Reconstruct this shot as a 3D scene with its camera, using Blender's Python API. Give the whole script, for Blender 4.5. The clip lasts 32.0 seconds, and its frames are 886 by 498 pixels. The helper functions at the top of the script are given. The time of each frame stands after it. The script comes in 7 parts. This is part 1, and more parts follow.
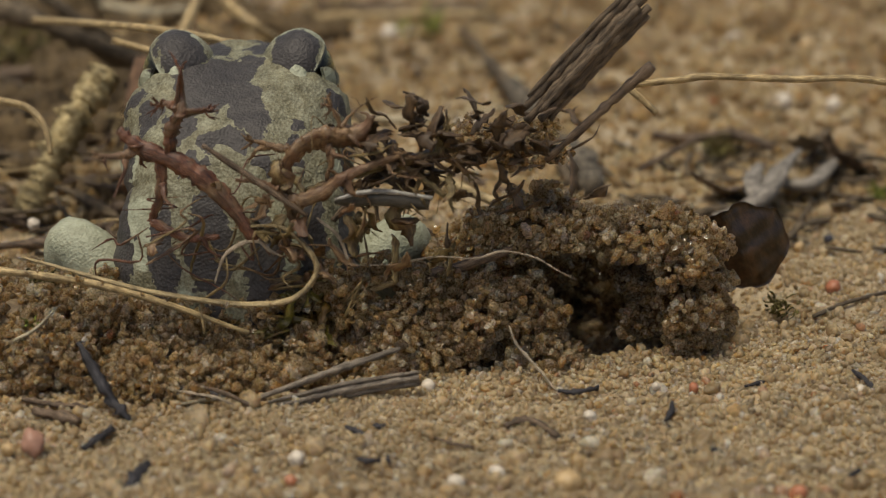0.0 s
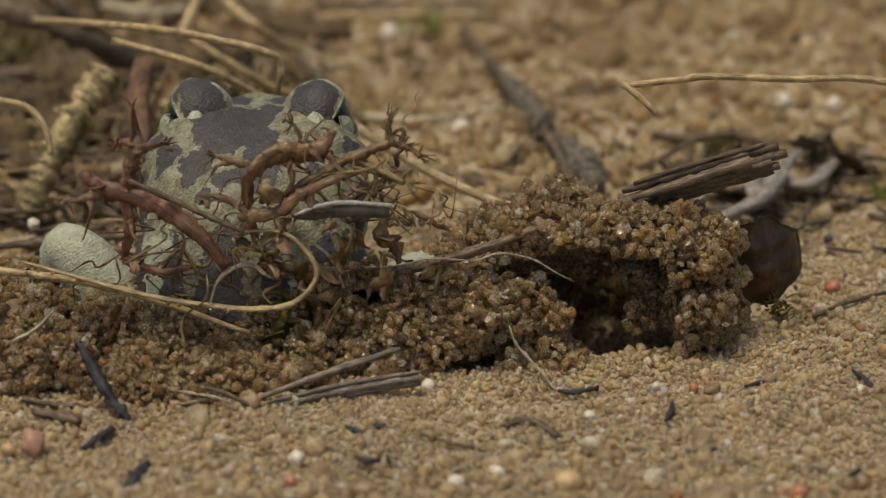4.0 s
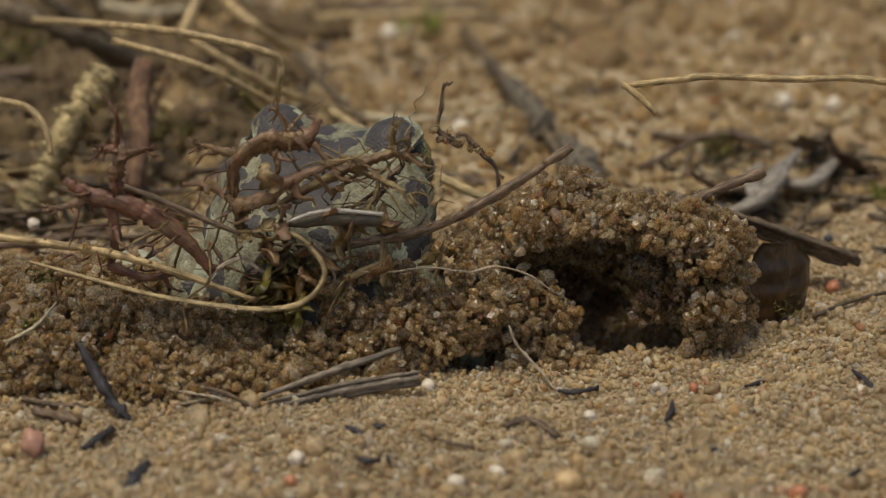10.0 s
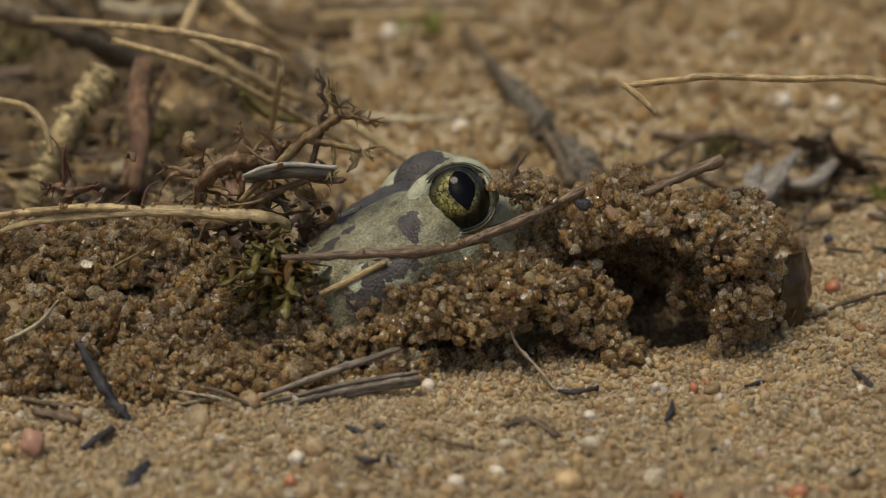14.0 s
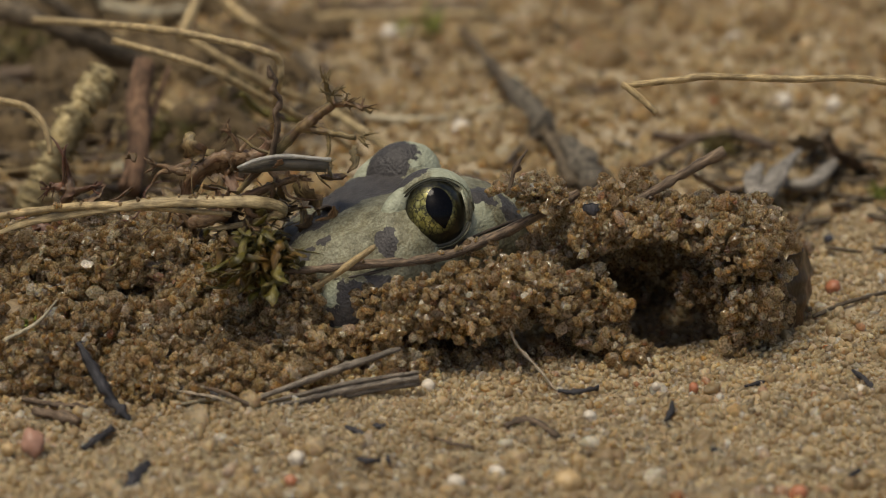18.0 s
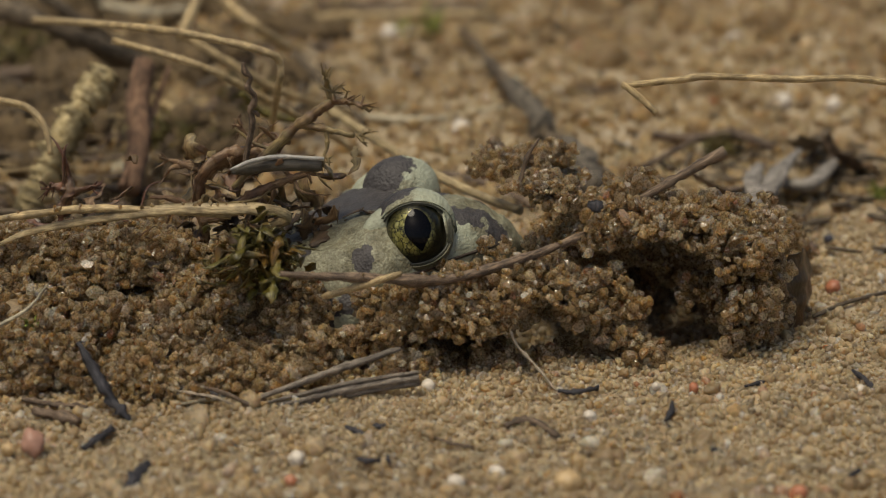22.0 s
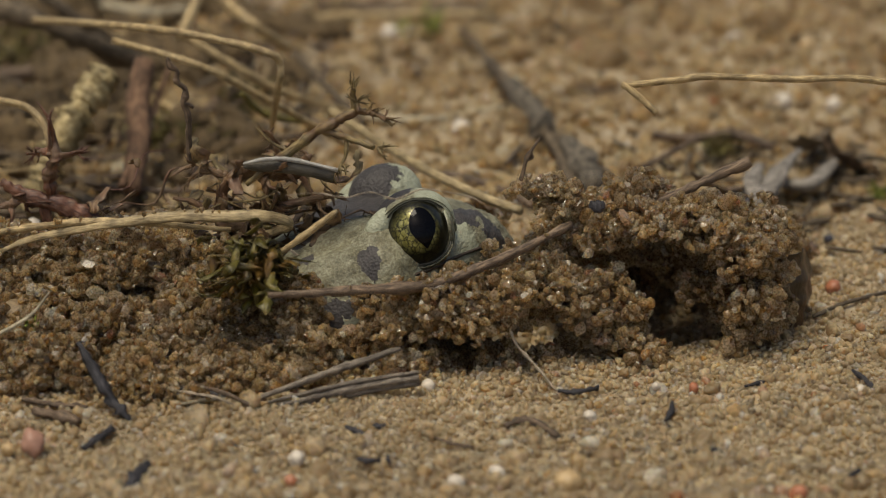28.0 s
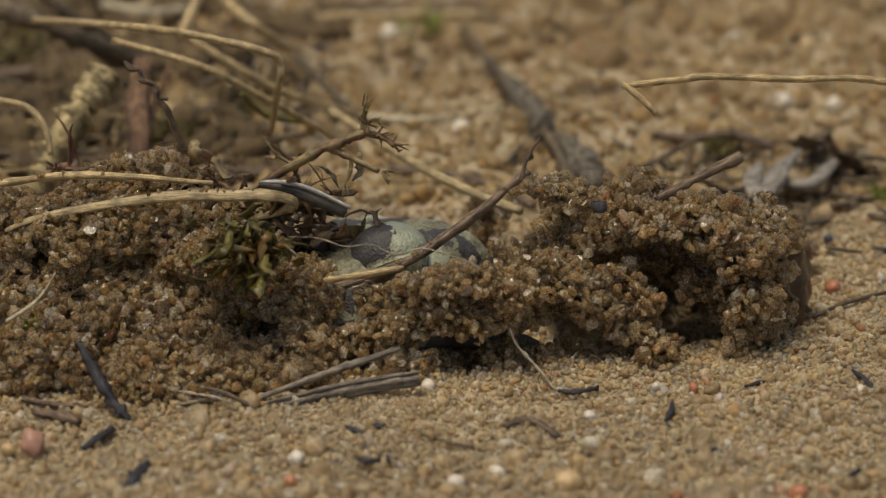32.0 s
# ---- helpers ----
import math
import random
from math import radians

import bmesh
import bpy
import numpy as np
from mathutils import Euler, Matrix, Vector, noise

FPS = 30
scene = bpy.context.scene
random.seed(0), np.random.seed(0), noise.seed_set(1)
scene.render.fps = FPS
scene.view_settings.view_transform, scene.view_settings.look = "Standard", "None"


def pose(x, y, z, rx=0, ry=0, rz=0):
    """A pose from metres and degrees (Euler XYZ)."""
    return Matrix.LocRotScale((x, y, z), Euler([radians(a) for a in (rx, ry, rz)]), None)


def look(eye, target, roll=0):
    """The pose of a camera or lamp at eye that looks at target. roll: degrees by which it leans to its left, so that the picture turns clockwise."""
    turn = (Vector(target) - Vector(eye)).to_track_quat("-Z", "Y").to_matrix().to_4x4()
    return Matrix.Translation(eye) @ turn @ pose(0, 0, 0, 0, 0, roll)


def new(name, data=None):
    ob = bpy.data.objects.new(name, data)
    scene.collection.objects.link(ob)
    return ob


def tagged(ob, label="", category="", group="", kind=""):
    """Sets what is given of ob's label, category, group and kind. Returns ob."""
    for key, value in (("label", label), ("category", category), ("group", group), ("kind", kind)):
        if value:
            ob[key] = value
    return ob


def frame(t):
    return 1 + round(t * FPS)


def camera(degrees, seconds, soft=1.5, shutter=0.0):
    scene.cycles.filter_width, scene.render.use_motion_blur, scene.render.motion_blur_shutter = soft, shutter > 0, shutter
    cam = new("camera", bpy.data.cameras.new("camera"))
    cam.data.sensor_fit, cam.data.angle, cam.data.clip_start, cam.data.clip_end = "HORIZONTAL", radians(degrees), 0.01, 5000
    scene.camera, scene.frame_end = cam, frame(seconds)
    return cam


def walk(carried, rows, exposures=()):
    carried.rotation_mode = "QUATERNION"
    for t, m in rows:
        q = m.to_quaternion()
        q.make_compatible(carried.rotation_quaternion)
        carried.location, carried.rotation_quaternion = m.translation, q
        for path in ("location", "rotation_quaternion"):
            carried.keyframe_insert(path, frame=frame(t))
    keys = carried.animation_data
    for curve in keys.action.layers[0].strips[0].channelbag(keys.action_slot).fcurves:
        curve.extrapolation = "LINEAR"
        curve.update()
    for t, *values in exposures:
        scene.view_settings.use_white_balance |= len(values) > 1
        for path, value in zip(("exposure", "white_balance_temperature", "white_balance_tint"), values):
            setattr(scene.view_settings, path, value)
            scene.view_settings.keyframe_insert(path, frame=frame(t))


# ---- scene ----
# Everything is laid out in millimetres and turned into metres by the helpers below.
MM = 0.001
cam = camera(20, 32.0, soft=1.1)
EYE = (0.0, -0.33359, 0.13942)
cam.data.dof.use_dof = True
cam.data.dof.focus_distance = 0.366
cam.data.dof.aperture_fstop = 18.0
walk(cam, [(0, look(EYE, (0, 0, 0.018))), (32.0, look(EYE, (0, 0, 0.018)))])

# ---- light: thin overcast, light from above and a little from the front ----
world = bpy.data.worlds.new("sky")
scene.world = world
world.use_nodes = True
wn = world.node_tree
sky = wn.nodes.new("ShaderNodeTexSky")
sky.sky_type = "NISHITA"
sky.sun_disc = False
sky.sun_elevation = radians(58)
sky.sun_rotation = radians(200)
sky.dust_density = 3.0
wn.links.new(sky.outputs["Color"], wn.nodes["Background"].inputs["Color"])
wn.nodes["Background"].inputs["Strength"].default_value = 0.055
sun_data = bpy.data.lights.new("sun", "SUN")
sun_data.energy = 1.86
sun_data.angle = radians(24)
sun_data.color = (1.0, 0.895, 0.71)
sun = new("sun", sun_data)
sun.matrix_world = look((-0.22, -0.10, 1.0), (0, 0, 0))
scene.view_settings.exposure = 0.5


# ---- node helpers ----
def material(name):
    m = bpy.data.materials.new(name)
    m.use_nodes = True
    return m, m.node_tree, m.node_tree.nodes["Principled BSDF"]


def ramp(nt, fac, stops, constant=False):
    r = nt.nodes.new("ShaderNodeValToRGB")
    if constant:
        r.color_ramp.interpolation = "CONSTANT"
    e = r.color_ramp.elements
    while len(e) < len(stops):
        e.new(0.5)
    for q, (pos, col) in zip(e, stops):
        q.position = pos
        q.color = (*col, 1) if len(col) == 3 else (col[0], col[0], col[0], 1)
    nt.links.new(fac, r.inputs["Fac"])
    return r.outputs["Color"]


def mixed(nt, kind, fac, a, b):
    m = nt.nodes.new("ShaderNodeMix")
    m.data_type = "RGBA"
    m.blend_type = kind
    for sock, v in ((m.inputs[0], fac), (m.inputs[6], a), (m.inputs[7], b)):
        if isinstance(v, (int, float)):
            sock.default_value = v
        elif isinstance(v, tuple):
            sock.default_value = (*v, 1)
        else:
            nt.links.new(v, sock)
    return m.outputs[2]


def value(nt, op, a, b=0.0, c=0.0):
    m = nt.nodes.new("ShaderNodeMath")
    m.operation = op
    for sock, v in zip(m.inputs, (a, b, c)):
        if isinstance(v, (int, float)):
            sock.default_value = v
        else:
            nt.links.new(v, sock)
    return m.outputs[0]


def millimetres(nt, stretch=(1, 1, 1)):
    tc = nt.nodes.new("ShaderNodeTexCoord")
    mp = nt.nodes.new("ShaderNodeMapping")
    mp.inputs["Scale"].default_value = tuple(1000 * s for s in stretch)
    nt.links.new(tc.outputs["Object"], mp.inputs["Vector"])
    return mp.outputs["Vector"]


def noise_at(nt, vec, scale, detail=4, rough=0.6, out="Fac"):
    n = nt.nodes.new("ShaderNodeTexNoise")
    n.inputs["Scale"].default_value = scale
    n.inputs["Detail"].default_value = detail
    n.inputs["Roughness"].default_value = rough
    nt.links.new(vec, n.inputs["Vector"])
    return n.outputs[out]


def relief(nt, bsdf, height, depth_mm, strength=1.0):
    b = nt.nodes.new("ShaderNodeBump")
    b.inputs["Strength"].default_value = strength
    b.inputs["Distance"].default_value = depth_mm * MM
    nt.links.new(height, b.inputs["Height"])
    nt.links.new(b.outputs["Normal"], bsdf.inputs["Normal"])


# ---- materials ----
def sand_material(name, tint, gloss, island=True, glow=0.38, single=False, clear=0.12, even=0.1):
    """Quartz sand: each grain takes its own colour, from dark brown over tan and amber to milky white."""
    m, nt, b = material(name)
    v = millimetres(nt)
    if single:
        rnd = nt.nodes.new("ShaderNodeObjectInfo").outputs["Random"]
    elif island:
        g = nt.nodes.new("ShaderNodeNewGeometry")
        rnd = g.outputs["Random Per Island"]
    else:
        w = nt.nodes.new("ShaderNodeTexVoronoi")
        w.inputs["Scale"].default_value = 0.9
        nt.links.new(v, w.inputs["Vector"])
        rnd = w.outputs["Color"]
    c = ramp(nt, rnd, [(0.0, (0.20, 0.145, 0.09)), (0.04, (0.34, 0.235, 0.12)), (0.3, (0.49, 0.365, 0.205)), (0.55, (0.58, 0.45, 0.265)),
                       (0.74, (0.67, 0.54, 0.34)), (0.84, (0.58, 0.385, 0.16)), (0.92, (0.74, 0.635, 0.45)), (0.98, (0.86, 0.80, 0.67)), (1.0, (0.48, 0.19, 0.07))])
    c = mixed(nt, "MIX", even, c, (0.54, 0.415, 0.25))
    c = mixed(nt, "MULTIPLY", 1.0, c, tint)
    fleck = ramp(nt, noise_at(nt, v, 2.4, 3), [(0.35, (0.72,)), (0.65, (1.12,))])
    c = mixed(nt, "MULTIPLY", 1.0, c, fleck)
    broad = ramp(nt, noise_at(nt, v, 0.035, 3), [(0.3, (0.84, 0.82, 0.80)), (0.7, (1.08, 1.08, 1.06))])
    c = mixed(nt, "MULTIPLY", 1.0, c, broad)
    nt.links.new(c, b.inputs["Base Color"])
    r = ramp(nt, noise_at(nt, v, 3.0, 2), [(0.3, (gloss,)), (0.7, (min(gloss + 0.35, 1),))])
    nt.links.new(r, b.inputs["Roughness"])
    b.inputs["IOR"].default_value = 1.5
    if island:
        b.inputs["Transmission Weight"].default_value = clear
        b.inputs["Subsurface Weight"].default_value = 0.85
        b.inputs["Subsurface Scale"].default_value = 1.4 * MM
        b.inputs["Subsurface Radius"].default_value = (1.0, 0.8, 0.55)
    relief(nt, b, noise_at(nt, v, 3.0, 3), 0.10, 0.4)
    if island:
        tr = nt.nodes.new("ShaderNodeBsdfTranslucent")
        nt.links.new(mixed(nt, "MULTIPLY", 1.0, c, (1.35, 1.28, 1.15)), tr.inputs["Color"])
        mx = nt.nodes.new("ShaderNodeMixShader")
        mx.inputs[0].default_value = glow
        nt.links.new(b.outputs[0], mx.inputs[1])
        nt.links.new(tr.outputs[0], mx.inputs[2])
        nt.links.new(mx.outputs[0], nt.nodes["Material Output"].inputs["Surface"])
    return m


def fibre_material(name, dark, light, rough=0.6, third=None, stain=0.25):
    """Dry stalk, root or twig: long fibres, blotches of wear and darker spots."""
    m, nt, b = material(name)
    tc = nt.nodes.new("ShaderNodeTexCoord")
    mp = nt.nodes.new("ShaderNodeMapping")
    mp.inputs["Scale"].default_value = (14, 9, 1)
    nt.links.new(tc.outputs["UV"], mp.inputs["Vector"])
    fib = noise_at(nt, mp.outputs["Vector"], 1.0, 5, 0.65)
    v = millimetres(nt)
    c = ramp(nt, fib, [(0.38, dark), (0.60, light)])
    if third is not None:
        c = mixed(nt, "MIX", ramp(nt, noise_at(nt, v, 0.16, 3), [(0.48, (0.0,)), (0.62, (0.8,))]), c, mixed(nt, "MULTIPLY", 1.0, third, ramp(nt, fib, [(0.35, (0.6,)), (0.65, (1.1,))])))
    spots = ramp(nt, noise_at(nt, v, 0.45, 4), [(0.38, (1 - stain * 1.8,)), (0.6, (1.0,))])
    c = mixed(nt, "MULTIPLY", 1.0, c, spots)
    nt.links.new(c, b.inputs["Base Color"])
    b.inputs["Roughness"].default_value = rough
    relief(nt, b, fib, 0.22, 0.9)
    return m


SAND_DRY = sand_material("dry_sand", (1.11, 1.16, 1.225), 0.35, clear=0.3, even=0.3)
# Tint of the grains farther back: darker and browner than the near sand.
SAND_FAR = sand_material("darker_far_sand", (0.81, 0.79, 0.71), 0.5)
SAND_GRAIN = sand_material("single_sand_grain", (1.06, 1.09, 1.07), 0.4, single=True)
SAND_DAMP = sand_material("damp_sand", (1.12, 1.19, 1.27), 0.12, clear=0.72, even=0.16, glow=0.37)
SAND_DAMP_GRAIN = sand_material("single_damp_sand_grain", (1.12, 1.19, 1.27), 0.12, clear=0.72, even=0.16, glow=0.37, single=True)
SAND_SHEET = sand_material("packed_sand", (0.70, 0.72, 0.77), 0.6, island=False)
for m in (SAND_DAMP, SAND_DAMP_GRAIN):
    wet_and_rim = m.node_tree.nodes["Principled BSDF"].inputs
    # Sheen brightens the grain rims, imitating light through their translucent edges.
    wet_and_rim["Coat Weight"].default_value, wet_and_rim["Sheen Weight"].default_value, wet_and_rim["Sheen Roughness"].default_value = 0.2, 0.35, 0.3
    wet_and_rim["Sheen Tint"].default_value = (1.0, 0.9, 0.75, 1)
SAND_CORE = sand_material("packed_damp_sand", (0.40, 0.38, 0.36), 0.5, island=False)
TWIG_DARK = fibre_material("dark_weathered_twig", (0.035, 0.029, 0.019), (0.23, 0.19, 0.135), 0.8)
MOULD = fibre_material("leaf_mould", (0.05, 0.031, 0.012), (0.23, 0.155, 0.068), 0.85)
STRAW = fibre_material("straw", (0.30, 0.20, 0.08), (0.66, 0.50, 0.25), 0.5)
STRAW_TAN = fibre_material("tan_straw", (0.27, 0.195, 0.085), (0.54, 0.42, 0.22), 0.5)
STRAW_PALE = fibre_material("bleached_straw", (0.36, 0.30, 0.18), (0.66, 0.58, 0.40), 0.5)
TWIG_GREY = fibre_material("weathered_twig", (0.04, 0.028, 0.015), (0.21, 0.155, 0.09), 0.75)
TWIG_SPLIT = fibre_material("split_grey_brown_twig", (0.04, 0.027, 0.015), (0.23, 0.165, 0.10), 0.7)
TWIG_BROWN = fibre_material("brown_twig", (0.04, 0.024, 0.014), (0.24, 0.165, 0.10), 0.65)
TWIG_FIBRE = fibre_material("fibrous_brown_twig", (0.045, 0.026, 0.015), (0.31, 0.215, 0.13), 0.6)
TWIG_BLACK = fibre_material("charred_twig", (0.010, 0.009, 0.010), (0.06, 0.055, 0.06), 0.6)
LICHEN_RED = fibre_material("red_brown_lichen", (0.06, 0.02, 0.010), (0.23, 0.10, 0.05), 0.34, (0.30, 0.20, 0.11))
LICHEN_BROWN = fibre_material("brown_lichen", (0.10, 0.042, 0.014), (0.33, 0.215, 0.105), 0.38, (0.20, 0.10, 0.05))
LICHEN_TAN = fibre_material("tan_lichen", (0.12, 0.08, 0.028), (0.37, 0.275, 0.11), 0.42, (0.16, 0.07, 0.03))
MOULD_LEAF = fibre_material("rotting_leaf", (0.035, 0.02, 0.009), (0.17, 0.105, 0.05), 0.5, (0.10, 0.06, 0.025))
ROOT = fibre_material("fine_root", (0.34, 0.26, 0.17), (0.62, 0.52, 0.38), 0.5)
HUSK = fibre_material("grey_husk", (0.075, 0.064, 0.045), (0.125, 0.11, 0.08), 0.5)
HUSK_RIM = fibre_material("pale_husk_rim", (0.36, 0.34, 0.30), (0.62, 0.59, 0.52), 0.5)
STEM_YELLOW = fibre_material("yellow_stem", (0.34, 0.25, 0.10), (0.72, 0.60, 0.34), 0.7, (0.34, 0.26, 0.11), 0.25)
LEAF_GREY = fibre_material("grey_dead_leaf", (0.15, 0.128, 0.10), (0.37, 0.33, 0.275), 0.7)
STALK_RED = fibre_material("red_brown_stalk", (0.11, 0.058, 0.031), (0.24, 0.14, 0.078), 0.85)
BARK = fibre_material("brown_bark_flake", (0.022, 0.013, 0.006), (0.055, 0.032, 0.015), 0.28, (0.11, 0.052, 0.018))
MOSS = fibre_material("moss", (0.06, 0.036, 0.008), (0.21, 0.18, 0.03), 0.7)
TWIG_PALE = fibre_material("pale_grey_twig", (0.075, 0.058, 0.042), (0.34, 0.285, 0.215), 0.75)
MOSS_CLUMP = fibre_material("olive_moss", (0.045, 0.038, 0.006), (0.175, 0.145, 0.02), 0.3, (0.20, 0.10, 0.02))
MOSS_LIVE = fibre_material("live_moss", (0.10, 0.13, 0.015), (0.38, 0.42, 0.06), 0.7)


# ---- mesh helpers ----
rng = np.random.default_rng(7)


def at(x, y, z, rx=0, ry=0, rz=0):
    return pose(x * MM, y * MM, z * MM, rx, ry, rz)


def quick_mesh(name, verts, faces, mats, index=None, smooth=True):
    """A mesh from arrays: verts (n, 3) in millimetres, faces (m, 3 or 4)."""
    me = bpy.data.meshes.new(name)
    verts, faces = np.asarray(verts, float), np.asarray(faces, np.int32)
    n, k = faces.shape
    me.vertices.add(len(verts))
    me.vertices.foreach_set("co", (verts * MM).astype(np.float32).ravel())
    me.loops.add(n * k)
    me.loops.foreach_set("vertex_index", faces.ravel())
    me.polygons.add(n)
    me.polygons.foreach_set("loop_start", np.arange(0, n * k, k, dtype=np.int32))
    me.polygons.foreach_set("use_smooth", np.full(n, smooth))
    if index is not None:
        me.polygons.foreach_set("material_index", np.asarray(index, np.int32))
    for q in mats:
        me.materials.append(q)
    me.update(calc_edges=True)
    return me


def icosphere(level):
    bm = bmesh.new()
    bmesh.ops.create_icosphere(bm, subdivisions=level, radius=1)
    v = np.array([q.co for q in bm.verts])
    f = np.array([[q.index for q in face.verts] for face in bm.faces])
    bm.free()
    return v, f


def round_cube():
    """A ball of 24 four-sided faces, given as triangles."""
    v, f, seen = [], [], {}
    for axis in range(3):
        for side in (-1, 1):
            for a, b in ((-1, -1), (-1, 0), (0, -1), (0, 0)):
                q = []
                for i, j in ((0, 0), (1, 0), (1, 1), (0, 1)):
                    p = [0, 0, 0]
                    p[axis], p[(axis + 1) % 3], p[(axis + 2) % 3] = side, a + i, b + j
                    q.append(seen.setdefault(tuple(p), len(seen)))
                q = q if side > 0 else q[::-1]
                f += [(q[0], q[1], q[2]), (q[0], q[2], q[3])]
    v = np.array(sorted(seen, key=seen.get), float)
    return v / np.linalg.norm(v, axis=1)[:, None], np.array(f)


ICO = {1: icosphere(1), 2: round_cube(), 3: icosphere(2)}


def turns(n):
    q = rng.normal(size=(n, 4))
    q /= np.linalg.norm(q, axis=1)[:, None]
    w, x, y, z = q.T
    return np.stack([1 - 2 * (y * y + z * z), 2 * (x * y - z * w), 2 * (x * z + y * w), 2 * (x * y + z * w), 1 - 2 * (x * x + z * z),
                     2 * (y * z - x * w), 2 * (x * z - y * w), 2 * (y * z + x * w), 1 - 2 * (x * x + y * y)], 1).reshape(n, 3, 3)


def grain_arrays(centres, diameters, level):
    """Worn quartz grains: knobbly, unequal ellipsoids, each turned its own way."""
    v, f = ICO[level]
    n = len(centres)
    shapes = v[None] * (1.08 + 0.10 * rng.standard_normal((24, len(v), 1)).clip(-1.5, 1.5))
    for k in range(24):
        for _ in range(8):
            q = rng.normal(size=3)
            q /= np.linalg.norm(q)
            over = np.clip(shapes[k] @ q - rng.uniform(0.48, 0.82), 0, None)
            shapes[k] -= over[:, None] * q
    shape = shapes[rng.integers(0, 24, n)]
    axes = rng.uniform(0.60, 1.30, (n, 1, 3)) * (diameters / 2)[:, None, None]
    pts = np.einsum("nij,nvj->nvi", turns(n), shape * axes) + centres[:, None]
    faces = f[None] + (np.arange(n) * len(v))[:, None, None]
    return pts.reshape(-1, 3), faces.reshape(-1, 3)


def sizes(n, mean=1.0, spread=0.28):
    return (mean * np.exp(spread * rng.standard_normal(n))).clip(0.5 * mean, 2.1 * mean)


def waves(p, scale, seed, octaves=3):
    """Smooth uneven relief over points p, about -1 to 1, with lumps of the given size in millimetres."""
    r = np.random.default_rng(seed)
    out = np.zeros(len(p))
    for o in range(octaves):
        for _ in range(5):
            d = r.normal(size=3)
            out += 0.33 * 0.6 ** o * np.sin(p @ (d / np.linalg.norm(d)) * 2 * np.pi / (scale * 0.5 ** o * r.uniform(0.7, 1.4)) + r.uniform(0, 6.3))
    return out


def part(name, me, parent=None, label=""):
    ob = new(name, me)
    if parent is not None:
        ob.parent = parent
    return tagged(ob, label)


def smooth_line(pts, steps):
    p = np.asarray(pts, float)
    p = np.vstack([2 * p[0] - p[1], p, 2 * p[-1] - p[-2]])
    out = []
    for i in range(1, len(p) - 2):
        for t in np.linspace(0, 1, steps, endpoint=False):
            a, b, c, d = p[i - 1], p[i], p[i + 1], p[i + 2]
            out.append(0.5 * (2 * b + (c - a) * t + (2 * a - 5 * b + 4 * c - d) * t * t + (3 * b - a - 3 * c + d) * t ** 3))
    out.append(p[-2])
    return np.array(out)


def tube_arrays(pts, radii, sides=8, steps=6, rough=0.08, flat=1.0, seed=1):
    """A tapered, slightly knobbly stalk along pts; flat below 1 presses it into a strip or a half-round."""
    line = smooth_line(pts, steps)
    n = len(line)
    r = np.interp(np.linspace(0, 1, n), np.linspace(0, 1, len(radii)), radii)
    g = np.random.default_rng(seed)
    tang = np.gradient(line, axis=0)
    tang /= np.linalg.norm(tang, axis=1)[:, None] + 1e-9
    side = np.cross(tang[0], (0.1, 0.3, 1.0))
    side /= np.linalg.norm(side)
    verts, uv = [], []
    run = 0.0
    for i in range(n):
        side = side - tang[i] * (side @ tang[i])
        side /= np.linalg.norm(side)
        up = np.cross(side, tang[i])
        if i:
            run += np.linalg.norm(line[i] - line[i - 1])
        a = np.arange(sides) / sides * 2 * np.pi
        k = r[i] * (1 + rough * g.standard_normal(sides)) * (1 + rough * g.standard_normal())
        verts.append(line[i] + np.cos(a)[:, None] * side * k[:, None] + np.sin(a)[:, None] * up * (k * flat)[:, None])
        uv += [(s / sides, run * 0.05) for s in range(sides)]
    faces = [[i * sides + s, i * sides + (s + 1) % sides, (i + 1) * sides + (s + 1) % sides, (i + 1) * sides + s] for i in range(n - 1) for s in range(sides)]
    base = len(uv)
    ends = [line[0], line[-1]]
    for e, row in ((0, 0), (1, n - 1)):
        for s in range(sides):
            a, b = row * sides + s, row * sides + (s + 1) % sides
            faces.append([base + e, b, a, a] if e == 0 else [base + e, a, b, b])
    uv += [(0.5, 0.0), (0.5, run * 0.05)]
    return np.vstack([*verts, ends]), faces, uv


def joined(name, pieces, mat):
    """One mesh out of several (verts, faces, uv) pieces; doubled corners mark triangles."""
    verts, faces, uv, base = [], [], [], 0
    for v, f, u in pieces:
        verts += [tuple(q * MM for q in w) for w in v]
        faces += [[base + i for i in (q[:3] if len(q) == 4 and q[3] == q[2] else q)] for q in f]
        uv += u
        base += len(v)
    me = bpy.data.meshes.new(name)
    me.from_pydata(verts, [], faces)
    layer = me.uv_layers.new(name="UVMap")
    idx = np.zeros(len(me.loops), np.int32)
    me.loops.foreach_get("vertex_index", idx)
    layer.data.foreach_set("uv", np.asarray(uv, np.float32)[idx].ravel())
    me.polygons.foreach_set("use_smooth", np.ones(len(me.polygons), bool))
    me.materials.append(mat)
    me.update()
    return me


def stalk(name, pts, radii, mat, label="", category="", sides=8, rough=0.08, flat=1.0, parent=None, origin=None, steps=6, group=""):
    """A thing (or, with a parent, a part) made of one stalk. The origin lies at its first point unless given."""
    o = np.asarray(origin if origin is not None else ((0, 0, 0) if parent is not None else pts[0]), float)
    seed = int(abs(pts[0][0] * 31 + pts[0][2] * 17)) + len(name)
    me = joined(name, [tube_arrays([np.asarray(q) - o for q in pts], radii, sides, steps, rough, flat, seed)], mat)
    ob = part(name, me, parent, label)
    if parent is None:
        ob.matrix_world = at(*o)
        tagged(ob, label, category, group)
    return ob


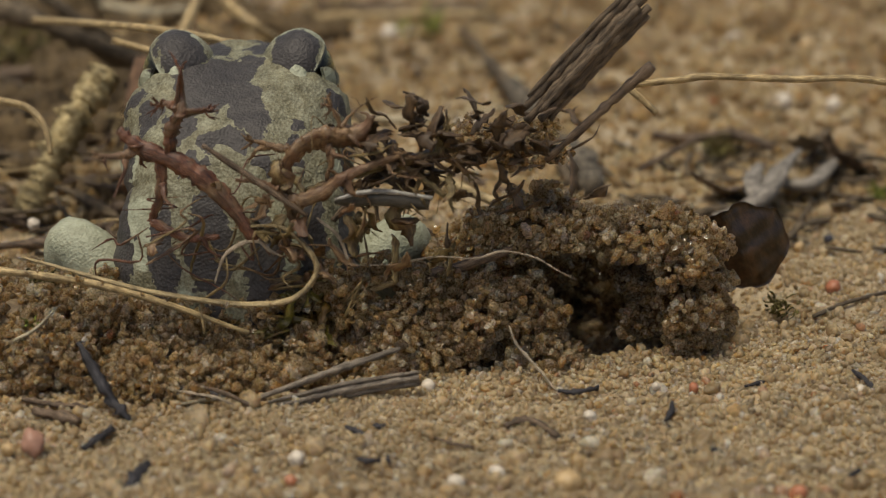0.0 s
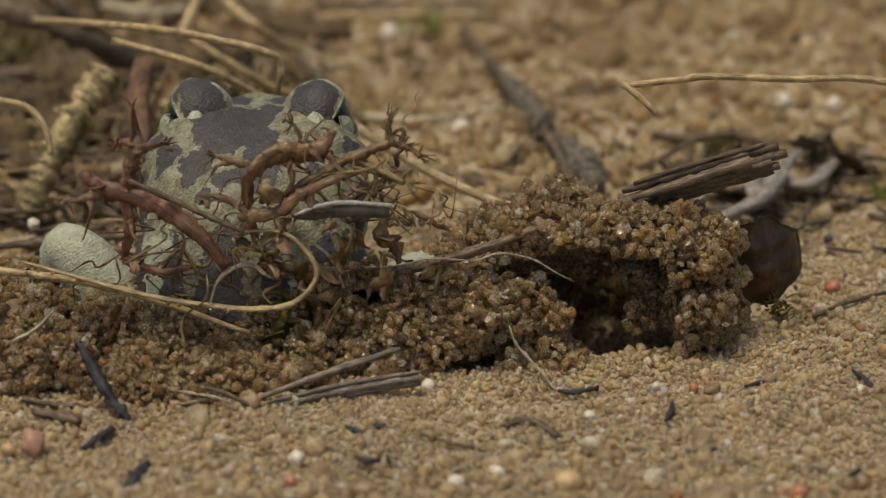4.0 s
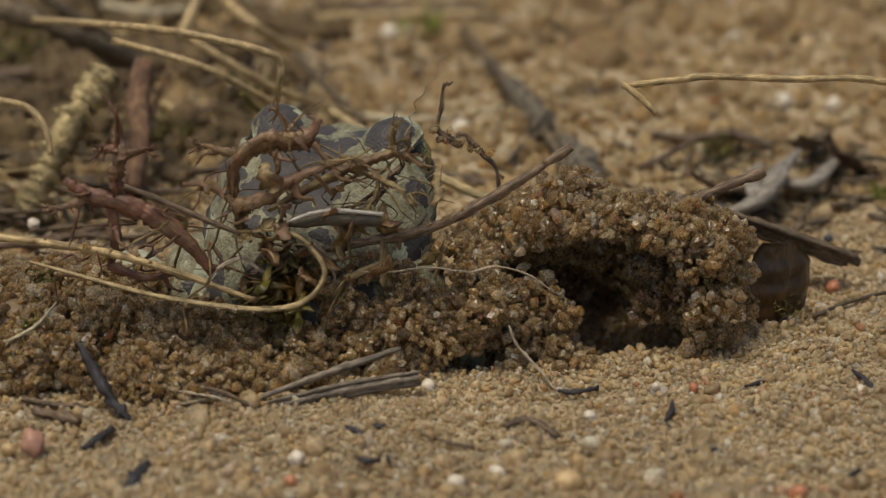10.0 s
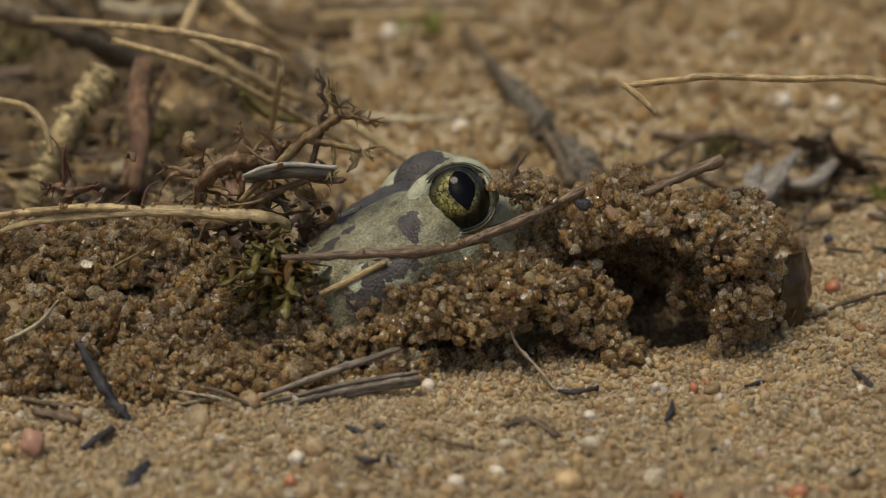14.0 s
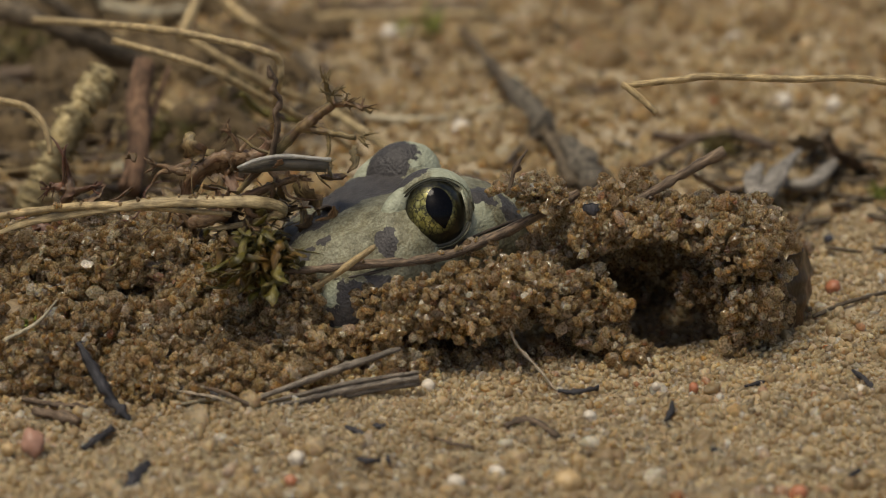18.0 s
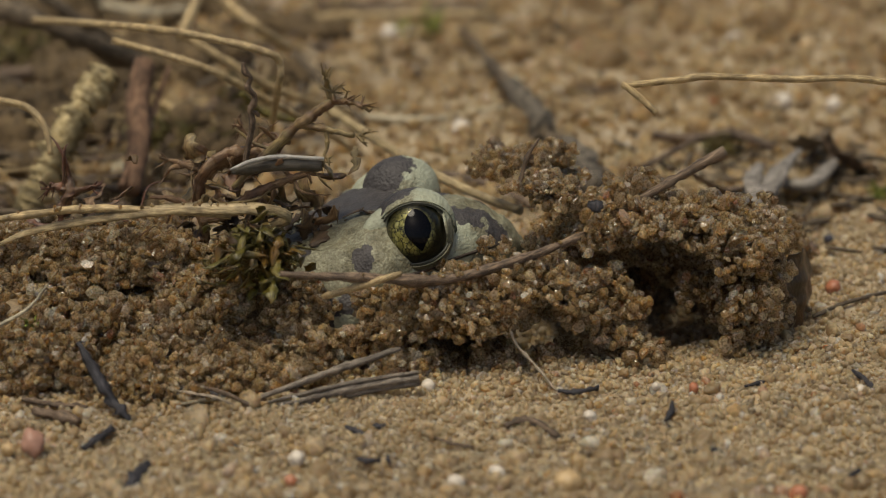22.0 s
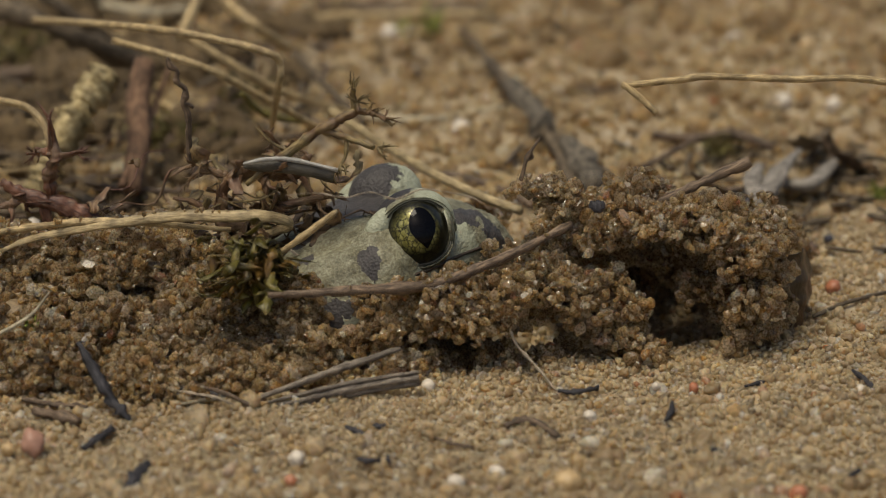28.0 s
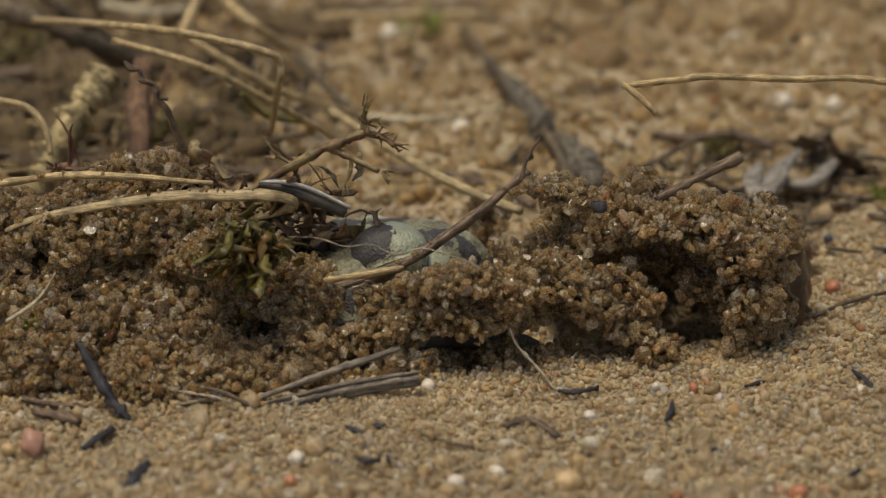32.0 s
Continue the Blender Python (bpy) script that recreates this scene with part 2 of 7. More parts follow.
def thing(name, origin, label, category, group="", kind=""):
    ob = new(name)
    ob.matrix_world = at(*origin)
    return tagged(ob, label, category, group, kind)


# ---- the ground: one sheet of sand to the horizon, with a shallow pit where the toad digs ----
def pit(x, y):
    """How far into the pit a point lies, 0 at its edge, 1 in its middle."""
    c, s = math.cos(radians(9)), math.sin(radians(9))
    u, v = (x + 22) * c + (y - 17) * s, -(x + 22) * s + (y - 17) * c
    return np.clip(1 - (u / 78) ** 2 - (v / 24) ** 2, 0, 1)


def ground_z(x, y):
    p = np.stack([x, y, 0 * x], -1).reshape(-1, 3)
    near = np.clip(1.2 - np.hypot(x, y - 60) / 400, 0, 1)
    rise = (waves(p, 34, 3, 2) * 0.9 + waves(p, 110, 5, 1) * 1.6 * np.clip((p[:, 1] - 30) / 60, 0, 1)).reshape(np.shape(x)) * near
    rise = rise + (waves(p, 15, 9, 2) * 1.1 * np.clip((p[:, 1] - 45) / 60, 0, 1)).reshape(np.shape(x)) * near
    e = pit(x, y)
    return rise * (1 - np.clip(e * 4, 0, 1)) * 0.8 - 13 * e ** 0.8


def build_ground():
    g = np.concatenate([-np.geomspace(6e6, 170, 26), np.arange(-164, 165, 2.0), np.geomspace(170, 6e6, 26)])
    h = np.concatenate([-np.geomspace(6e6, 110, 26), np.arange(-104, 262, 2.0), np.geomspace(270, 6e6, 26)])
    x, y = np.meshgrid(g, h)
    z = ground_z(x, y) - 0.1
    v = np.stack([x, y, z], -1).reshape(-1, 3)
    w = len(g)
    i = np.arange(len(h) - 1)[:, None] * w + np.arange(w - 1)[None]
    f = np.stack([i, i + 1, i + 1 + w, i + w], -1).reshape(-1, 4)
    ob = new("ground", quick_mesh("ground", v, f, [SAND_SHEET]))
    return tagged(ob, "pale tan coarse quartz sand ground with a shallow dug pit", "sand", kind="structure")


def scatter(x0, x1, y0, y1, density, taper=0.0):
    n = int((x1 - x0) * (y1 - y0) * density)
    x, y = rng.uniform(x0, x1, n), rng.uniform(y0, y1, n)
    keep = np.abs(x) < (70 + 0.19 * (y + 45))
    return x[keep], y[keep]


def build_loose_sand():
    verts, faces, index, base = [], [], [], 0
    for (x0, x1, y0, y1, dens, mean, level) in ((-66, 66, -52, -32, 1.5, 1.35, 1), (-66, 66, -34, -18, 1.7, 1.1, 1), (-66, 66, -52, -18, 2.6, 0.6, 1), (-74, 74, -18, 12, 1.7, 0.95, 2), (-74, 74, -18, 12, 2.6, 0.55, 1), (-85, 85, 12, 70, 1.0, 1.15, 1), (-85, 85, 12, 70, 1.2, 0.7, 1),
                                               (-100, 100, 70, 150, 0.36, 2.2, 1), (-120, 120, 150, 262, 0.22, 3.0, 1)):
        x, y = scatter(x0, x1, y0, y1, dens)
        keep = pit(x, y) < 0.85
        x, y = x[keep], y[keep]
        d = sizes(len(x), mean, 0.38)
        big = rng.random(len(x)) < 0.05
        d[big] *= rng.uniform(1.4, 2.1, big.sum())
        z = ground_z(x, y) + d * rng.uniform(-0.4, 0.2, len(x))
        v, f = grain_arrays(np.stack([x, y, z], 1), d, level)
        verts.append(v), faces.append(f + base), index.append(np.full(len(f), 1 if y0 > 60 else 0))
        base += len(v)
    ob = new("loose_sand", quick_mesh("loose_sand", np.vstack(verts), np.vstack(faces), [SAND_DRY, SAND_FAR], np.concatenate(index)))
    return tagged(ob, "loose dry coarse sand grains, tan, amber and milky white", "sand", kind="stuff")


ground = build_ground()
build_loose_sand()


def grain_shapes(mat, count=10):
    """A few grain meshes of one millimetre, shared by all the grains that lie singly."""
    shapes = []
    for _ in range(count):
        v, f = grain_arrays(np.zeros((1, 3)), np.array([1.0]), 2)
        shapes.append(quick_mesh("grain", v, f, [mat], smooth=False))
    return shapes


DAMP_GRAINS = grain_shapes(SAND_DAMP_GRAIN)


def edge_grains(count=300):
    """The coarse grains along the near edge of the pit, each on its own."""
    shapes = grain_shapes(SAND_GRAIN)
    x = rng.uniform(-64, 66, count * 3)
    y = -14 + rng.uniform(0, 9, count * 3) + np.clip((x + 20) * 0.22, 0, 22)
    keep = pit(x, y) < 0.12
    x, y = x[keep][:count], y[keep][:count]
    z = ground_z(x, y)
    for i in range(len(x)):
        ob = part("grain", shapes[i % 10], ground)
        d = 0.85 + 0.55 * rng.random() ** 2
        ob.matrix_local = at(x[i], y[i], z[i] + 0.3 * d, *rng.uniform(0, 360, 3)) @ Matrix.Diagonal((d, d, d, 1))


edge_grains()


# ---- heaps of damp sand thrown up by the digging: crumbly lumps of clinging grains ----
def clods(p, spacing, seed):
    """Crumbs of sand that cling together: how high each point stands on its crumb, 0 to 1, and how far it is from the cracks."""
    g = np.random.default_rng(seed)
    low, high = p.min(0) - spacing, p.max(0) + spacing
    cells = [np.arange(a, b + spacing, spacing) for a, b in zip(low, high)]
    heart = np.stack(np.meshgrid(*cells, indexing="ij"), -1).reshape(-1, 3)
    heart = heart + g.uniform(-0.5, 0.5, heart.shape) * spacing
    near, second = np.full(len(p), 1e9), np.full(len(p), 1e9)
    for h in heart:
        d = np.linalg.norm(p - h, axis=1)
        second = np.minimum(second, np.maximum(near, d))
        near = np.minimum(near, d)
    gap = np.clip((second - near) / (0.5 * spacing), 0, 1)
    return np.sqrt(gap) * np.clip(1.15 - near / spacing, 0, 1), gap


def sand_heap(name, anchor, blobs, label, density=1.2, lumps=2.3, seed=1, mean=1.14, singles=0):
    """A crumbly heap made of overlapping rounded lumps (x, y, z, and three radii), packed inside and grainy outside."""
    b = np.asarray(blobs, float)
    o = np.asarray(anchor, float)
    pts, r2 = [], np.random.default_rng(seed)
    for x, y, z, rx, ry, rz in b:
        n = int(4 * np.pi * (((rx * ry) ** 1.6 + (rx * rz) ** 1.6 + (ry * rz) ** 1.6) / 3) ** (1 / 1.6) * density * 2.0)
        d = r2.normal(size=(n, 3))
        d /= np.linalg.norm(d, axis=1)[:, None]
        c = np.array((x, y, z))
        rad = np.array((rx, ry, rz))
        base = c + d * rad
        rise, crease = clods(base, 6.5, seed + 5)
        small, split = clods(base, 3.4, seed + 6)
        rough = lumps * 0.75 * waves(base, 13.0, seed + 3, 2) + 2.4 * rise + 1.0 * small - 1.9
        cluster = np.minimum(crease, split + 0.25) - 0.25 + 0.3 * r2.standard_normal(n)
        depth = np.where(cluster > 0.1, r2.uniform(-0.5, 0.5, n), np.where(r2.random(n) < 0.5, -0.6, -1.4))
        show = (d[:, 2] > -0.35) & (d[:, 1] < 0.75 + 0.5 * np.clip(d[:, 2], 0, 1))
        pts.append(np.column_stack([base + d * (rough + depth)[:, None], cluster])[show])
    p = np.vstack(pts)
    inside = np.zeros(len(p), bool)
    for x, y, z, rx, ry, rz in b:
        q = (p[:, :3] - (x, y, z)) / np.maximum((rx - 3.0, ry - 3.0, rz - 3.0), 0.5)
        inside |= (q * q).sum(1) < 1
    p = p[~inside]
    p = p[(p[:, 1] < o[1] + 30)]
    outer = np.argsort(p[:, 1] - 0.8 * p[:, 2] - 6 * (p[:, 3] > 0.1))[:2 * singles:2]
    loose = p[outer]
    p = np.delete(p, outer, 0)
    verts, faces, index, base = [], [], [], 0
    for level, pick in ((2, p[:, 3] > 0.1), (1, p[:, 3] <= 0.1)):
        v, f = grain_arrays(p[pick, :3] - o, sizes(int(pick.sum()), mean, 0.36), level)
        verts.append(v), faces.append(f + base), index.append(np.zeros(len(f), np.int32))
        base += len(v)
    cv, cf = ICO[3]
    for x, y, z, rx, ry, rz in b:
        w = cv * np.maximum((rx - 2.9, ry - 2.9, rz - 2.9), 0.5) + (x, y, z) - o
        verts.append(w), faces.append(cf + base), index.append(np.ones(len(cf), np.int32))
        base += len(w)
    ob = new(name, quick_mesh(name, np.vstack(verts), np.vstack(faces), [SAND_DAMP, SAND_CORE], np.concatenate(index), smooth=False))
    ob.matrix_world = at(*o)
    for i, (x, y, z, _) in enumerate(loose):
        d = float(sizes(1, mean, 0.3)[0])
        part("grain", DAMP_GRAINS[i % len(DAMP_GRAINS)], ob).matrix_local = at(x - o[0], y - o[1], z - o[2], *rng.uniform(0, 360, 3)) @ Matrix.Diagonal((d, d, d, 1))
    return tagged(ob, label, "sand heap", kind="stuff")


HEAP = "crumbly heap of damp brown sand grains beside the burrow"
bank = sand_heap("sand_bank", (-40.5, -3.0, 2.1), [
    (-64.7, -3.0, 2.1, 8, 8, 6), (-57.1, -5.0, 2.0, 8, 7, 4.5), (-49.2, -5.0, 0.3, 8, 7, 3.5), (-41.1, -6.0, 1.1, 8, 7, 4), (-33.1, -6.0, 0.7, 8, 7, 3.5), (-25.2, -4.0, 0.7, 8, 7, 4.5),
    (-18.1, -2.0, -1.0, 7, 7, 4), (-61.9, 6.0, 5.4, 9, 9, 6), (-53.6, 5.0, 4.5, 8, 8, 5), (-44.5, 4.0, 3.6, 8, 8, 6), (-35.5, 3.0, 2.2, 8, 8, 6), (-26.5, 3.0, 1.3, 7, 8, 5),
    (-11.8, 1.0, -2.3, 6, 6, 4), (-7.7, 3.0, -1.5, 6, 6, 3.6), (-0.7, 5.0, -2.7, 6, 6, 3.6), (-5.3, 4.0, -4.4, 7, 7, 4), (5.6, 7.0, -4.3, 5, 5, 3), (3.0, 8.0, -7.0, 7, 7, 4), (10.0, 5.0, -4.5, 6, 6, 4), (17.1, 7.0, -4.8, 6, 6, 3.4), (24.7, 9.0, -5.5, 6, 6, 2.5),
    (-16.0, -5.0, -1.0, 7, 5, 4), (-7.0, -3.0, -0.8, 7, 5, 4), (-0.5, -1.0, -1.0, 4.5, 5, 4), (11.5, 2.0, -1.2, 4.5, 5, 4), (17.0, 5.0, -1.8, 5, 4, 3.5), (2.5, 12.0, 0.0, 5, 3.5, 4.5)], "long low bank of damp sand in front of the toad", seed=11, singles=300)
heap_left = sand_heap("sand_heap", (-45.4, 15.0, 12.6), [
    (-67.5, 17.0, 10.6, 9, 9, 7), (-59.8, 16.0, 11.4, 9, 9, 6), (-52.1, 15.0, 11.7, 9, 9, 6), (-44.5, 14.0, 11.7, 9, 9, 6), (-36.9, 13.0, 10.7, 8, 9, 5), (-29.8, 11.0, 8.8, 7, 8, 5), (-25.1, 8.0, 5.5, 7, 7, 5),
    (-62.4, 14.0, 4.1, 9, 9, 7), (-52.2, 13.0, 4.5, 9, 9, 7), (-41.2, 12.0, 4.4, 9, 9, 7), (-31.9, 10.0, 3.0, 8, 8, 6)], HEAP, seed=21, singles=220)
heap_middle = sand_heap("sand_heap", (-6.8, 1.0, 3.9), [
    (-21.6, 4.0, 3.6, 7, 7, 5.5), (-15.0, 1.0, -1.0, 6, 5, 3.0), (-7.6, 1.0, 3.0, 7, 6, 5), (-1.1, 1.0, 4.8, 7, 6, 6), (4.5, 1.0, 3.9, 7, 6, 6)], HEAP, seed=31, singles=120)
heap_front = sand_heap("sand_heap", (9.0, 5.0, 9.1), [
    (4.6, 6.0, 8.9, 6, 6, 5), (9.5, 5.0, 5.8, 6, 6, 5.5), (13.2, 4.0, 2.3, 4.5, 5, 4), (16.5, 4.0, -0.9, 4, 4, 2.5)], HEAP, seed=41, singles=100)
heap_fill = sand_heap("sand_heap", (-4.4, 7.0, 5.9), [(-7.7, 7.0, 5.0, 7, 7, 6), (-1.2, 7.0, 6.8, 7, 7, 6), (-5.0, 0.5, -2.0, 5, 4.5, 4.5), (2.5, 12.0, 22.6, 4.5, 4, 2.4), (5.5, 12.0, 20.5, 4.5, 4, 3)], HEAP, seed=45, singles=80)
heap_top = sand_heap("sand_heap", (-43.1, 20.0, 20.2), [(-49.9, 20.0, 18.7, 6, 5, 4), (-42.7, 20.0, 20.5, 6, 5, 4.5), (-37.4, 19.0, 18.7, 4, 4, 3)], HEAP, seed=47)
heap_crest = sand_heap("sand_heap", (12.4, 13.0, 17.8), [
    (1.8, 14.0, 10.3, 4.5, 7, 3.5), (8.0, 14.0, 14.3, 6, 8, 4.2), (13.7, 13.0, 16.3, 8, 8, 3.9), (21.2, 13.0, 16.6, 8, 8, 3.3), (28.6, 13.0, 14.9, 8, 8, 3.6), (10.0, 26.0, 7.6, 9, 8, 6), (18.5, 26.0, 8.8, 9, 8, 5), (27.9, 26.0, 7.8, 9, 8, 5),
    (10.2, 34.0, -1.6, 10, 5, 12), (21.2, 40.0, -4.4, 12, 5, 14), (31.7, 38.0, -4.6, 12, 5, 14)],
    "arched crest of damp sand over a dark burrow hole", seed=51, singles=220)
heap_right = sand_heap("sand_heap", (38.7, 10.0, 5.5), [
    (30.2, 12.0, 14.8, 7, 8, 4.5), (34.3, 11.0, 12.2, 5.5, 8, 5.6), (36.0, 10.0, 6.5, 4.5, 7, 6), (35.6, 10.0, 1.0, 5.5, 6, 3.5), (34.4, 20.0, 8.1, 6, 8, 8), (35.7, 22.0, 1.0, 6, 9, 9)], HEAP, seed=61, singles=120)
heap_hanging = sand_heap("sand_clod", (29.3, 12.0, -1.3), [(29.4, 14.0, 5.9, 4, 4, 3.5), (29.0, 13.0, 1.8, 2.5, 3, 2.5), (31.6, 15.0, 3.2, 3, 3, 3)],
                         "small clods of damp sand hanging in the burrow mouth", seed=71)


# ---- the toad ----
def skin_material(name, blotches, pale=(), tone=1.0):
    """Cream-olive skin with dark slate blotches that have a ragged pale edge."""
    m, nt, b = material(name)
    v = millimetres(nt)
    warp = nt.nodes.new("ShaderNodeVectorMath")
    warp.operation = "MULTIPLY_ADD"
    nt.links.new(noise_at(nt, v, 0.32, 3, out="Color"), warp.inputs[0])
    warp.inputs[1].default_value = (6.4, 6.4, 6.4)
    nt.links.new(v, warp.inputs[2])
    def closeness(spots):
        near = None
        for x, y, z, rx, ry, rz in spots:
            near = one_spot(near, x, y, z, rx, ry, rz)
        return near

    def one_spot(near, x, y, z, rx, ry, rz):
        mp = nt.nodes.new("ShaderNodeMapping")
        mp.inputs["Scale"].default_value = (1 / rx, 1 / ry, 1 / rz)
        mp.inputs["Location"].default_value = (-(x + 3.2) / rx, -(y + 3.2) / ry, -(z + 3.2) / rz)
        nt.links.new(warp.outputs[0], mp.inputs["Vector"])
        ln = nt.nodes.new("ShaderNodeVectorMath")
        ln.operation = "LENGTH"
        nt.links.new(mp.outputs["Vector"], ln.inputs[0])
        return ln.outputs["Value"] if near is None else value(nt, "MINIMUM", near, ln.outputs["Value"])

    near = closeness(blotches)
    mottle = value(nt, "ADD", value(nt, "MULTIPLY", noise_at(nt, v, 0.4, 5), 0.42), value(nt, "MULTIPLY", noise_at(nt, v, 2.1, 5, 0.75), 0.58))
    light = ramp(nt, mottle, [(0.36, (0.088, 0.082, 0.05)), (0.49, (0.215, 0.208, 0.138)), (0.62, (0.37, 0.37, 0.255))])
    dark = ramp(nt, noise_at(nt, v, 0.8, 4), [(0.3, (0.044, 0.040, 0.038)), (0.7, (0.074, 0.067, 0.063))])
    mask = ramp(nt, near, [(0.93, (1.0,)), (1.0, (0.0,))])
    rim = ramp(nt, near, [(0.95, (0.0,)), (1.03, (1.0,)), (1.25, (0.0,))])
    c = mixed(nt, "MIX", value(nt, "MULTIPLY", rim, 0.75), light, (0.425, 0.43, 0.285))
    speck = ramp(nt, noise_at(nt, v, 1.6, 3), [(0.62, (0.0,)), (0.70, (1.0,))])
    c = mixed(nt, "MIX", value(nt, "MULTIPLY", speck, 0.55), c, (0.16, 0.14, 0.085))
    brown = ramp(nt, noise_at(nt, v, 0.55, 5, 0.7), [(0.40, (0.74, 0.70, 0.63)), (0.60, (1.0, 1.0, 1.0))])
    c = mixed(nt, "MULTIPLY", 1.0, c, brown)
    if pale:
        cream = ramp(nt, noise_at(nt, v, 0.7, 4), [(0.3, (0.28, 0.29, 0.20)), (0.7, (0.44, 0.46, 0.335))])
        c = mixed(nt, "MIX", ramp(nt, closeness(pale), [(0.85, (1.0,)), (1.0, (0.0,))]), c, cream)
    c = mixed(nt, "MIX", mask, c, dark)
    if tone != 1.0:
        c = mixed(nt, "MULTIPLY", 1.0, c, (tone, tone * 1.03, tone * 0.98))
    nt.links.new(c, b.inputs["Base Color"])
    b.inputs["Roughness"].default_value = 0.5
    b.inputs["Specular IOR Level"].default_value = 0.3
    h = nt.nodes.new("ShaderNodeTexVoronoi")
    h.inputs["Scale"].default_value = 2.2
    nt.links.new(v, h.inputs["Vector"])
    relief(nt, b, value(nt, "ADD", h.outputs["Distance"], noise_at(nt, v, 2.6, 5)), 0.22, 0.6)
    return m


SIDES = ((23.8, 5.6, 11.8, 3.8, 2.6, 2.6), (28.4, 5.4, 7.6, 2.4, 2.4, 2.6), (26.5, 3.6, 10.4, 2.6, 1.8, 2.2), (8.0, 14.6, 10.2, 1.5, 2.6, 3.4), (0.0, 9.0, 11.4, 1.35, 1.5, 1.6), (-3.2, 8.6, 10.6, 1.5, 1.5, 1.6),
         (-0.4, 16.0, 3.4, 1.8, 3, 4), (4.2, 16.0, 5.6, 4.2, 3, 1.5), (-3.2, 15.4, 2.2, 2.2, 3, 1.6), (-1, 15.6, -3, 1.8, 3, 2), (7.5, 15.5, 0.5, 2.2, 3, 2.6), (-9.5, 11, 7, 2.2, 3, 4))
CROWN = ((-1, -3.4, 12, 4.2, 1.9, 3), (0, 8, 12, 4, 2.6, 3), (-6.5, -8.5, 10, 2.6, 2, 3), (19.5, 3.4, 13, 3.4, 2.6, 3), (19.5, -3.4, 13, 3.4, 2.4, 3), (8.5, 4.2, 14, 7.8, 5.6, 4.5), (3.4, -1.2, 13, 6.0, 2.6, 4), (12.5, -1.5, 14.2, 4.6, 2.2, 4), (-4.6, 1.5, 12, 2.8, 4.4, 3), (3.6, 12.6, 10.8, 3.2, 2.6, 3), (-9, -4.6, 9, 3.4, 2.4, 4), (-9, 5.6, 9, 3.4, 2.6, 4))
TOAD_SKIN = skin_material("toad_skin", [*CROWN, *[(x, s * y, z, rx, ry, rz) for x, y, z, rx, ry, rz in SIDES for s in (-1, 1)]],
                          [(x, s * y, z, rx, ry, rz) for x, y, z, rx, ry, rz in ((21.2, 9.6, 8.2, 4.8, 3.2, 3.2), (22.0, 8.6, 10.6, 2.6, 2.4, 2.6), (15, 13.6, 6.6, 4, 3, 2), (2.2, 16.8, 1.6, 5, 4, 4), (-1.5, 15, 5.4, 2, 3, 2), (12, 14, 1, 4, 5, 4)) for s in (-1, 1)])
TORSO_SKIN = skin_material("toad_torso_skin", [
    (-12, 16.6, 4, 18, 1.9, 9), (-14, 10.4, 8, 15, 2.1, 9), (-8, 3.6, 9, 9, 3.6, 8), (-24, 3.0, 6, 8, 3.4, 9), (-14, -4.4, 9, 12, 2.9, 8), (-28, -5.4, 5, 6, 3.0, 9), (-11, -11.4, 8, 12, 2.0, 9), (-26, -12.4, 3, 8, 2.4, 9), (-14, -16.6, 4, 18, 1.8, 9), (-27, 11.2, 3, 7, 2.4, 9)],
    [(-6, 14, 6, 6, 3.4, 7), (-10, -9, 9, 5, 3.0, 8), (-20, 7, 7, 6, 2.6, 8), (-22, -14.5, 4, 6, 2.6, 9), (-30, 15, 0, 6, 4, 9)])
LID_SKIN = {s: skin_material("toad_eyelid_skin", [(-2.2, -s * 2.3, 4.2, 4.9, 3.9, 4.8)], [(3.6, -s * 1.0, 3.6, 4.0, 6.0, 5.0), (-6.0, s * 2.0, 2.0, 3.0, 4.0, 4.0)]) for s in (1, -1)}
RING_SKIN = skin_material("toad_eye_rim_skin", [(-6.5, 0, -3.4, 2.2, 4, 1.8)], [(-5.5, 0, 2.0, 4.0, 6, 4.2), (0, 0, 6.5, 5, 6, 2.4)])
LIMB_SKIN = skin_material("toad_limb_skin", [(-22, 12, 2, 3, 4, 2), (-22, -12, 2, 3, 4, 2), (2, -3, -2.2, 11, 6, 3.6), (3, 0, 4, 4, 3, 2.5), (-6, 0, 1, 3, 4, 3)], [(-8, 24, -4, 14, 11, 12), (-8, -24, -4, 14, 11, 12)])


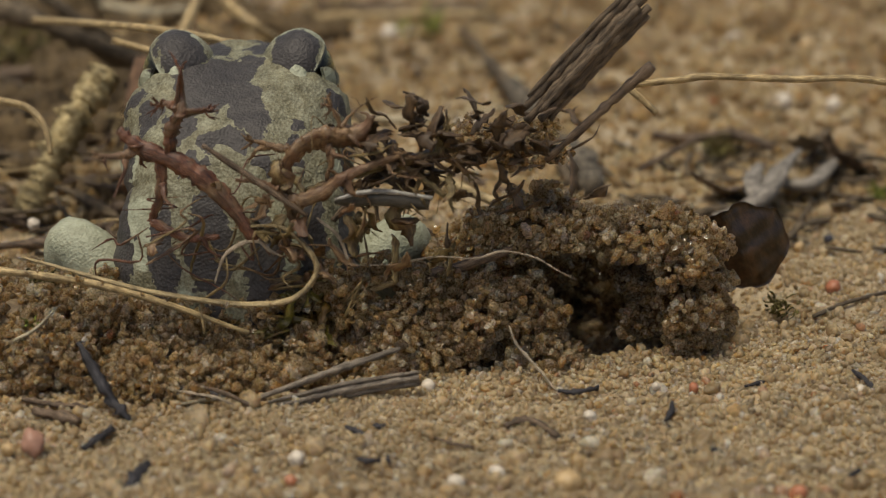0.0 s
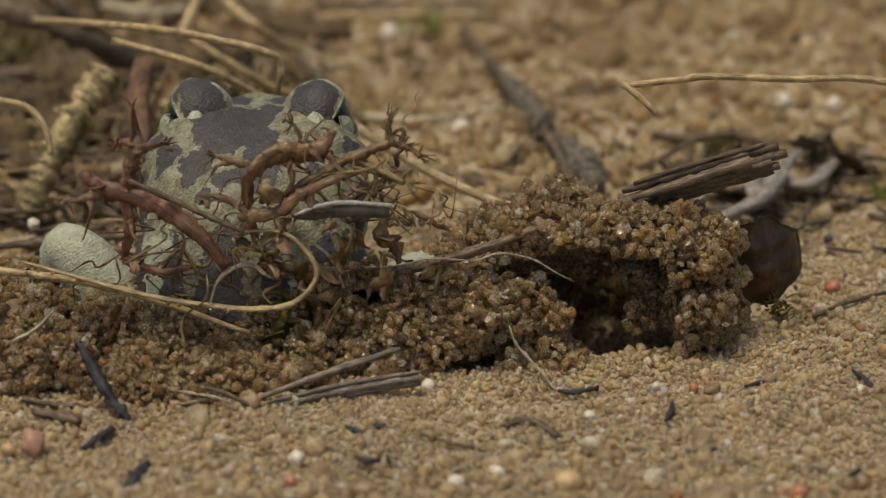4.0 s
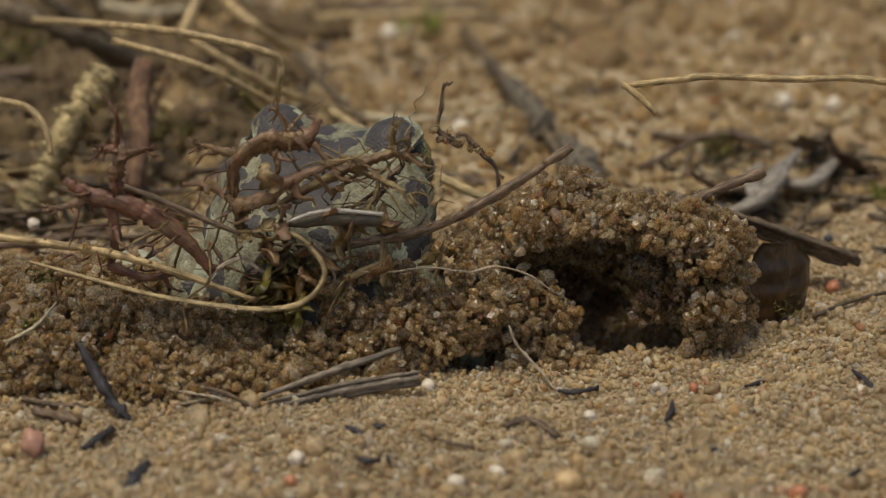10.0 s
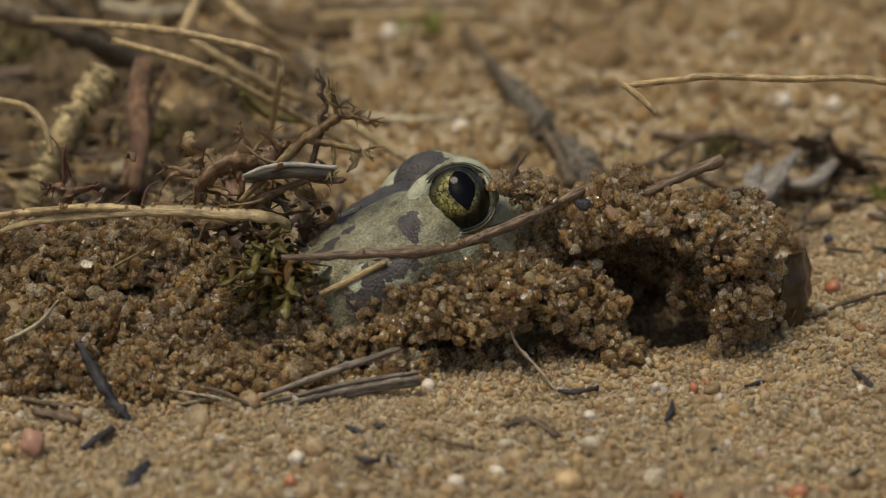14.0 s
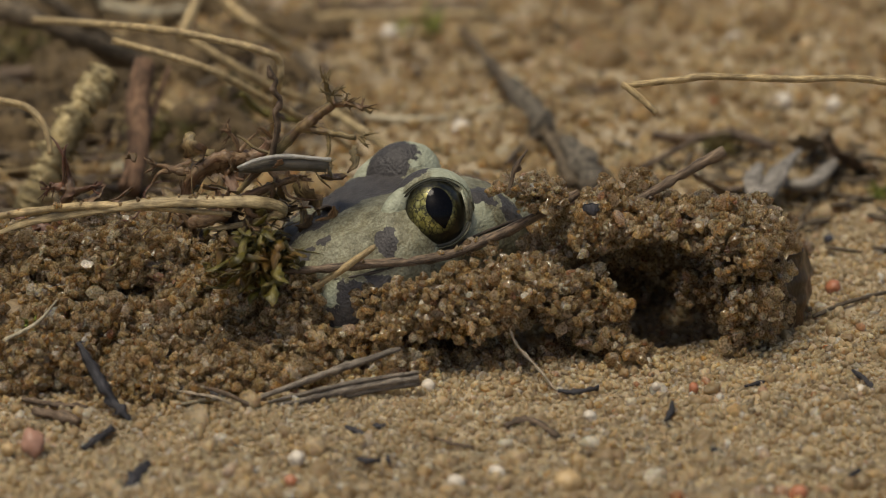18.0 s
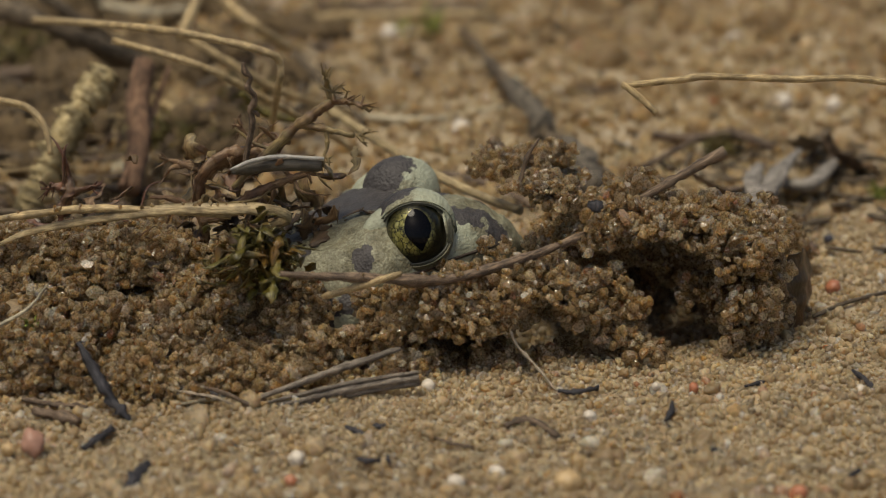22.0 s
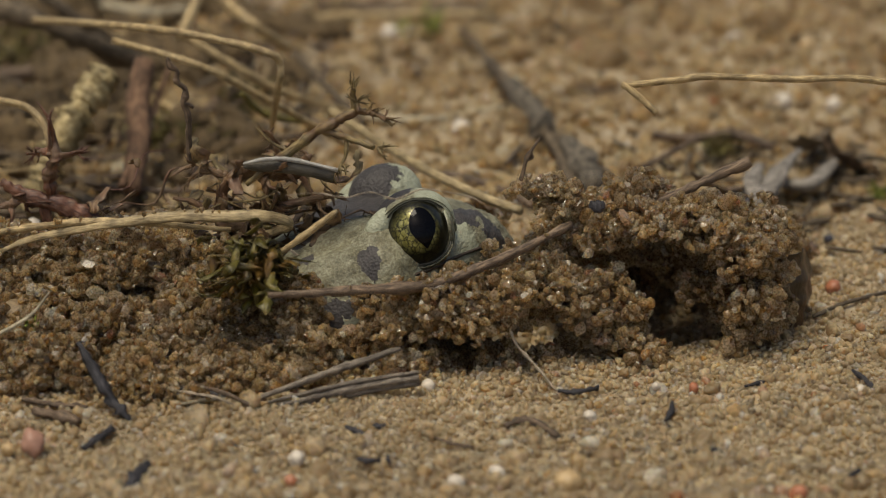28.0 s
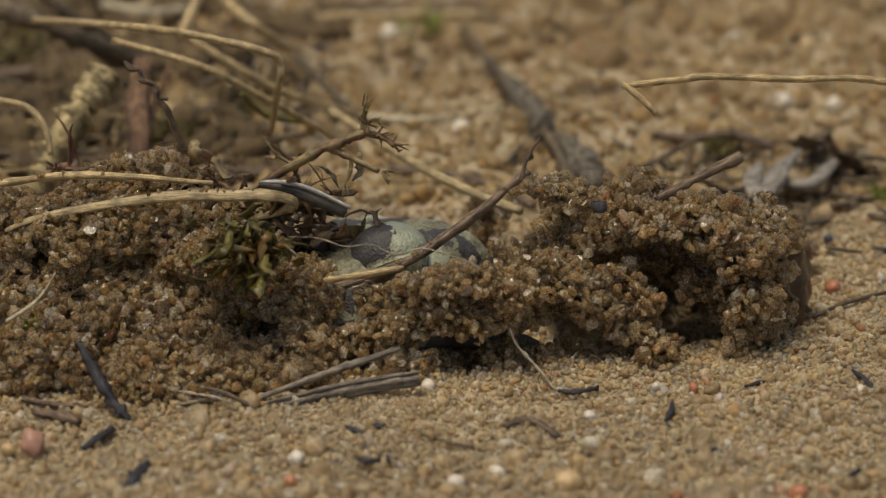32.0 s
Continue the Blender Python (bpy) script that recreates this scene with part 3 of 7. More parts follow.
def iris_material():
    m, nt, b = material("toad_iris")
    v = millimetres(nt)
    w = nt.nodes.new("ShaderNodeTexVoronoi")
    w.feature = "DISTANCE_TO_EDGE"
    w.inputs["Scale"].default_value = 2.3
    nt.links.new(mixed(nt, "MIX", 0.52, v, noise_at(nt, v, 1.3, 4, out="Color")), w.inputs["Vector"])
    c = ramp(nt, noise_at(nt, v, 0.9, 4), [(0.3, (0.10, 0.09, 0.02)), (0.5, (0.30, 0.275, 0.07)), (0.7, (0.56, 0.52, 0.22))])
    veins = ramp(nt, w.outputs["Distance"], [(0.015, (0.02,)), (0.11, (1.0,))])
    c = mixed(nt, "MULTIPLY", 1.0, c, veins)
    sep = nt.nodes.new("ShaderNodeSeparateXYZ")
    nt.links.new(v, sep.inputs[0])
    across, along = value(nt, "ADD", sep.outputs[0], 0.5), value(nt, "SUBTRACT", sep.outputs[2], 0.6)
    rad = value(nt, "SQRT", value(nt, "ADD", value(nt, "MULTIPLY", across, across), value(nt, "MULTIPLY", along, along)))
    ring = ramp(nt, value(nt, "DIVIDE", rad, 5.0), [(0.46, (1.0,)), (0.60, (0.42,)), (0.72, (0.06,))])
    c = mixed(nt, "MULTIPLY", 1.0, c, ring)
    nt.links.new(c, b.inputs["Base Color"])
    b.inputs["Roughness"].default_value = 0.35
    b.inputs["Metallic"].default_value = 0.35
    b.inputs["Coat Weight"].default_value = 0.25
    b.inputs["Coat Roughness"].default_value = 0.03
    return m


def plain_gloss(name, colour, rough, coat=0.0):
    m, nt, b = material(name)
    v = millimetres(nt)
    c = ramp(nt, noise_at(nt, v, 1.0, 4), [(0.3, tuple(0.8 * q for q in colour)), (0.7, tuple(1.15 * q for q in colour))])
    nt.links.new(c, b.inputs["Base Color"])
    b.inputs["Roughness"].default_value = rough
    b.inputs["Coat Weight"].default_value = coat
    b.inputs["Coat Roughness"].default_value = 0.03
    return m


IRIS = iris_material()
PUPIL = plain_gloss("toad_pupil", (0.003, 0.003, 0.004), 0.12, 0.0)
PUPIL.node_tree.nodes["Principled BSDF"].inputs["Specular IOR Level"].default_value = 0.12
LID_RIM = plain_gloss("toad_eyelid_edge", (0.05, 0.05, 0.034), 0.5)
MOUTH = plain_gloss("toad_mouth_edge", (0.06, 0.045, 0.03), 0.5)

EYE_AT = {1: (16, 10.6, 12.2), -1: (16, -10.6, 12.2)}


def profile_mesh(name, xs, top, bot, wid, n, mat, offset=(0, 0, 0), shape=None):
    """A rounded body along x with given top, bottom and half width at the stations xs."""
    k = 72
    x = xs[0] + (xs[-1] - xs[0]) * (0.5 - 0.5 * np.cos(np.linspace(0, np.pi, n)))
    t, bo, w = (np.interp(x, xs, q) for q in (top, bot, wid))
    for q in (t, bo, w):
        q[2:-2] = np.convolve(q, np.ones(5) / 5, "valid")
    a = np.arange(k) / k * 2 * np.pi
    cy, cz = np.cos(a), np.sin(a)
    cy, cz = np.sign(cy) * np.abs(cy) ** 0.82, np.sign(cz) * np.abs(cz) ** 0.82
    mid, half = (t + bo) / 2, (t - bo) / 2
    p = np.stack([np.repeat(x[:, None], k, 1), w[:, None] * cy[None], mid[:, None] + half[:, None] * cz[None]], -1)
    if shape is not None:
        shape(p, np.clip(cz, 0, 1)[None])
    flat = p.reshape(-1, 3)
    bump = 0.24 * waves(flat, 6, 5, 3) + 0.12 * waves(flat, 2.2, 8, 2)
    flat = flat + np.stack([0 * bump, np.tile(cy, n) * bump, np.tile(cz, n) * bump], 1) - offset
    i = np.arange(n - 1)[:, None] * k
    j = np.arange(k)[None]
    f = np.stack([i + j, i + (j + 1) % k, i + k + (j + 1) % k, i + k + j], -1).reshape(-1, 4)[:, ::-1]
    return quick_mesh(name, flat, f, [mat])


def brow_and_cheek(p, up):
    for s in (1, -1):
        d = ((p - (13.5, s * 8.6, 12)) / (6.2, 5.0, 6.0))
        p[..., 2] += 1.2 * np.exp(-(d ** 2).sum(-1)) * up
        d = ((p - (10.2, s * 12, 9)) / (3.6, 5, 5))
        k = np.exp(-(d ** 2).sum(-1))
        p[..., 1] += s * 2.4 * k
        p[..., 2] += 1.2 * k * up
        d = ((p - (3, s * 16, 3)) / (7, 6, 6))
        p[..., 1] += s * 0.9 * np.exp(-(d ** 2).sum(-1))
    p[..., 2] -= 1.0 * np.exp(-((p[..., 1] / 5.0) ** 2) - ((p[..., 0] - 12) / 9) ** 2) * up


NECK = (-3.0, 0.0, 2.0)


def toad_head():
    """Broad flat head with brow bulges and fleshy cheeks."""
    return profile_mesh("head", [-12, -11, -8, -2, 4, 9, 14, 17.7, 23.2, 28.2, 31.2, 32.4], [2, 5, 9.8, 12.9, 14.4, 15.2, 15.0, 14.4, 12.9, 10.4, 7.2, 4.2],
                        [0, -4, -8, -9.5, -9, -8.2, -7.2, -6, -4.5, -2.5, 0.0, 2.4], [2, 7, 12, 15.4, 16.4, 16.0, 14.6, 12.8, 9.8, 6.6, 3.6, 1.0], 90, TOAD_SKIN, shape=brow_and_cheek)


def toad_torso():
    """Plump warty torso, hinged at the neck."""
    return profile_mesh("torso", [-39, -37.5, -33, -25, -14, -5, 2, 6, 7.5], [0, 3, 6.5, 9.5, 11.5, 11.6, 10, 6, 3], [-2, -5, -9, -13, -14, -12, -9, -5, -2],
                        [1, 5, 11, 17, 18.5, 17, 13, 6, 1.5], 90, TORSO_SKIN, NECK)


def dome(r_out, r_in, phi0, phi1, side, mat, name, squash=(1, 1, 1), lat0=-88, lat1=88, soft=0.0):
    """A lid: a shell round the eye's long axis from the angle phi0 to phi1, counted up from straight outward."""
    n, k = 26, 22
    phi = np.radians(np.linspace(phi0, phi1, n))
    lat = np.radians(np.linspace(lat0, lat1, k))
    ph, la = np.meshgrid(phi, lat, indexing="ij")
    unit = np.stack([np.sin(la), side * np.cos(la) * np.cos(ph), np.cos(la) * np.sin(ph)], -1)
    swell = np.minimum(1, 0.3 + 0.7 * np.sin(np.clip((ph - phi[0]) / soft, 0, 1) * np.pi / 2)) * np.cos(la) ** 0.6 if soft else np.ones_like(ph)
    outer = unit.reshape(-1, 3) * (r_in + (r_out - r_in) * swell.reshape(-1, 1)) * np.asarray(squash)
    outer = outer * (1 + 0.01 * waves(outer, 2.5, 4, 2))[:, None]
    inner = unit.reshape(-1, 3) * r_in * np.asarray(squash)
    m = n * k
    i = np.arange(n - 1)[:, None] * k
    j = np.arange(k - 1)[None]
    q = np.stack([i + j, i + j + 1, i + k + j + 1, i + k + j], -1).reshape(-1, 4)
    loop = [a for a in range(k)] + [(b + 1) * k - 1 for b in range(1, n)] + [(n - 1) * k + a for a in range(k - 2, -1, -1)] + [b * k for b in range(n - 2, 0, -1)]
    edge = np.array([[loop[a], loop[(a + 1) % len(loop)], loop[(a + 1) % len(loop)] + m, loop[a] + m] for a in range(len(loop))])
    return quick_mesh(name, np.vstack([outer, inner]), np.vstack([q, q[:, ::-1] + m, edge]), [mat])


def ball(name, r, mat, squash=(1, 1, 1), keep=None):
    bm = bmesh.new()
    bmesh.ops.create_uvsphere(bm, u_segments=40, v_segments=24, radius=1)
    v = np.array([q.co for q in bm.verts]) * r * np.asarray(squash)
    me = bpy.data.meshes.new(name)
    for q, w in zip(bm.verts, v):
        q.co = tuple(w * MM)
    if keep is not None:
        bmesh.ops.delete(bm, geom=[q for q in bm.verts if not keep(q.co / MM)], context="VERTS")
    bm.to_mesh(me)
    bm.free()
    me.polygons.foreach_set("use_smooth", np.ones(len(me.polygons), bool))
    me.materials.append(mat)
    return me


def eyelid_ring(side, mat):
    """A soft swelling of skin round the eye, thick behind it and thin in front."""
    n, k = 48, 14
    a = np.arange(n) / n * 2 * np.pi
    b = np.arange(k) / k * 2 * np.pi
    thick = 0.5 + 1.6 * np.clip(-np.cos(a), 0, 1) ** 1.5
    rx, rz = 4.6 + thick * 0.7, 4.75 + 0 * a
    out = np.cos(b)[None] * thick[:, None]
    x = (rx[:, None] + out) * np.cos(a)[:, None]
    z = (rz[:, None] + out) * np.sin(a)[:, None]
    y = side * (0.9 - 0.9 * np.clip(-np.cos(a), 0, 1)[:, None] + np.sin(b)[None] * thick[:, None] * 0.95)
    p = np.stack([x, y, z], -1).reshape(-1, 3)
    p = p + 0.10 * waves(p, 2.2, 6, 2)[:, None]
    i, j = np.arange(n)[:, None], np.arange(k)[None]
    f = np.stack([i * k + j, (i + 1) % n * k + j, (i + 1) % n * k + (j + 1) % k, i * k + (j + 1) % k], -1).reshape(-1, 4)
    return quick_mesh("eyelid_ring", p, f if side < 0 else f[:, ::-1], [mat])


def pupil_mesh(side):
    """A tall lens-shaped pupil lying on the eyeball."""
    r, rings, k = 5.05, 8, 36
    v, f = [], []
    for i in range(rings + 1):
        for j in range(k):
            a = 2 * np.pi * j / k
            ca, sa = np.cos(a), np.sin(a)
            shrink = 1 - 0.12 * max(sa, 0) ** 3 - 0.75 * max(-sa, 0) ** 1.5
            x, z = 0.45 + i / rings * 1.95 * ca * shrink, 0.9 + i / rings * (2.9 if sa > 0 else 3.2) * sa
            v.append((x, side * math.sqrt(max(r * r - (x / 0.9) ** 2 - (z / 1.05) ** 2, 0)), z))
    for i in range(rings):
        for j in range(k):
            f.append((i * k + j, i * k + (j + 1) % k, (i + 1) * k + (j + 1) % k, (i + 1) * k + j))
    return quick_mesh("pupil", v, f, [PUPIL])


def build_toad():
    toad = thing("toad", (0, 0, 0), "cream and slate blotched spadefoot toad digging itself into sand", "toad")
    part("head", toad_head(), toad)
    torso = part("torso", toad_torso(), toad)
    torso.matrix_local = at(*NECK)
    lids, forelegs, hind_legs = {}, {}, {}
    for s in (1, -1):
        eye = part("eye", ball("eye", 5.0, IRIS, (0.9, 1, 1.05)), toad, "golden eye with dark veins and a tall black pupil")
        part("pupil", pupil_mesh(s), eye, "black pupil")
        rim = dome(5.25, 4.95, 63, 72, s, LID_RIM, "eyelid_edge", (1.0, 1, 1.06))
        upper = part("upper_eyelid", dome(6.6, 5.05, 68, 215, s, LID_SKIN[s], "upper_eyelid", (1.1, 1, 1.02), soft=0.8), toad, "domed eyelid with a slate patch")
        lower = part("lower_eyelid", dome(5.5, 5.1, -150, -62, s, LID_SKIN[s], "lower_eyelid", (1.02, 1, 1.06)), toad)
        part("eyelid_fold", dome(5.6, 4.9, -80, 80, s, LID_SKIN[s], "eyelid_fold", (1.04, 1, 1.05), -89, -66), eye, "fold of skin behind the eye")
        part("eyelid_fold", dome(5.4, 4.9, -80, 80, s, LID_SKIN[s], "eyelid_fold", (1.02, 1, 1.05), 60, 89), eye)
        part("eyelid_edge", rim, upper, "dark eyelid edge")
        part("eyelid_edge", dome(5.3, 4.95, -68, -59, s, LID_RIM, "eyelid_edge", (1.0, 1, 1.06)), lower, "dark eyelid edge")
        turn = Euler((s * radians(12), 0, s * radians(4)))
        for ob in (eye, upper, lower):
            ob.matrix_local = Matrix.Translation(Vector(EYE_AT[s]) * MM) @ turn.to_matrix().to_4x4()
        swelling = part("eyelid_ring", eyelid_ring(s, RING_SKIN), toad, "swollen rim of cream skin round the eye")
        swelling.matrix_local = Matrix.Translation(Vector(EYE_AT[s]) * MM) @ turn.to_matrix().to_4x4()
        lids[s] = (eye, upper, lower, swelling, turn)
        n = part("nostril", ball("nostril", 0.55, PUPIL, (1, 0.6, 0.8)), toad)
        n.matrix_local = at(28.8, s * 3.4, 7.6)
        stalk("mouth_line", [(31.4, s * 1.6, 5.2), (28.0, s * 6.3, 6.3), (22, s * 10.3, 7.0), (16, s * 13.8, 7.2), (9, s * 16.0, 7.5), (3, s * 15.7, 7.6), (-1, s * 14.3, 7.6)], (0.2, 0.26, 0.28, 0.26, 0.15), MOUTH, parent=toad)
        leg = [tube_arrays([(-9, s * -1, -9), (-5, s * 1, -1), (0, s * 2, 1.5), (5, s * 1, -1.5), (10, s * 0, -7)], (4.0, 4.6, 4.8, 4.0, 2.8), 18, 8, 0.02, seed=3)]
        toes = []
        for dx, dy in ((3.5, -3.0), (4.5, 0), (4, 2.6), (2, 4.6)):
            toes.append(tube_arrays([(10, 0, -7), (10 + dx * 0.6, s * dy * 0.6, -8.6), (10 + dx, s * dy, -10.4)], (1.5, 1.1, 0.7), 10, 5, 0.02))
        forelegs[s] = part("foreleg", joined("foreleg", leg, LIMB_SKIN), toad)
        for toe in toes:
            part("toe", joined("toe", [toe], LIMB_SKIN), forelegs[s])
        hind_legs[s] = part("hind_leg", joined("hind_leg", [tube_arrays([(-24, s * 9, -6), (-15, s * 17, -5), (-7, s * 24, -3), (-12, s * 24.5, -8), (-26, s * 15, -13)], (5.8, 5.5, 3.9, 3.6, 3.2), 18, 8, 0.02, seed=5)], LIMB_SKIN), torso)
    return toad, torso, forelegs, hind_legs, lids


toad, toad_torso_part, toad_forelegs, toad_hind_legs, eye_parts = build_toad()


# ---- litter lying about: straws, twigs, roots, leaves, pebbles ----
def straw(name, pts, r, mat, label, category="straw", **kw):
    return stalk(name, pts, r if isinstance(r, tuple) else (r, r * 1.05, r * 0.9), mat, label, category, rough=0.03, **kw)


bent = thing("bent_straw", (26.1, 16.0, 37.5), "dry golden straw with a snapped-over tip", "straw")
for ends, nm in (([(25.8, 16.0, 37.3), (34.0, 16.0, 38.2), (38.9, 16.0, 38.7), (50.4, 17.0, 38.0), (64.4, 18.0, 37.2), (81.0, 19.0, 29.7), (95.1, 20.0, 3.6)], "stem"),
                 ([(25.9, 16.0, 37.7), (28.7, 15.0, 35.6), (30.9, 14.0, 33.7)], "snapped_tip")):
    stalk(nm, [np.array(q) - (26.1, 16.0, 37.5) for q in ends], (0.48, 0.52, 0.5, 0.48), STRAW, parent=bent, rough=0.05)

fork = thing("forked_twig", (18.2, 104.9, 3.0), "grey-black weathered twig lying on the sand", "twig")
for pts, r, mat in (([(12.8, 127.4, 5.0), (14.9, 116.9, 5.0), (16.7, 112.2, 4.0), (18.3, 103.0, 4.0)], (1.6, 2.3, 2.2, 1.9), TWIG_DARK), ([(17.7, 106.9, 4.0), (20.2, 92.0, 3.0), (22.1, 76.1, 2.0)], (1.1, 1.0, 1.3), TWIG_GREY),
                    ([(21.9, 96.3, 3.0), (24.7, 82.4, 3.0), (25.9, 73.9, 2.0)], (1.6, 2.6, 2.2), TWIG_DARK), ([(4.0, 175.5, 3.0), (8.6, 154.5, 3.0), (13.0, 127.0, 4.0)], (0.7, 0.9, 1.2), TWIG_GREY),
                    ([(20.6, 101.4, 3.0), (26.6, 89.5, 1.5), (32.3, 78.4, 1.0)], (0.9, 0.6, 0.4), TWIG_GREY), ([(18.1, 103.1, 3.0), (13.7, 94.0, 3.0), (10.9, 81.8, 4.0)], (0.8, 0.6, 0.3), TWIG_GREY)):
    stalk("branch", [np.array(q) - (18.2, 104.9, 3.0) for q in pts], r, mat, parent=fork, rough=0.16)

LITTER = "dry pale straw lying in the litter"
for pts, r, mat in (
        ([(-15.2, 117.3, 2.0), (-8.8, 114.4, 2.0), (-0.4, 115.2, 2.0), (12.1, 122.8, 2.0)], 0.7, STRAW_PALE),
        ([(-37.7, 184.8, 2.0), (-16.3, 190.5, 2.0), (11.1, 191.9, 2.0)], 1.1, STRAW),
        ([(-27.6, 200.2, 2.0), (-10.3, 197.2, 2.0), (9.3, 198.2, 2.0)], 1.2, TWIG_BROWN),
        ([(-73.3, 103.4, 24.0), (-57.0, 63.4, 34.0), (-42.8, 47.6, 37.0), (-33.8, 44.9, 36.0), (-27.5, 42.6, 35.0), (-25.3, 43.3, 33.0), (-25.9, 45.4, 28.0), (-29.2, 74.3, 12.0)], 0.6, STRAW),
        ([(-53.4, 60.3, 32.0), (-39.1, 52.9, 30.0), (-30.6, 57.4, 24.0), (-21.3, 71.1, 14.0), (-14.3, 86.6, 4.0)], 0.56, STRAW),
        ([(-33.0, 62.0, 22.6), (-31.1, 64.0, 19.6), (-28.7, 66.0, 17.4), (-23.1, 70.0, 15.2)], 0.5, MOSS),
        ([(-44.7, 115.2, 26.0), (-45.2, 103.9, 25.0), (-46.0, 91.8, 24.0)], 1.0, STRAW),
        ([(-42.0, 122.3, 24.0), (-34.4, 111.1, 21.0), (-28.7, 119.9, 14.0)], 1.0, STRAW),
        ([(-31.2, 139.2, 10.0), (-20.5, 118.3, 6.0), (-14.4, 108.3, 3.0)], 0.8, TWIG_GREY),
        ([(-46.3, 94.9, 24.0), (-36.3, 93.5, 18.0), (-28.7, 98.7, 12.0), (-15.1, 113.3, 3.0)], 0.75, STRAW),
        ([(-46.6, 113.4, 2.0), (-37.8, 136.2, 3.0), (-27.0, 150.6, 2.0)], 0.9, TWIG_BROWN),
        ([(-56.8, 119.5, 2.0), (-48.8, 125.4, 2.0), (-38.8, 120.2, 2.0)], 0.6, STRAW),
        ([(-89.8, 144.9, 2.0), (-81.1, 146.5, 2.0), (-70.6, 151.4, 2.0)], 1.3, TWIG_BROWN),
        ([(-38.6, 131.9, 2.0), (-33.3, 118.8, 2.0), (-25.7, 115.0, 1.5)], 0.8, MOSS),
        ([(-69.5, 42.0, 27.5), (-64.7, 42.0, 26.1), (-61.9, 40.0, 23.6), (-60.9, 38.0, 19.7)], 0.55, STRAW),
        ([(-19.0, 74.0, 16.0), (-9.7, 60.0, 14.4), (-2.5, 49.5, 13.4), (5.8, 42.0, 11.7), (12.2, 37.0, 10.8)], 0.8, STRAW_TAN),
        ([(-9.3, 84.8, 2.0), (1.6, 81.0, 2.0), (8.4, 76.9, 1.5), (15.4, 67.9, 1.0)], 0.8, TWIG_BROWN),
        ([(-73.4, 192.4, 4.0), (-63.0, 185.7, 4.0), (-54.8, 188.5, 4.0)], 0.9, STRAW_PALE),
        ([(-66.0, 185.7, 3.0), (-64.3, 199.2, 3.0), (-63.8, 210.3, 3.0)], 1.2, STRAW),
        ([(60.0, 100.3, 1.0), (52.9, 102.1, 3.0), (45.6, 100.0, 3.0), (38.6, 104.6, 2.0)], 0.9, TWIG_BROWN),
        ([(46.0, 99.7, 3.0), (38.7, 91.2, 2.0), (34.5, 87.8, 1.0)], 0.6, TWIG_BROWN),
        ([(38.1, 60.2, 1.0), (46.2, 65.9, 1.0), (54.5, 63.6, 1.0)], 0.8, TWIG_GREY),
        ([(25.0, 139.2, 1.0), (31.5, 137.2, 1.0), (35.6, 140.3, 1.0)], 0.4, TWIG_BROWN),
        ([(69.4, 87.8, 1.0), (75.1, 92.7, 1.5), (80.2, 92.7, 1.0)], 0.6, TWIG_GREY),
        ([(55.8, 18.2, 0.6), (61.8, 24.1, 0.6), (70.5, 29.7, 0.6)], 0.35, TWIG_GREY)):
    straw("straw", pts, r, mat, LITTER if mat in (STRAW, STRAW_PALE) else "thin dark twig lying in the litter", "straw" if mat in (STRAW, STRAW_PALE) else "twig", group="litter behind the burrow")

for pts, r in (([(-85.6, 115.9, 24.0), (-74.6, 111.4, 22.0), (-66.1, 115.2, 17.0), (-58.3, 130.6, 8.0)], (1.9, 2.2, 2.0, 1.5)), ([(-75.1, 122.3, 24.0), (-67.2, 123.6, 18.0), (-56.6, 131.8, 8.0)], (1.2, 1.4, 1.0))):
    stalk("withered_plant", pts, r, TWIG_GREY, "thick dark grey dead plant stem leaning over the sand", "stem", rough=0.12)
knobbly = thing("knobbly_stem", (-73.6, 58.0, -2.0), "thick knobbly yellow plant stem standing in the litter", "stem")
spine = smooth_line([(-68.6, 58.0, 3.4), (-65.4, 62.0, 9.5), (-62.5, 66.0, 14.6), (-60.0, 70.0, 18.3), (-56.5, 75.0, 22.3)], 3) - np.array((-73.6, 58.0, -2.0))
for k in range(0, len(spine) - 1):
    q, w = spine[k], spine[k + 1]
    stalk("segment", [q - (w - q) * 0.12, q * 0.7 + w * 0.3, q * 0.3 + w * 0.7, w + (w - q) * 0.12], (1.9 + 0.3 * math.sin(k * 1.3), 2.4 + 0.5 * math.sin(k * 2.1), 2.3 + 0.5 * math.sin(k * 3.7), 1.8 + 0.3 * math.sin(k * 1.3 + 1.3)), STEM_YELLOW, parent=knobbly, sides=12, rough=0.16)
stalk("brown_stalk", [(-52.2, 90.0, 20.0), (-52.9, 84.0, 14.6), (-51.9, 76.0, 10.0), (-52.4, 66.0, 4.2)], (1.8, 2.1, 2.0, 1.7), STALK_RED, "soft red-brown dead stalk standing behind the toad", "stalk", rough=0.05)
stalk("brown_stalk", [(-48.4, 95.0, 17.6), (-50.6, 86.0, 12.0), (-53.7, 64.0, 5.8)], (0.4, 0.6, 0.7), STALK_RED, "thin red-brown dead stalk leaning behind the toad", "stalk", rough=0.05)


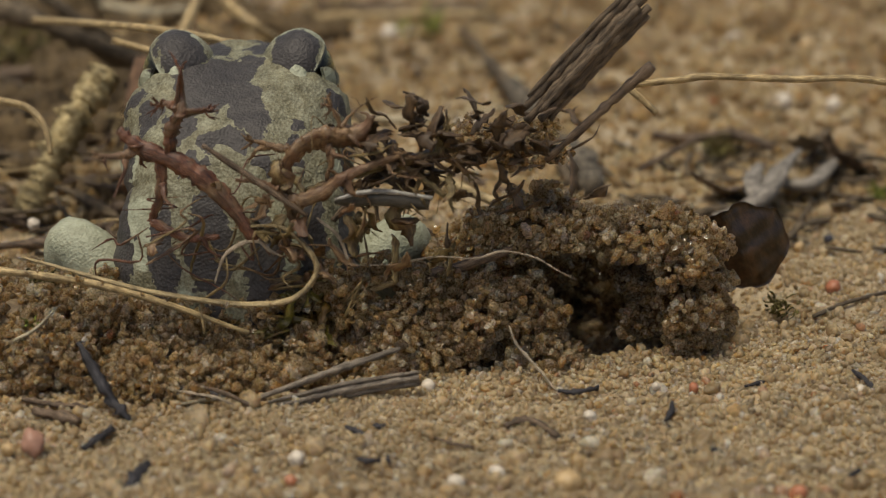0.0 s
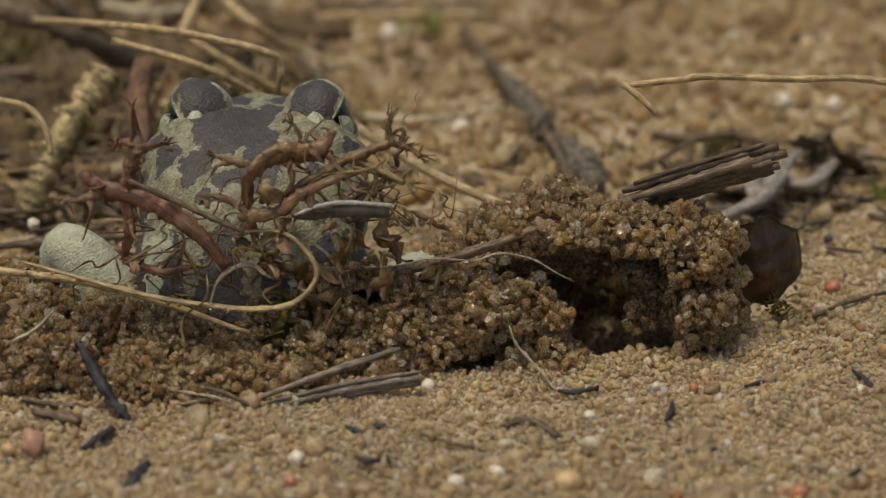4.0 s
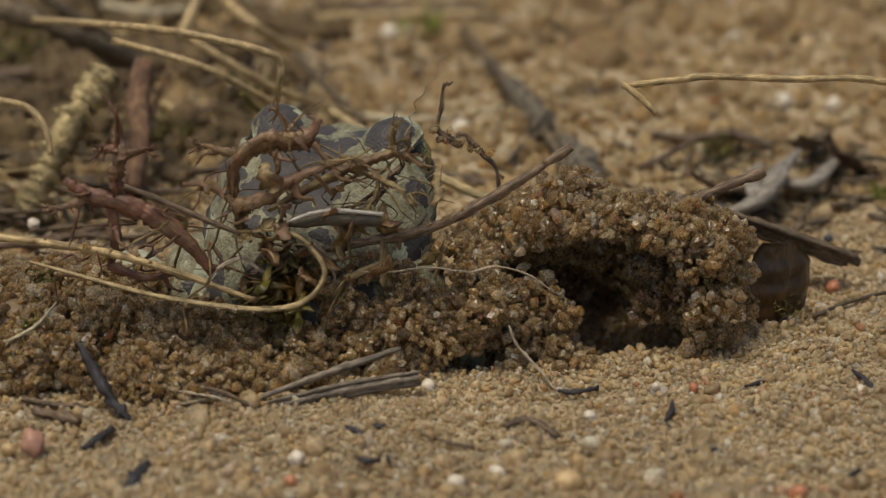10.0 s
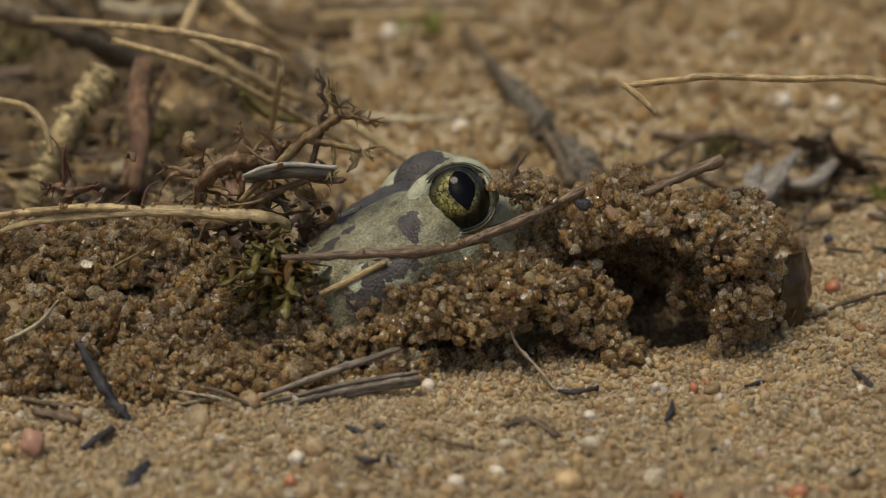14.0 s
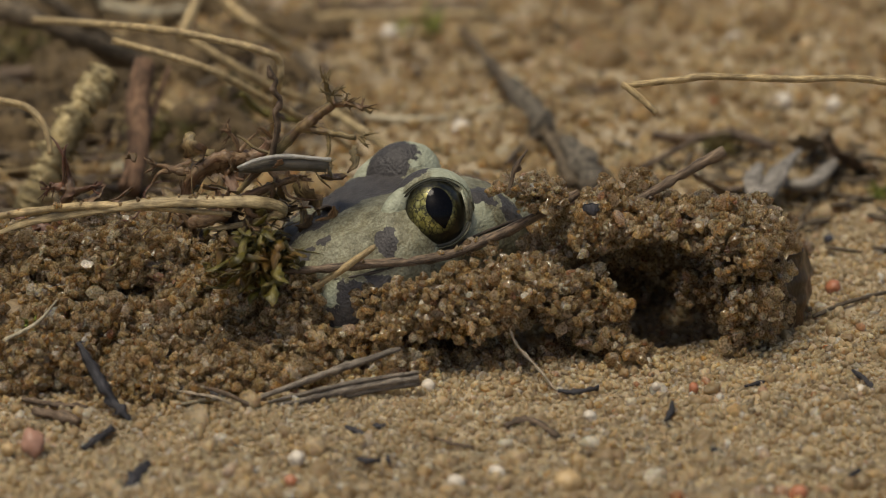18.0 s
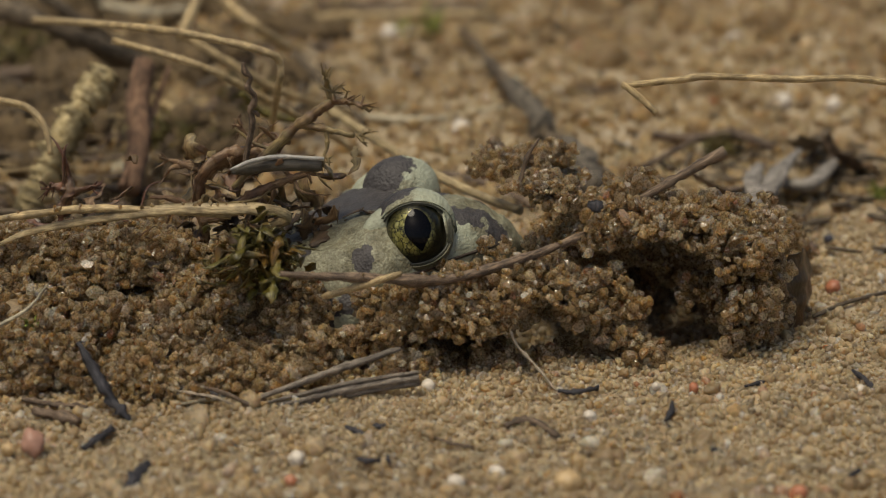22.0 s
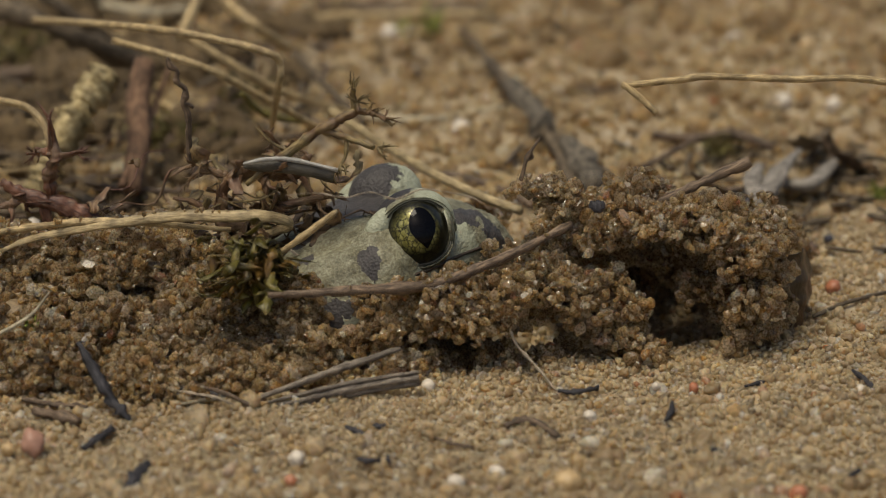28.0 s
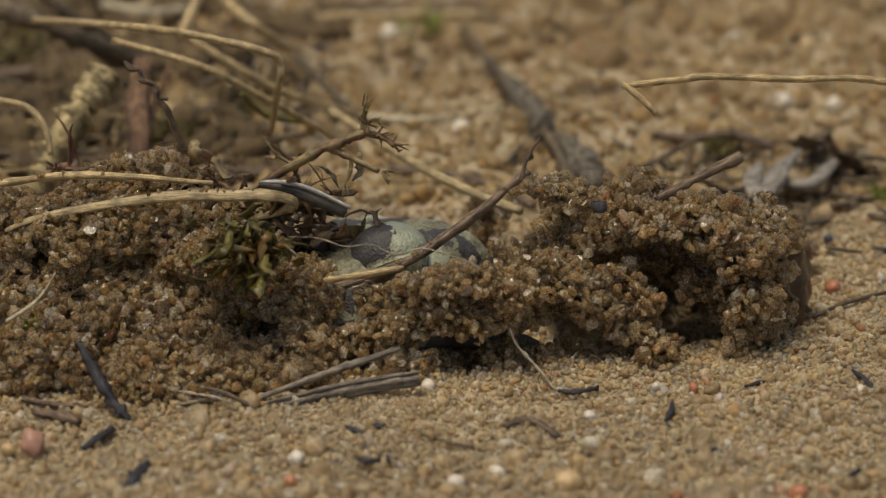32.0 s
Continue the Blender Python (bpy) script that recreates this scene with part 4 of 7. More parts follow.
def tuft(name, centre, n, size, mat, label, seed, spread=(1, 1, 0.6), blade=1.0, rise=0.5):
    """A cushion of moss: many short curved shoots out of one base."""
    g = np.random.default_rng(seed)
    pieces = []
    for _ in range(n):
        base = g.normal(size=3) * size * 0.45 * np.array(spread)
        tip = base + (g.normal(size=3) * (0.6, 0.6, 0.4) + (0, -0.1, rise)) * size * 0.55
        mid = (base + tip) / 2 + g.normal(size=3) * size * 0.12
        pieces.append(tube_arrays([base, mid, tip], (0.13 * size ** 0.5, 0.2 * blade * size ** 0.5, 0.05), 5, 3, 0.2, 0.4 / blade, int(g.integers(1e6))))
    if blade > 1:
        ob = thing(name, centre, label, "moss")
        for piece in pieces:
            part("moss_leaf", joined("moss_leaf", [piece], mat), ob)
        return ob
    ob = new(name, joined(name, pieces, mat))
    ob.matrix_world = at(*centre)
    return tagged(ob, label, "moss")


for c, n, size, mat in (((-3.8, 178.4, 1.0), 60, 5, MOSS_LIVE), ((49.3, 98.3, 1.0), 50, 4, MOSS), ((74.6, 74.0, 1.0), 46, 2.6, MOSS_LIVE), ((-84.8, 156.0, 2.0), 70, 8, MOSS), ((-49.6, 101.2, 2.0), 60, 7, MOSS),
                        ((-58.9, 9.3, 9.0), 40, 2.5, MOSS), ((-37.9, 122.4, 2.0), 50, 6, MOSS), ((50.2, 18.1, 2.0), 46, 2.6, MOSS), ((-58.3, -1.0, 6.5), 36, 1.8, MOSS_LIVE)):
    tuft("moss_tuft", c, n, size, mat, "small green-brown tuft of moss on the sand", n + int(size * 7))


def plate(name, centre, rx, rz, mat, label, category, turn, bend=0.35, thick=0.5, seed=1, ragged=0.08):
    """A curled dead leaf or flake of bark: a bent, ragged oval sheet with thickness."""
    g = np.random.default_rng(seed)
    rings, k = 9, 40
    wob = 1 + ragged * (np.sin(np.arange(k) / k * 2 * np.pi * 3 + g.uniform(0, 6)) + 0.7 * np.sin(np.arange(k) / k * 2 * np.pi * 7 + g.uniform(0, 6)) + 0.4 * g.standard_normal(k))
    v, uv = [], []
    for side in (1, -1):
        for i in range(rings + 1):
            for j in range(k):
                a = 2 * np.pi * j / k
                x, z = i / rings * rx * np.cos(a) * wob[j], i / rings * rz * np.sin(a) * wob[j]
                y = bend * (x * x / rx + 0.5 * z * z / rz) + 0.25 * math.sin(x * 1.1 + seed) + 0.2 * math.sin(z * 1.7) + side * thick / 2 * (1 - 0.7 * (i / rings) ** 4)
                v.append((x, y, z))
                uv.append((0.5 + x / rx * 0.5, z * 0.05))
    m = (rings + 1) * k
    f = []
    for s in (0, 1):
        for i in range(rings):
            for j in range(k):
                q = [i * k + j, i * k + (j + 1) % k, (i + 1) * k + (j + 1) % k, (i + 1) * k + j]
                f.append([s * m + w for w in (q if s else q[::-1])])
    e = rings * k
    f += [[e + j, e + (j + 1) % k, m + e + (j + 1) % k, m + e + j] for j in range(k)]
    ob = new(name, joined(name, [(v, f, uv)], mat))
    ob.matrix_world = at(*centre) @ pose(0, 0, 0, *turn)
    return tagged(ob, label, category)


leaf = thing("dead_leaf", (57.9, 72.5, 3.0), "torn pale grey dead leaf curled up on the sand", "leaf")
for pts, r in (([(44.8, 59.9, 1.5), (49.3, 60.1, 3.0), (53.8, 65.0, 4.0), (57.3, 74.1, 5.0), (62.6, 88.9, 4.0)], (1.6, 2.4, 3.0, 2.6, 0.9)), ([(54.5, 73.1, 4.0), (59.0, 73.7, 3.0), (62.3, 73.1, 3.0), (66.5, 81.1, 3.0), (69.6, 91.2, 2.0)], (1.2, 2.2, 2.4, 1.9, 0.6)),
               ([(52.5, 63.6, 4.0), (52.2, 69.5, 5.0), (54.6, 78.1, 5.0)], (1.6, 1.8, 0.8))):
    stalk("leaf_strip", [np.array(q) - (57.9, 72.5, 3.0) for q in pts], r, LEAF_GREY, parent=leaf, sides=12, rough=0.07, flat=0.5)
plate("dark_leaf", (48.3, 72.4, 2.0), 6, 3.2, TWIG_BROWN, "small brown dead leaf lying on the sand", "leaf", (70, 10, 10), 0.4, 0.5, 5)
plate("dark_leaf", (66.7, 97.1, 2.0), 7, 3, TWIG_GREY, "small grey-brown dead leaf lying on the sand", "leaf", (70, 10, 60), 0.4, 0.5, 8)
plate("dark_leaf", (71.4, 88.0, 2.0), 6, 3.5, TWIG_BROWN, "small brown dead leaf lying on the sand", "leaf", (70, 30, 10), 0.4, 0.5, 9)
bark_flake = plate("bark_flake", (51.0, 19.0, 5.3), 6.2, 7.2, BARK, "curved glossy brown flake of bark beside the burrow", "bark", (0, 12, -20), 0.3, 0.5, 12, ragged=0.05)

def strewn(name, n, box, length, r, mat, label, seed, lift=0.6, fade=0.0):
    """Many short bits of dead stalk and root strewn over a stretch of ground."""
    g = np.random.default_rng(seed)
    x0, x1, y0, y1 = box
    pieces = []
    for _ in range(n):
        x, y = g.uniform(x0, x1), g.uniform(y0, y1)
        if g.random() < fade * (x - x0) / (x1 - x0):
            continue
        z = float(ground_z(np.array([x]), np.array([y]))[0]) + lift * g.uniform(0.3, 1.6)
        a, k = g.uniform(0, np.pi), length * g.uniform(0.4, 1.5)
        d = np.array((np.cos(a), np.sin(a), g.normal() * 0.12)) * k / 2
        c = np.array((x, y, z + abs(d[2])))
        rr = r * g.uniform(0.5, 1.6)
        pieces.append(tube_arrays([c - d, c + g.normal(size=3) * (k * 0.08, k * 0.08, 0.2), c + d], (rr * 0.7, rr, rr * 0.5), 6, 3, 0.2, g.uniform(0.5, 1), int(g.integers(1e6))))
    return tagged(new(name, joined(name, pieces, mat)), label, "litter", kind="stuff")


def leaf_mould():
    """A dark crumbly layer of leaf mould over the sand, thinning out towards the open sand."""
    g = np.random.default_rng(15)
    n = 11000
    x, y = -108 + 110 * g.random(n) ** 1.3, g.uniform(64, 215, n)
    keep = (np.abs(x) < 66 + 0.19 * (y + 45)) & (waves(np.stack([x, y, 0 * x], 1), 30, 31, 2) > 0.95 - 1.4 * np.clip((-22 - x) / 50, 0, 1))
    keep &= x < -20
    x, y = x[keep], y[keep]
    d = (2.0 + 1.6 * np.clip((y - 60) / 60, 0, 1)) * np.exp(0.35 * g.standard_normal(len(x)))
    v, f = grain_arrays(np.stack([x, y, ground_z(x, y) + d * 0.3], 1), d, 1)
    me = quick_mesh("leaf_mould", v, f, [MOULD])
    me.uv_layers.new(name="UVMap")
    return tagged(new("leaf_mould", me), "dark brown crumbly leaf mould over the sand", "soil", kind="stuff")


leaf_mould()
strewn("plant_litter", 260, (-105, -16, 42, 190), 13, 0.75, TWIG_BROWN, "dark brown rotting plant litter strewn over the sand", 5, 1.0, 0.7)
strewn("plant_litter", 150, (-105, -20, 40, 180), 16, 0.6, TWIG_GREY, "grey rotting plant litter strewn over the sand", 6, 1.6, 0.7)
strewn("plant_litter", 60, (-100, -20, 45, 170), 18, 0.5, STRAW, "bits of dry straw strewn over the sand", 7, 2.0, 0.7)
strewn("plant_litter", 70, (30, 78, 44, 105), 8, 0.6, TWIG_GREY, "grey rotting plant litter strewn over the sand", 8, 0.8)
strewn("plant_litter", 60, (-60, 100, -50, 200), 3.5, 0.3, TWIG_BLACK, "tiny dark bits of charred wood among the sand", 9, 0.5)

# near the edge of the pit
stalk("charred_twig", [(-50.2, -13.0, 9.1), (-48.0, -15.0, 5.8), (-45.6, -17.0, 2.4), (-42.6, -19.0, -0.3)], (0.35, 0.75, 0.9, 0.5), TWIG_BLACK, "short charred black twig stuck in the sand", "twig", rough=0.2)
stalk("thin_twig", [(-34.1, -13.0, 2.7), (-29.6, -14.0, 1.6), (-25.0, -15.0, -0.6)], (0.2, 0.36, 0.28), TWIG_BROWN, "thin dark twig lying against the sand bank", "twig", rough=0.1)
stalk("root_thread", [(-37.6, -14.0, 2.5), (-34.2, -14.5, 2.0), (-31.5, -15.0, 1.7), (-28.8, -15.5, 0.8)], (0.1, 0.2, 0.18, 0.1), ROOT, "thin pale rootlet lying on the sand", "root", rough=0.2)
stalk("grey_twig", [(-26.6, -13.0, 0.3), (-16.0, -11.0, 3.7), (-11.3, -10.0, 5.0), (-6.0, -8.0, 6.1)], (0.5, 0.9, 0.8, 0.6), TWIG_PALE, "split grey twig lying against the sand bank", "twig", rough=0.1, flat=0.7)
split = thing("split_twig", (-14.5, -12.0, 1.1), "frayed grey twig split into long fibres", "twig")
for dy, r in ((0, 0.55), (-11, 0.32), (10, 0.40), (4, 0.34)):
    stalk("fibre", [np.array(q) - (-14.5, -12.0, 1.1) for q in ((-26.0, -14.0, -0.8), (-19.9, -13.0, 0.4), (-12.9, -12.0, 1.7), (-3.3, -11.0, 3.0))] + np.array((0, -0.1, -dy * 0.08)), (r * 0.4, r, r * 1.1, r), TWIG_PALE, parent=split, rough=0.12)
for pts, r, mat, lab in (
        ([(-38.1, -11.0, 1.5), (-32.5, -12.0, 1.1), (-25.0, -14.0, -0.6)], 0.42, TWIG_BLACK, "thin black twig on the sand bank"),
        ([(-36.3, -14.0, 0.2), (-31.7, -13.0, 0.6), (-26.9, -14.0, 0.2)], 0.28, STRAW_PALE, "thin pale straw on the sand bank"),
        ([(-58.2, -14.0, 1.0), (-53.7, -15.0, 0.6), (-49.1, -15.0, 0.1)], 0.55, TWIG_BROWN, "short brown twig on the sand bank"),
        ([(-56.2, -17.0, 0.5), (-52.0, -19.2, 0.6), (-49.5, -20.6, 0.4)], 0.9, TWIG_BROWN, "flake of brown bark on the sand"),
        ([(9.3, -3.0, 7.6), (10.5, -4.0, 4.9), (12.9, -5.0, 2.5), (15.9, -9.7, 0.4)], 0.24, ROOT, "thin pale root hanging over the pit edge"),
        ([(16.1, -10.2, 0.6), (18.6, -10.8, 0.7), (21.7, -9.2, 0.6)], 0.42, TWIG_BLACK, "short black twig lying on the sand"),
        ([(8.3, -22.0, 0.5), (11.6, -20.8, 0.8), (15.5, -25.1, 0.4)], 0.65, TWIG_BROWN, "short brown twig half sunk in the sand"),
        ([(-41.1, -44.0, 0.6), (-39.9, -40.0, 0.9), (-38.8, -34.9, 0.6)], 0.9, TWIG_BLACK, "short charred stub lying on the sand"),
        ([(-47.9, -29.7, 0.5), (-46.2, -27.1, 0.8), (-44.7, -23.1, 0.5)], 0.6, TWIG_BLACK, "short charred stub lying on the sand"),
        ([(58.4, -2.6, 0.5), (59.3, -5.6, 0.7), (60.4, -9.3, 0.4)], 0.5, TWIG_BLACK, "short charred stub lying on the sand"),
        ([(42.4, -8.3, 0.5), (44.7, -7.1, 0.5), (45.8, -6.5, 0.4)], 0.32, TWIG_BLACK, "tiny charred stub lying on the sand"),
        ([(33.2, -30.8, 0.5), (35.8, -29.9, 0.6), (37.0, -31.2, 0.4)], 0.4, TWIG_BLACK, "tiny charred stub lying on the sand"),
        ([(-13.2, -22.3, 0.5), (-11.7, -24.3, 0.7), (-10.1, -25.8, 0.4)], 0.45, TWIG_BLACK, "tiny charred stub lying on the sand"),
        ([(-9.5, -21.6, 0.5), (-8.6, -22.8, 0.7), (-7.8, -21.7, 0.4)], 0.45, TWIG_BLACK, "tiny charred stub lying on the sand"),
        ([(-11.4, -32.5, 0.5), (-9.9, -33.7, 0.7), (-8.3, -32.7, 0.4)], 0.4, TWIG_BLACK, "tiny charred stub lying on the sand"),
        ([(-1.1, -25.4, 0.3), (1.2, -27.7, 0.5), (4.2, -28.5, 0.3)], 0.3, TWIG_BROWN, "tiny brown stub lying on the sand"),
        ([(51.5, -39.2, 0.4), (52.7, -38.0, 0.6), (54.3, -35.8, 0.4)], 0.4, TWIG_BLACK, "tiny charred stub lying on the sand")):
    stalk("twig_bit" if mat not in (ROOT, STRAW_PALE) else ("root" if mat is ROOT else "straw"), pts, (r * 0.6, r, r * 0.7), mat, lab, "root" if mat is ROOT else "twig", rough=0.22)


def pebble_material(name, colour):
    return plain_gloss(name, colour, 0.45)


PEB = {"red": pebble_material("red_pebble", (0.40, 0.22, 0.15)), "white": pebble_material("white_pebble", (0.60, 0.53, 0.42)), "yellow": pebble_material("yellow_pebble", (0.50, 0.35, 0.17)),
       "orange": pebble_material("orange_pebble", (0.40, 0.155, 0.075)), "dark": pebble_material("slate_pebble", (0.045, 0.045, 0.06))}


def pebble(x, y, z, r, tone, seed):
    v, f = icosphere(3)
    g = np.random.default_rng(seed)
    v = v * (1 + 0.10 * waves(v * 5, 5, seed, 2))[:, None] * g.uniform(0.78, 1.1, 3) * r
    ob = new("pebble", quick_mesh("pebble", v, f, [PEB[tone]]))
    ob.matrix_world = at(x, y, z + r * 0.25, *g.uniform(0, 360, 3))
    return tagged(ob, f"small rounded {tone} pebble among the sand grains", "pebble", "pebbles in the sand")


for k, (x, y, z, r, tone) in enumerate((
        (-54.4, -29.3, 0.8, 1.9, "red"), (-57.6, -30.0, 0.4, 0.9, "yellow"), (-2.1, -8.7, 0.4, 1.0, "white"), (1.6, -40.5, 0.5, 1.25, "white"), (16.0, -40.7, 0.6, 1.7, "yellow"), (45.2, -43.8, 0.5, 1.2, "orange"),
        (35.2, -8.9, 0.3, 0.75, "orange"), (58.6, -9.3, 0.3, 0.7, "white"), (60.4, 29.9, 0.5, 1.3, "orange"), (62.9, 52.1, 0.5, 0.9, "dark"), (3.5, 109.5, 1.0, 1.9, "white"),
        (65.4, 129.8, 0.7, 1.6, "white"), (60.8, 173.7, 0.7, 1.8, "white"), (74.6, 126.8, 0.7, 1.7, "white"), (57.7, 48.6, 0.4, 0.9, "yellow"), (29.9, -8.5, 0.4, 0.7, "white"), (7.0, -37.2, 0.4, 1.1, "white"),
        (-19.2, -33.1, 0.5, 1.3, "white"), (-11.2, 178.2, 0.7, 2.0, "white"), (75.5, 169.3, 0.7, 2.0, "yellow"), (20.1, -19.1, 0.4, 1.0, "white"), (-19.6, -39.8, 0.4, 0.9, "orange"), (-65.2, 43.8, 6.0, 1.2, "white"), (33.5, 51.5, 6.0, 1.0, "white"))):
    pebble(x, y, z, r, tone, k + 3)


# ---- litter on the toad's back and round its head, which it carries and sheds ----
def spiky(pieces, tip, way, r, g, reach=1.9):
    """Short thorny ends of a lichen branch."""
    for _ in range(6):
        d = np.array(way) + g.normal(size=3) * 0.75
        d /= np.linalg.norm(d)
        m = tip + d * reach * 0.5 + g.normal(size=3) * 0.25
        e = tip + d * reach * g.uniform(0.7, 1.3)
        pieces.append(tube_arrays([tip, m, e], (r, r * 0.8, r * 0.25), 6, 3, 0.15, 1.0, int(g.integers(1e6))))
        k = d + g.normal(size=3) * 0.8
        pieces.append(tube_arrays([m, m + k * reach * 0.25, m + k * reach * 0.42], (r * 0.7, r * 0.5, r * 0.2), 5, 3, 0.15, 1.0, int(g.integers(1e6))))


def branching(name, anchor, limbs, tips, mat, label, category, seed, tip_r=0.24, wide=1.9, shoots=0, knots=0.0):
    """A branching lichen or root: limbs are (points, radii); tips carry little thorns."""
    o = np.array(anchor)
    g = np.random.default_rng(seed)
    ob = thing(name, anchor, label, category)
    for pts, radii in limbs:
        line = smooth_line([np.array(q, float) - o for q in pts], 4)
        girth = np.interp(np.linspace(0, 1, len(line)), np.linspace(0, 1, len(radii)), radii) * (1 + knots * g.uniform(-1, 1, len(line)))
        line[1:-1] += g.normal(size=(len(line) - 2, 3)) * (0.5 * knots, 0.3 * knots, 0.5 * knots)
        part("branch", joined("branch", [tube_arrays(line, tuple(0.6 * girth), 9, 3, 0.09, wide, int(g.integers(1e6)))], mat), ob)
    for pts, radii in limbs:
        line = smooth_line([np.array(q, float) - o for q in pts], 4)
        for _ in range(shoots):
            k = int(g.integers(2, len(line) - 2))
            along = line[k + 1] - line[k - 1]
            side = np.array((-along[2], 0, along[0])) * g.choice((-1, 1)) / max(np.linalg.norm(along), 0.01) + 0.6 * along / max(np.linalg.norm(along), 0.01) + g.normal(size=3) * (0.2, 0.3, 0.2)
            reach, bow = g.uniform(2.4, 4.8), g.normal(size=3) * 0.5
            end = line[k] + side * reach
            r = 0.34 * max(radii) * g.uniform(0.8, 1.2)
            part("shoot", joined("shoot", [tube_arrays([line[k], line[k] + side * reach * 0.16, line[k] + side * reach * 0.45 + bow, end], (r * 3.2, r * 1.8, r, r * 0.6), 8, 5, 0.08, min(wide, 1.5), int(g.integers(1e6))),
                                           *[tube_arrays([end - side * 0.4, end + side * 0.5 + turn * 0.5, end + side * 0.8 + turn], (r * 0.6, r * 0.5, r * 0.2), 6, 4, 0.08, 1.0, int(g.integers(1e6))) for turn in (g.normal(size=3), g.normal(size=3))]], mat), ob)
    for tip, way in tips:
        pieces = []
        spiky(pieces, np.array(tip) - o, way, tip_r, g)
        for piece in pieces:
            part("thorn", joined("thorn", [piece], mat), ob)
    return ob


antler = branching("antler_lichen", (-15.8, 15.0, 35.4), [
    ([(-30.0, 14.0, 22.2), (-24.2, 15.0, 28.2), (-19.6, 15.0, 32.7), (-15.8, 15.0, 35.4)], (0.9, 1.7, 2.0, 1.7)), ([(-15.8, 15.0, 35.4), (-16.4, 15.0, 37.4), (-16.8, 14.0, 39.3)], (1.3, 0.9, 0.55)),
    ([(-15.8, 15.0, 35.4), (-13.4, 14.0, 35.9), (-11.3, 13.0, 35.4)], (1.3, 1.0, 0.7)), ([(-20.4, 15.0, 32.0), (-16.7, 14.0, 31.6), (-12.5, 12.0, 31.4)], (1.5, 1.2, 0.8)),
    ([(-16.7, 14.0, 31.6), (-16.3, 13.0, 29.4), (-17.1, 12.0, 27.4)], (0.8, 0.7, 0.4)), ([(-23.3, 15.0, 28.8), (-25.9, 16.0, 27.9), (-30.0, 17.0, 30.2)], (0.7, 0.6, 0.35))],
    [((-16.7, 14.0, 38.9), (-0.1, -0.2, 1)), ((-15.8, 14.0, 37.1), (0.7, 0, 0.6)), ((-11.7, 13.0, 35.7), (0.9, 0, 0.4)), ((-12.0, 12.0, 31.4), (1, 0, -0.3)), ((-16.9, 12.0, 28.0), (0.3, 0, -1)), ((-14.0, 14.0, 35.9), (0.5, 0, 1))],
    LICHEN_TAN, "tan antler-shaped lichen with dark thorny tips", "lichen", 3, 0.2, 0.75, knots=0.12)
arch = branching("brown_lichen", (-30.2, 3.0, 28.0), [
    ([(-29.6, 2.0, 18.6), (-30.5, 2.0, 23.3), (-30.1, 2.0, 28.4), (-26.9, 3.0, 30.9), (-22.6, 4.0, 31.0), (-18.7, 5.0, 30.6)], (0.6, 0.8, 1.1, 1.75, 1.7, 0.6)), ([(-30.1, 2.0, 30.0), (-32.4, 2.0, 30.4), (-35.3, 2.0, 31.2)], (0.6, 0.45, 0.2)),
    ([(-19.4, 4.0, 30.7), (-17.7, 3.0, 28.9), (-17.0, 2.0, 27.5)], (0.5, 0.35, 0.2)), ([(-25.0, 3.0, 30.9), (-24.3, 2.0, 28.4), (-25.0, 2.0, 25.4)], (0.5, 0.4, 0.2)),
    ([(-30.6, 1.0, 22.4), (-26.6, 1.0, 23.5), (-21.0, 1.0, 27.0), (-14.6, 2.0, 29.2)], (0.9, 0.9, 0.7, 0.4)), ([(-22.6, 4.0, 31.2), (-23.4, 4.0, 34.0), (-24.9, 4.0, 36.0)], (0.4, 0.35, 0.2)), ([(-30.4, 1.0, 22.8), (-33.7, 1.0, 25.3), (-37.7, 1.0, 25.8)], (0.5, 0.4, 0.25))],
    [((-35.2, 2.0, 31.1), (-1, 0, 0.2)), ((-24.3, 4.0, 35.6), (-0.5, 0, 0.8)), ((-14.6, 2.0, 29.2), (1, 0, 0.3))], LICHEN_BROWN, "red-brown curled lichen with antler branches", "lichen", 5, shoots=1, knots=0.14)
red_branch = branching("red_lichen", (-41.3, 3.0, 20.4), [
    ([(-54.9, 5.0, 26.7), (-50.8, 4.0, 24.7), (-44.4, 3.0, 23.0), (-38.8, 2.0, 19.5), (-33.9, 1.0, 14.3)], (0.5, 0.8, 1.1, 1.0, 0.4)), ([(-48.5, 4.0, 23.5), (-47.9, 3.0, 18.7), (-48.9, 3.0, 14.4)], (0.7, 0.6, 0.4)),
    ([(-48.9, 3.0, 14.6), (-43.9, 2.0, 13.1), (-39.0, 2.0, 13.9)], (0.5, 0.5, 0.25)), ([(-47.2, 4.0, 24.1), (-47.5, 4.0, 27.7), (-46.2, 4.0, 30.6), (-42.9, 4.0, 31.5)], (0.8, 1.0, 0.8, 0.3)),
    ([(-46.2, 4.0, 30.6), (-48.1, 4.0, 31.7), (-49.6, 4.0, 31.2)], (0.6, 0.4, 0.2)), ([(-50.8, 4.0, 24.7), (-54.1, 4.0, 23.3), (-56.5, 4.0, 22.8)], (0.5, 0.4, 0.2))],
    [((-43.3, 4.0, 31.5), (1, 0, 0.3)), ((-49.3, 4.0, 31.4), (-0.6, 0, 0.6)), ((-56.2, 4.0, 22.9), (-1, 0, 0))], LICHEN_RED, "dark red branching lichen lying on the toad's back", "lichen", 7, wide=2.3, shoots=1, knots=0.16)
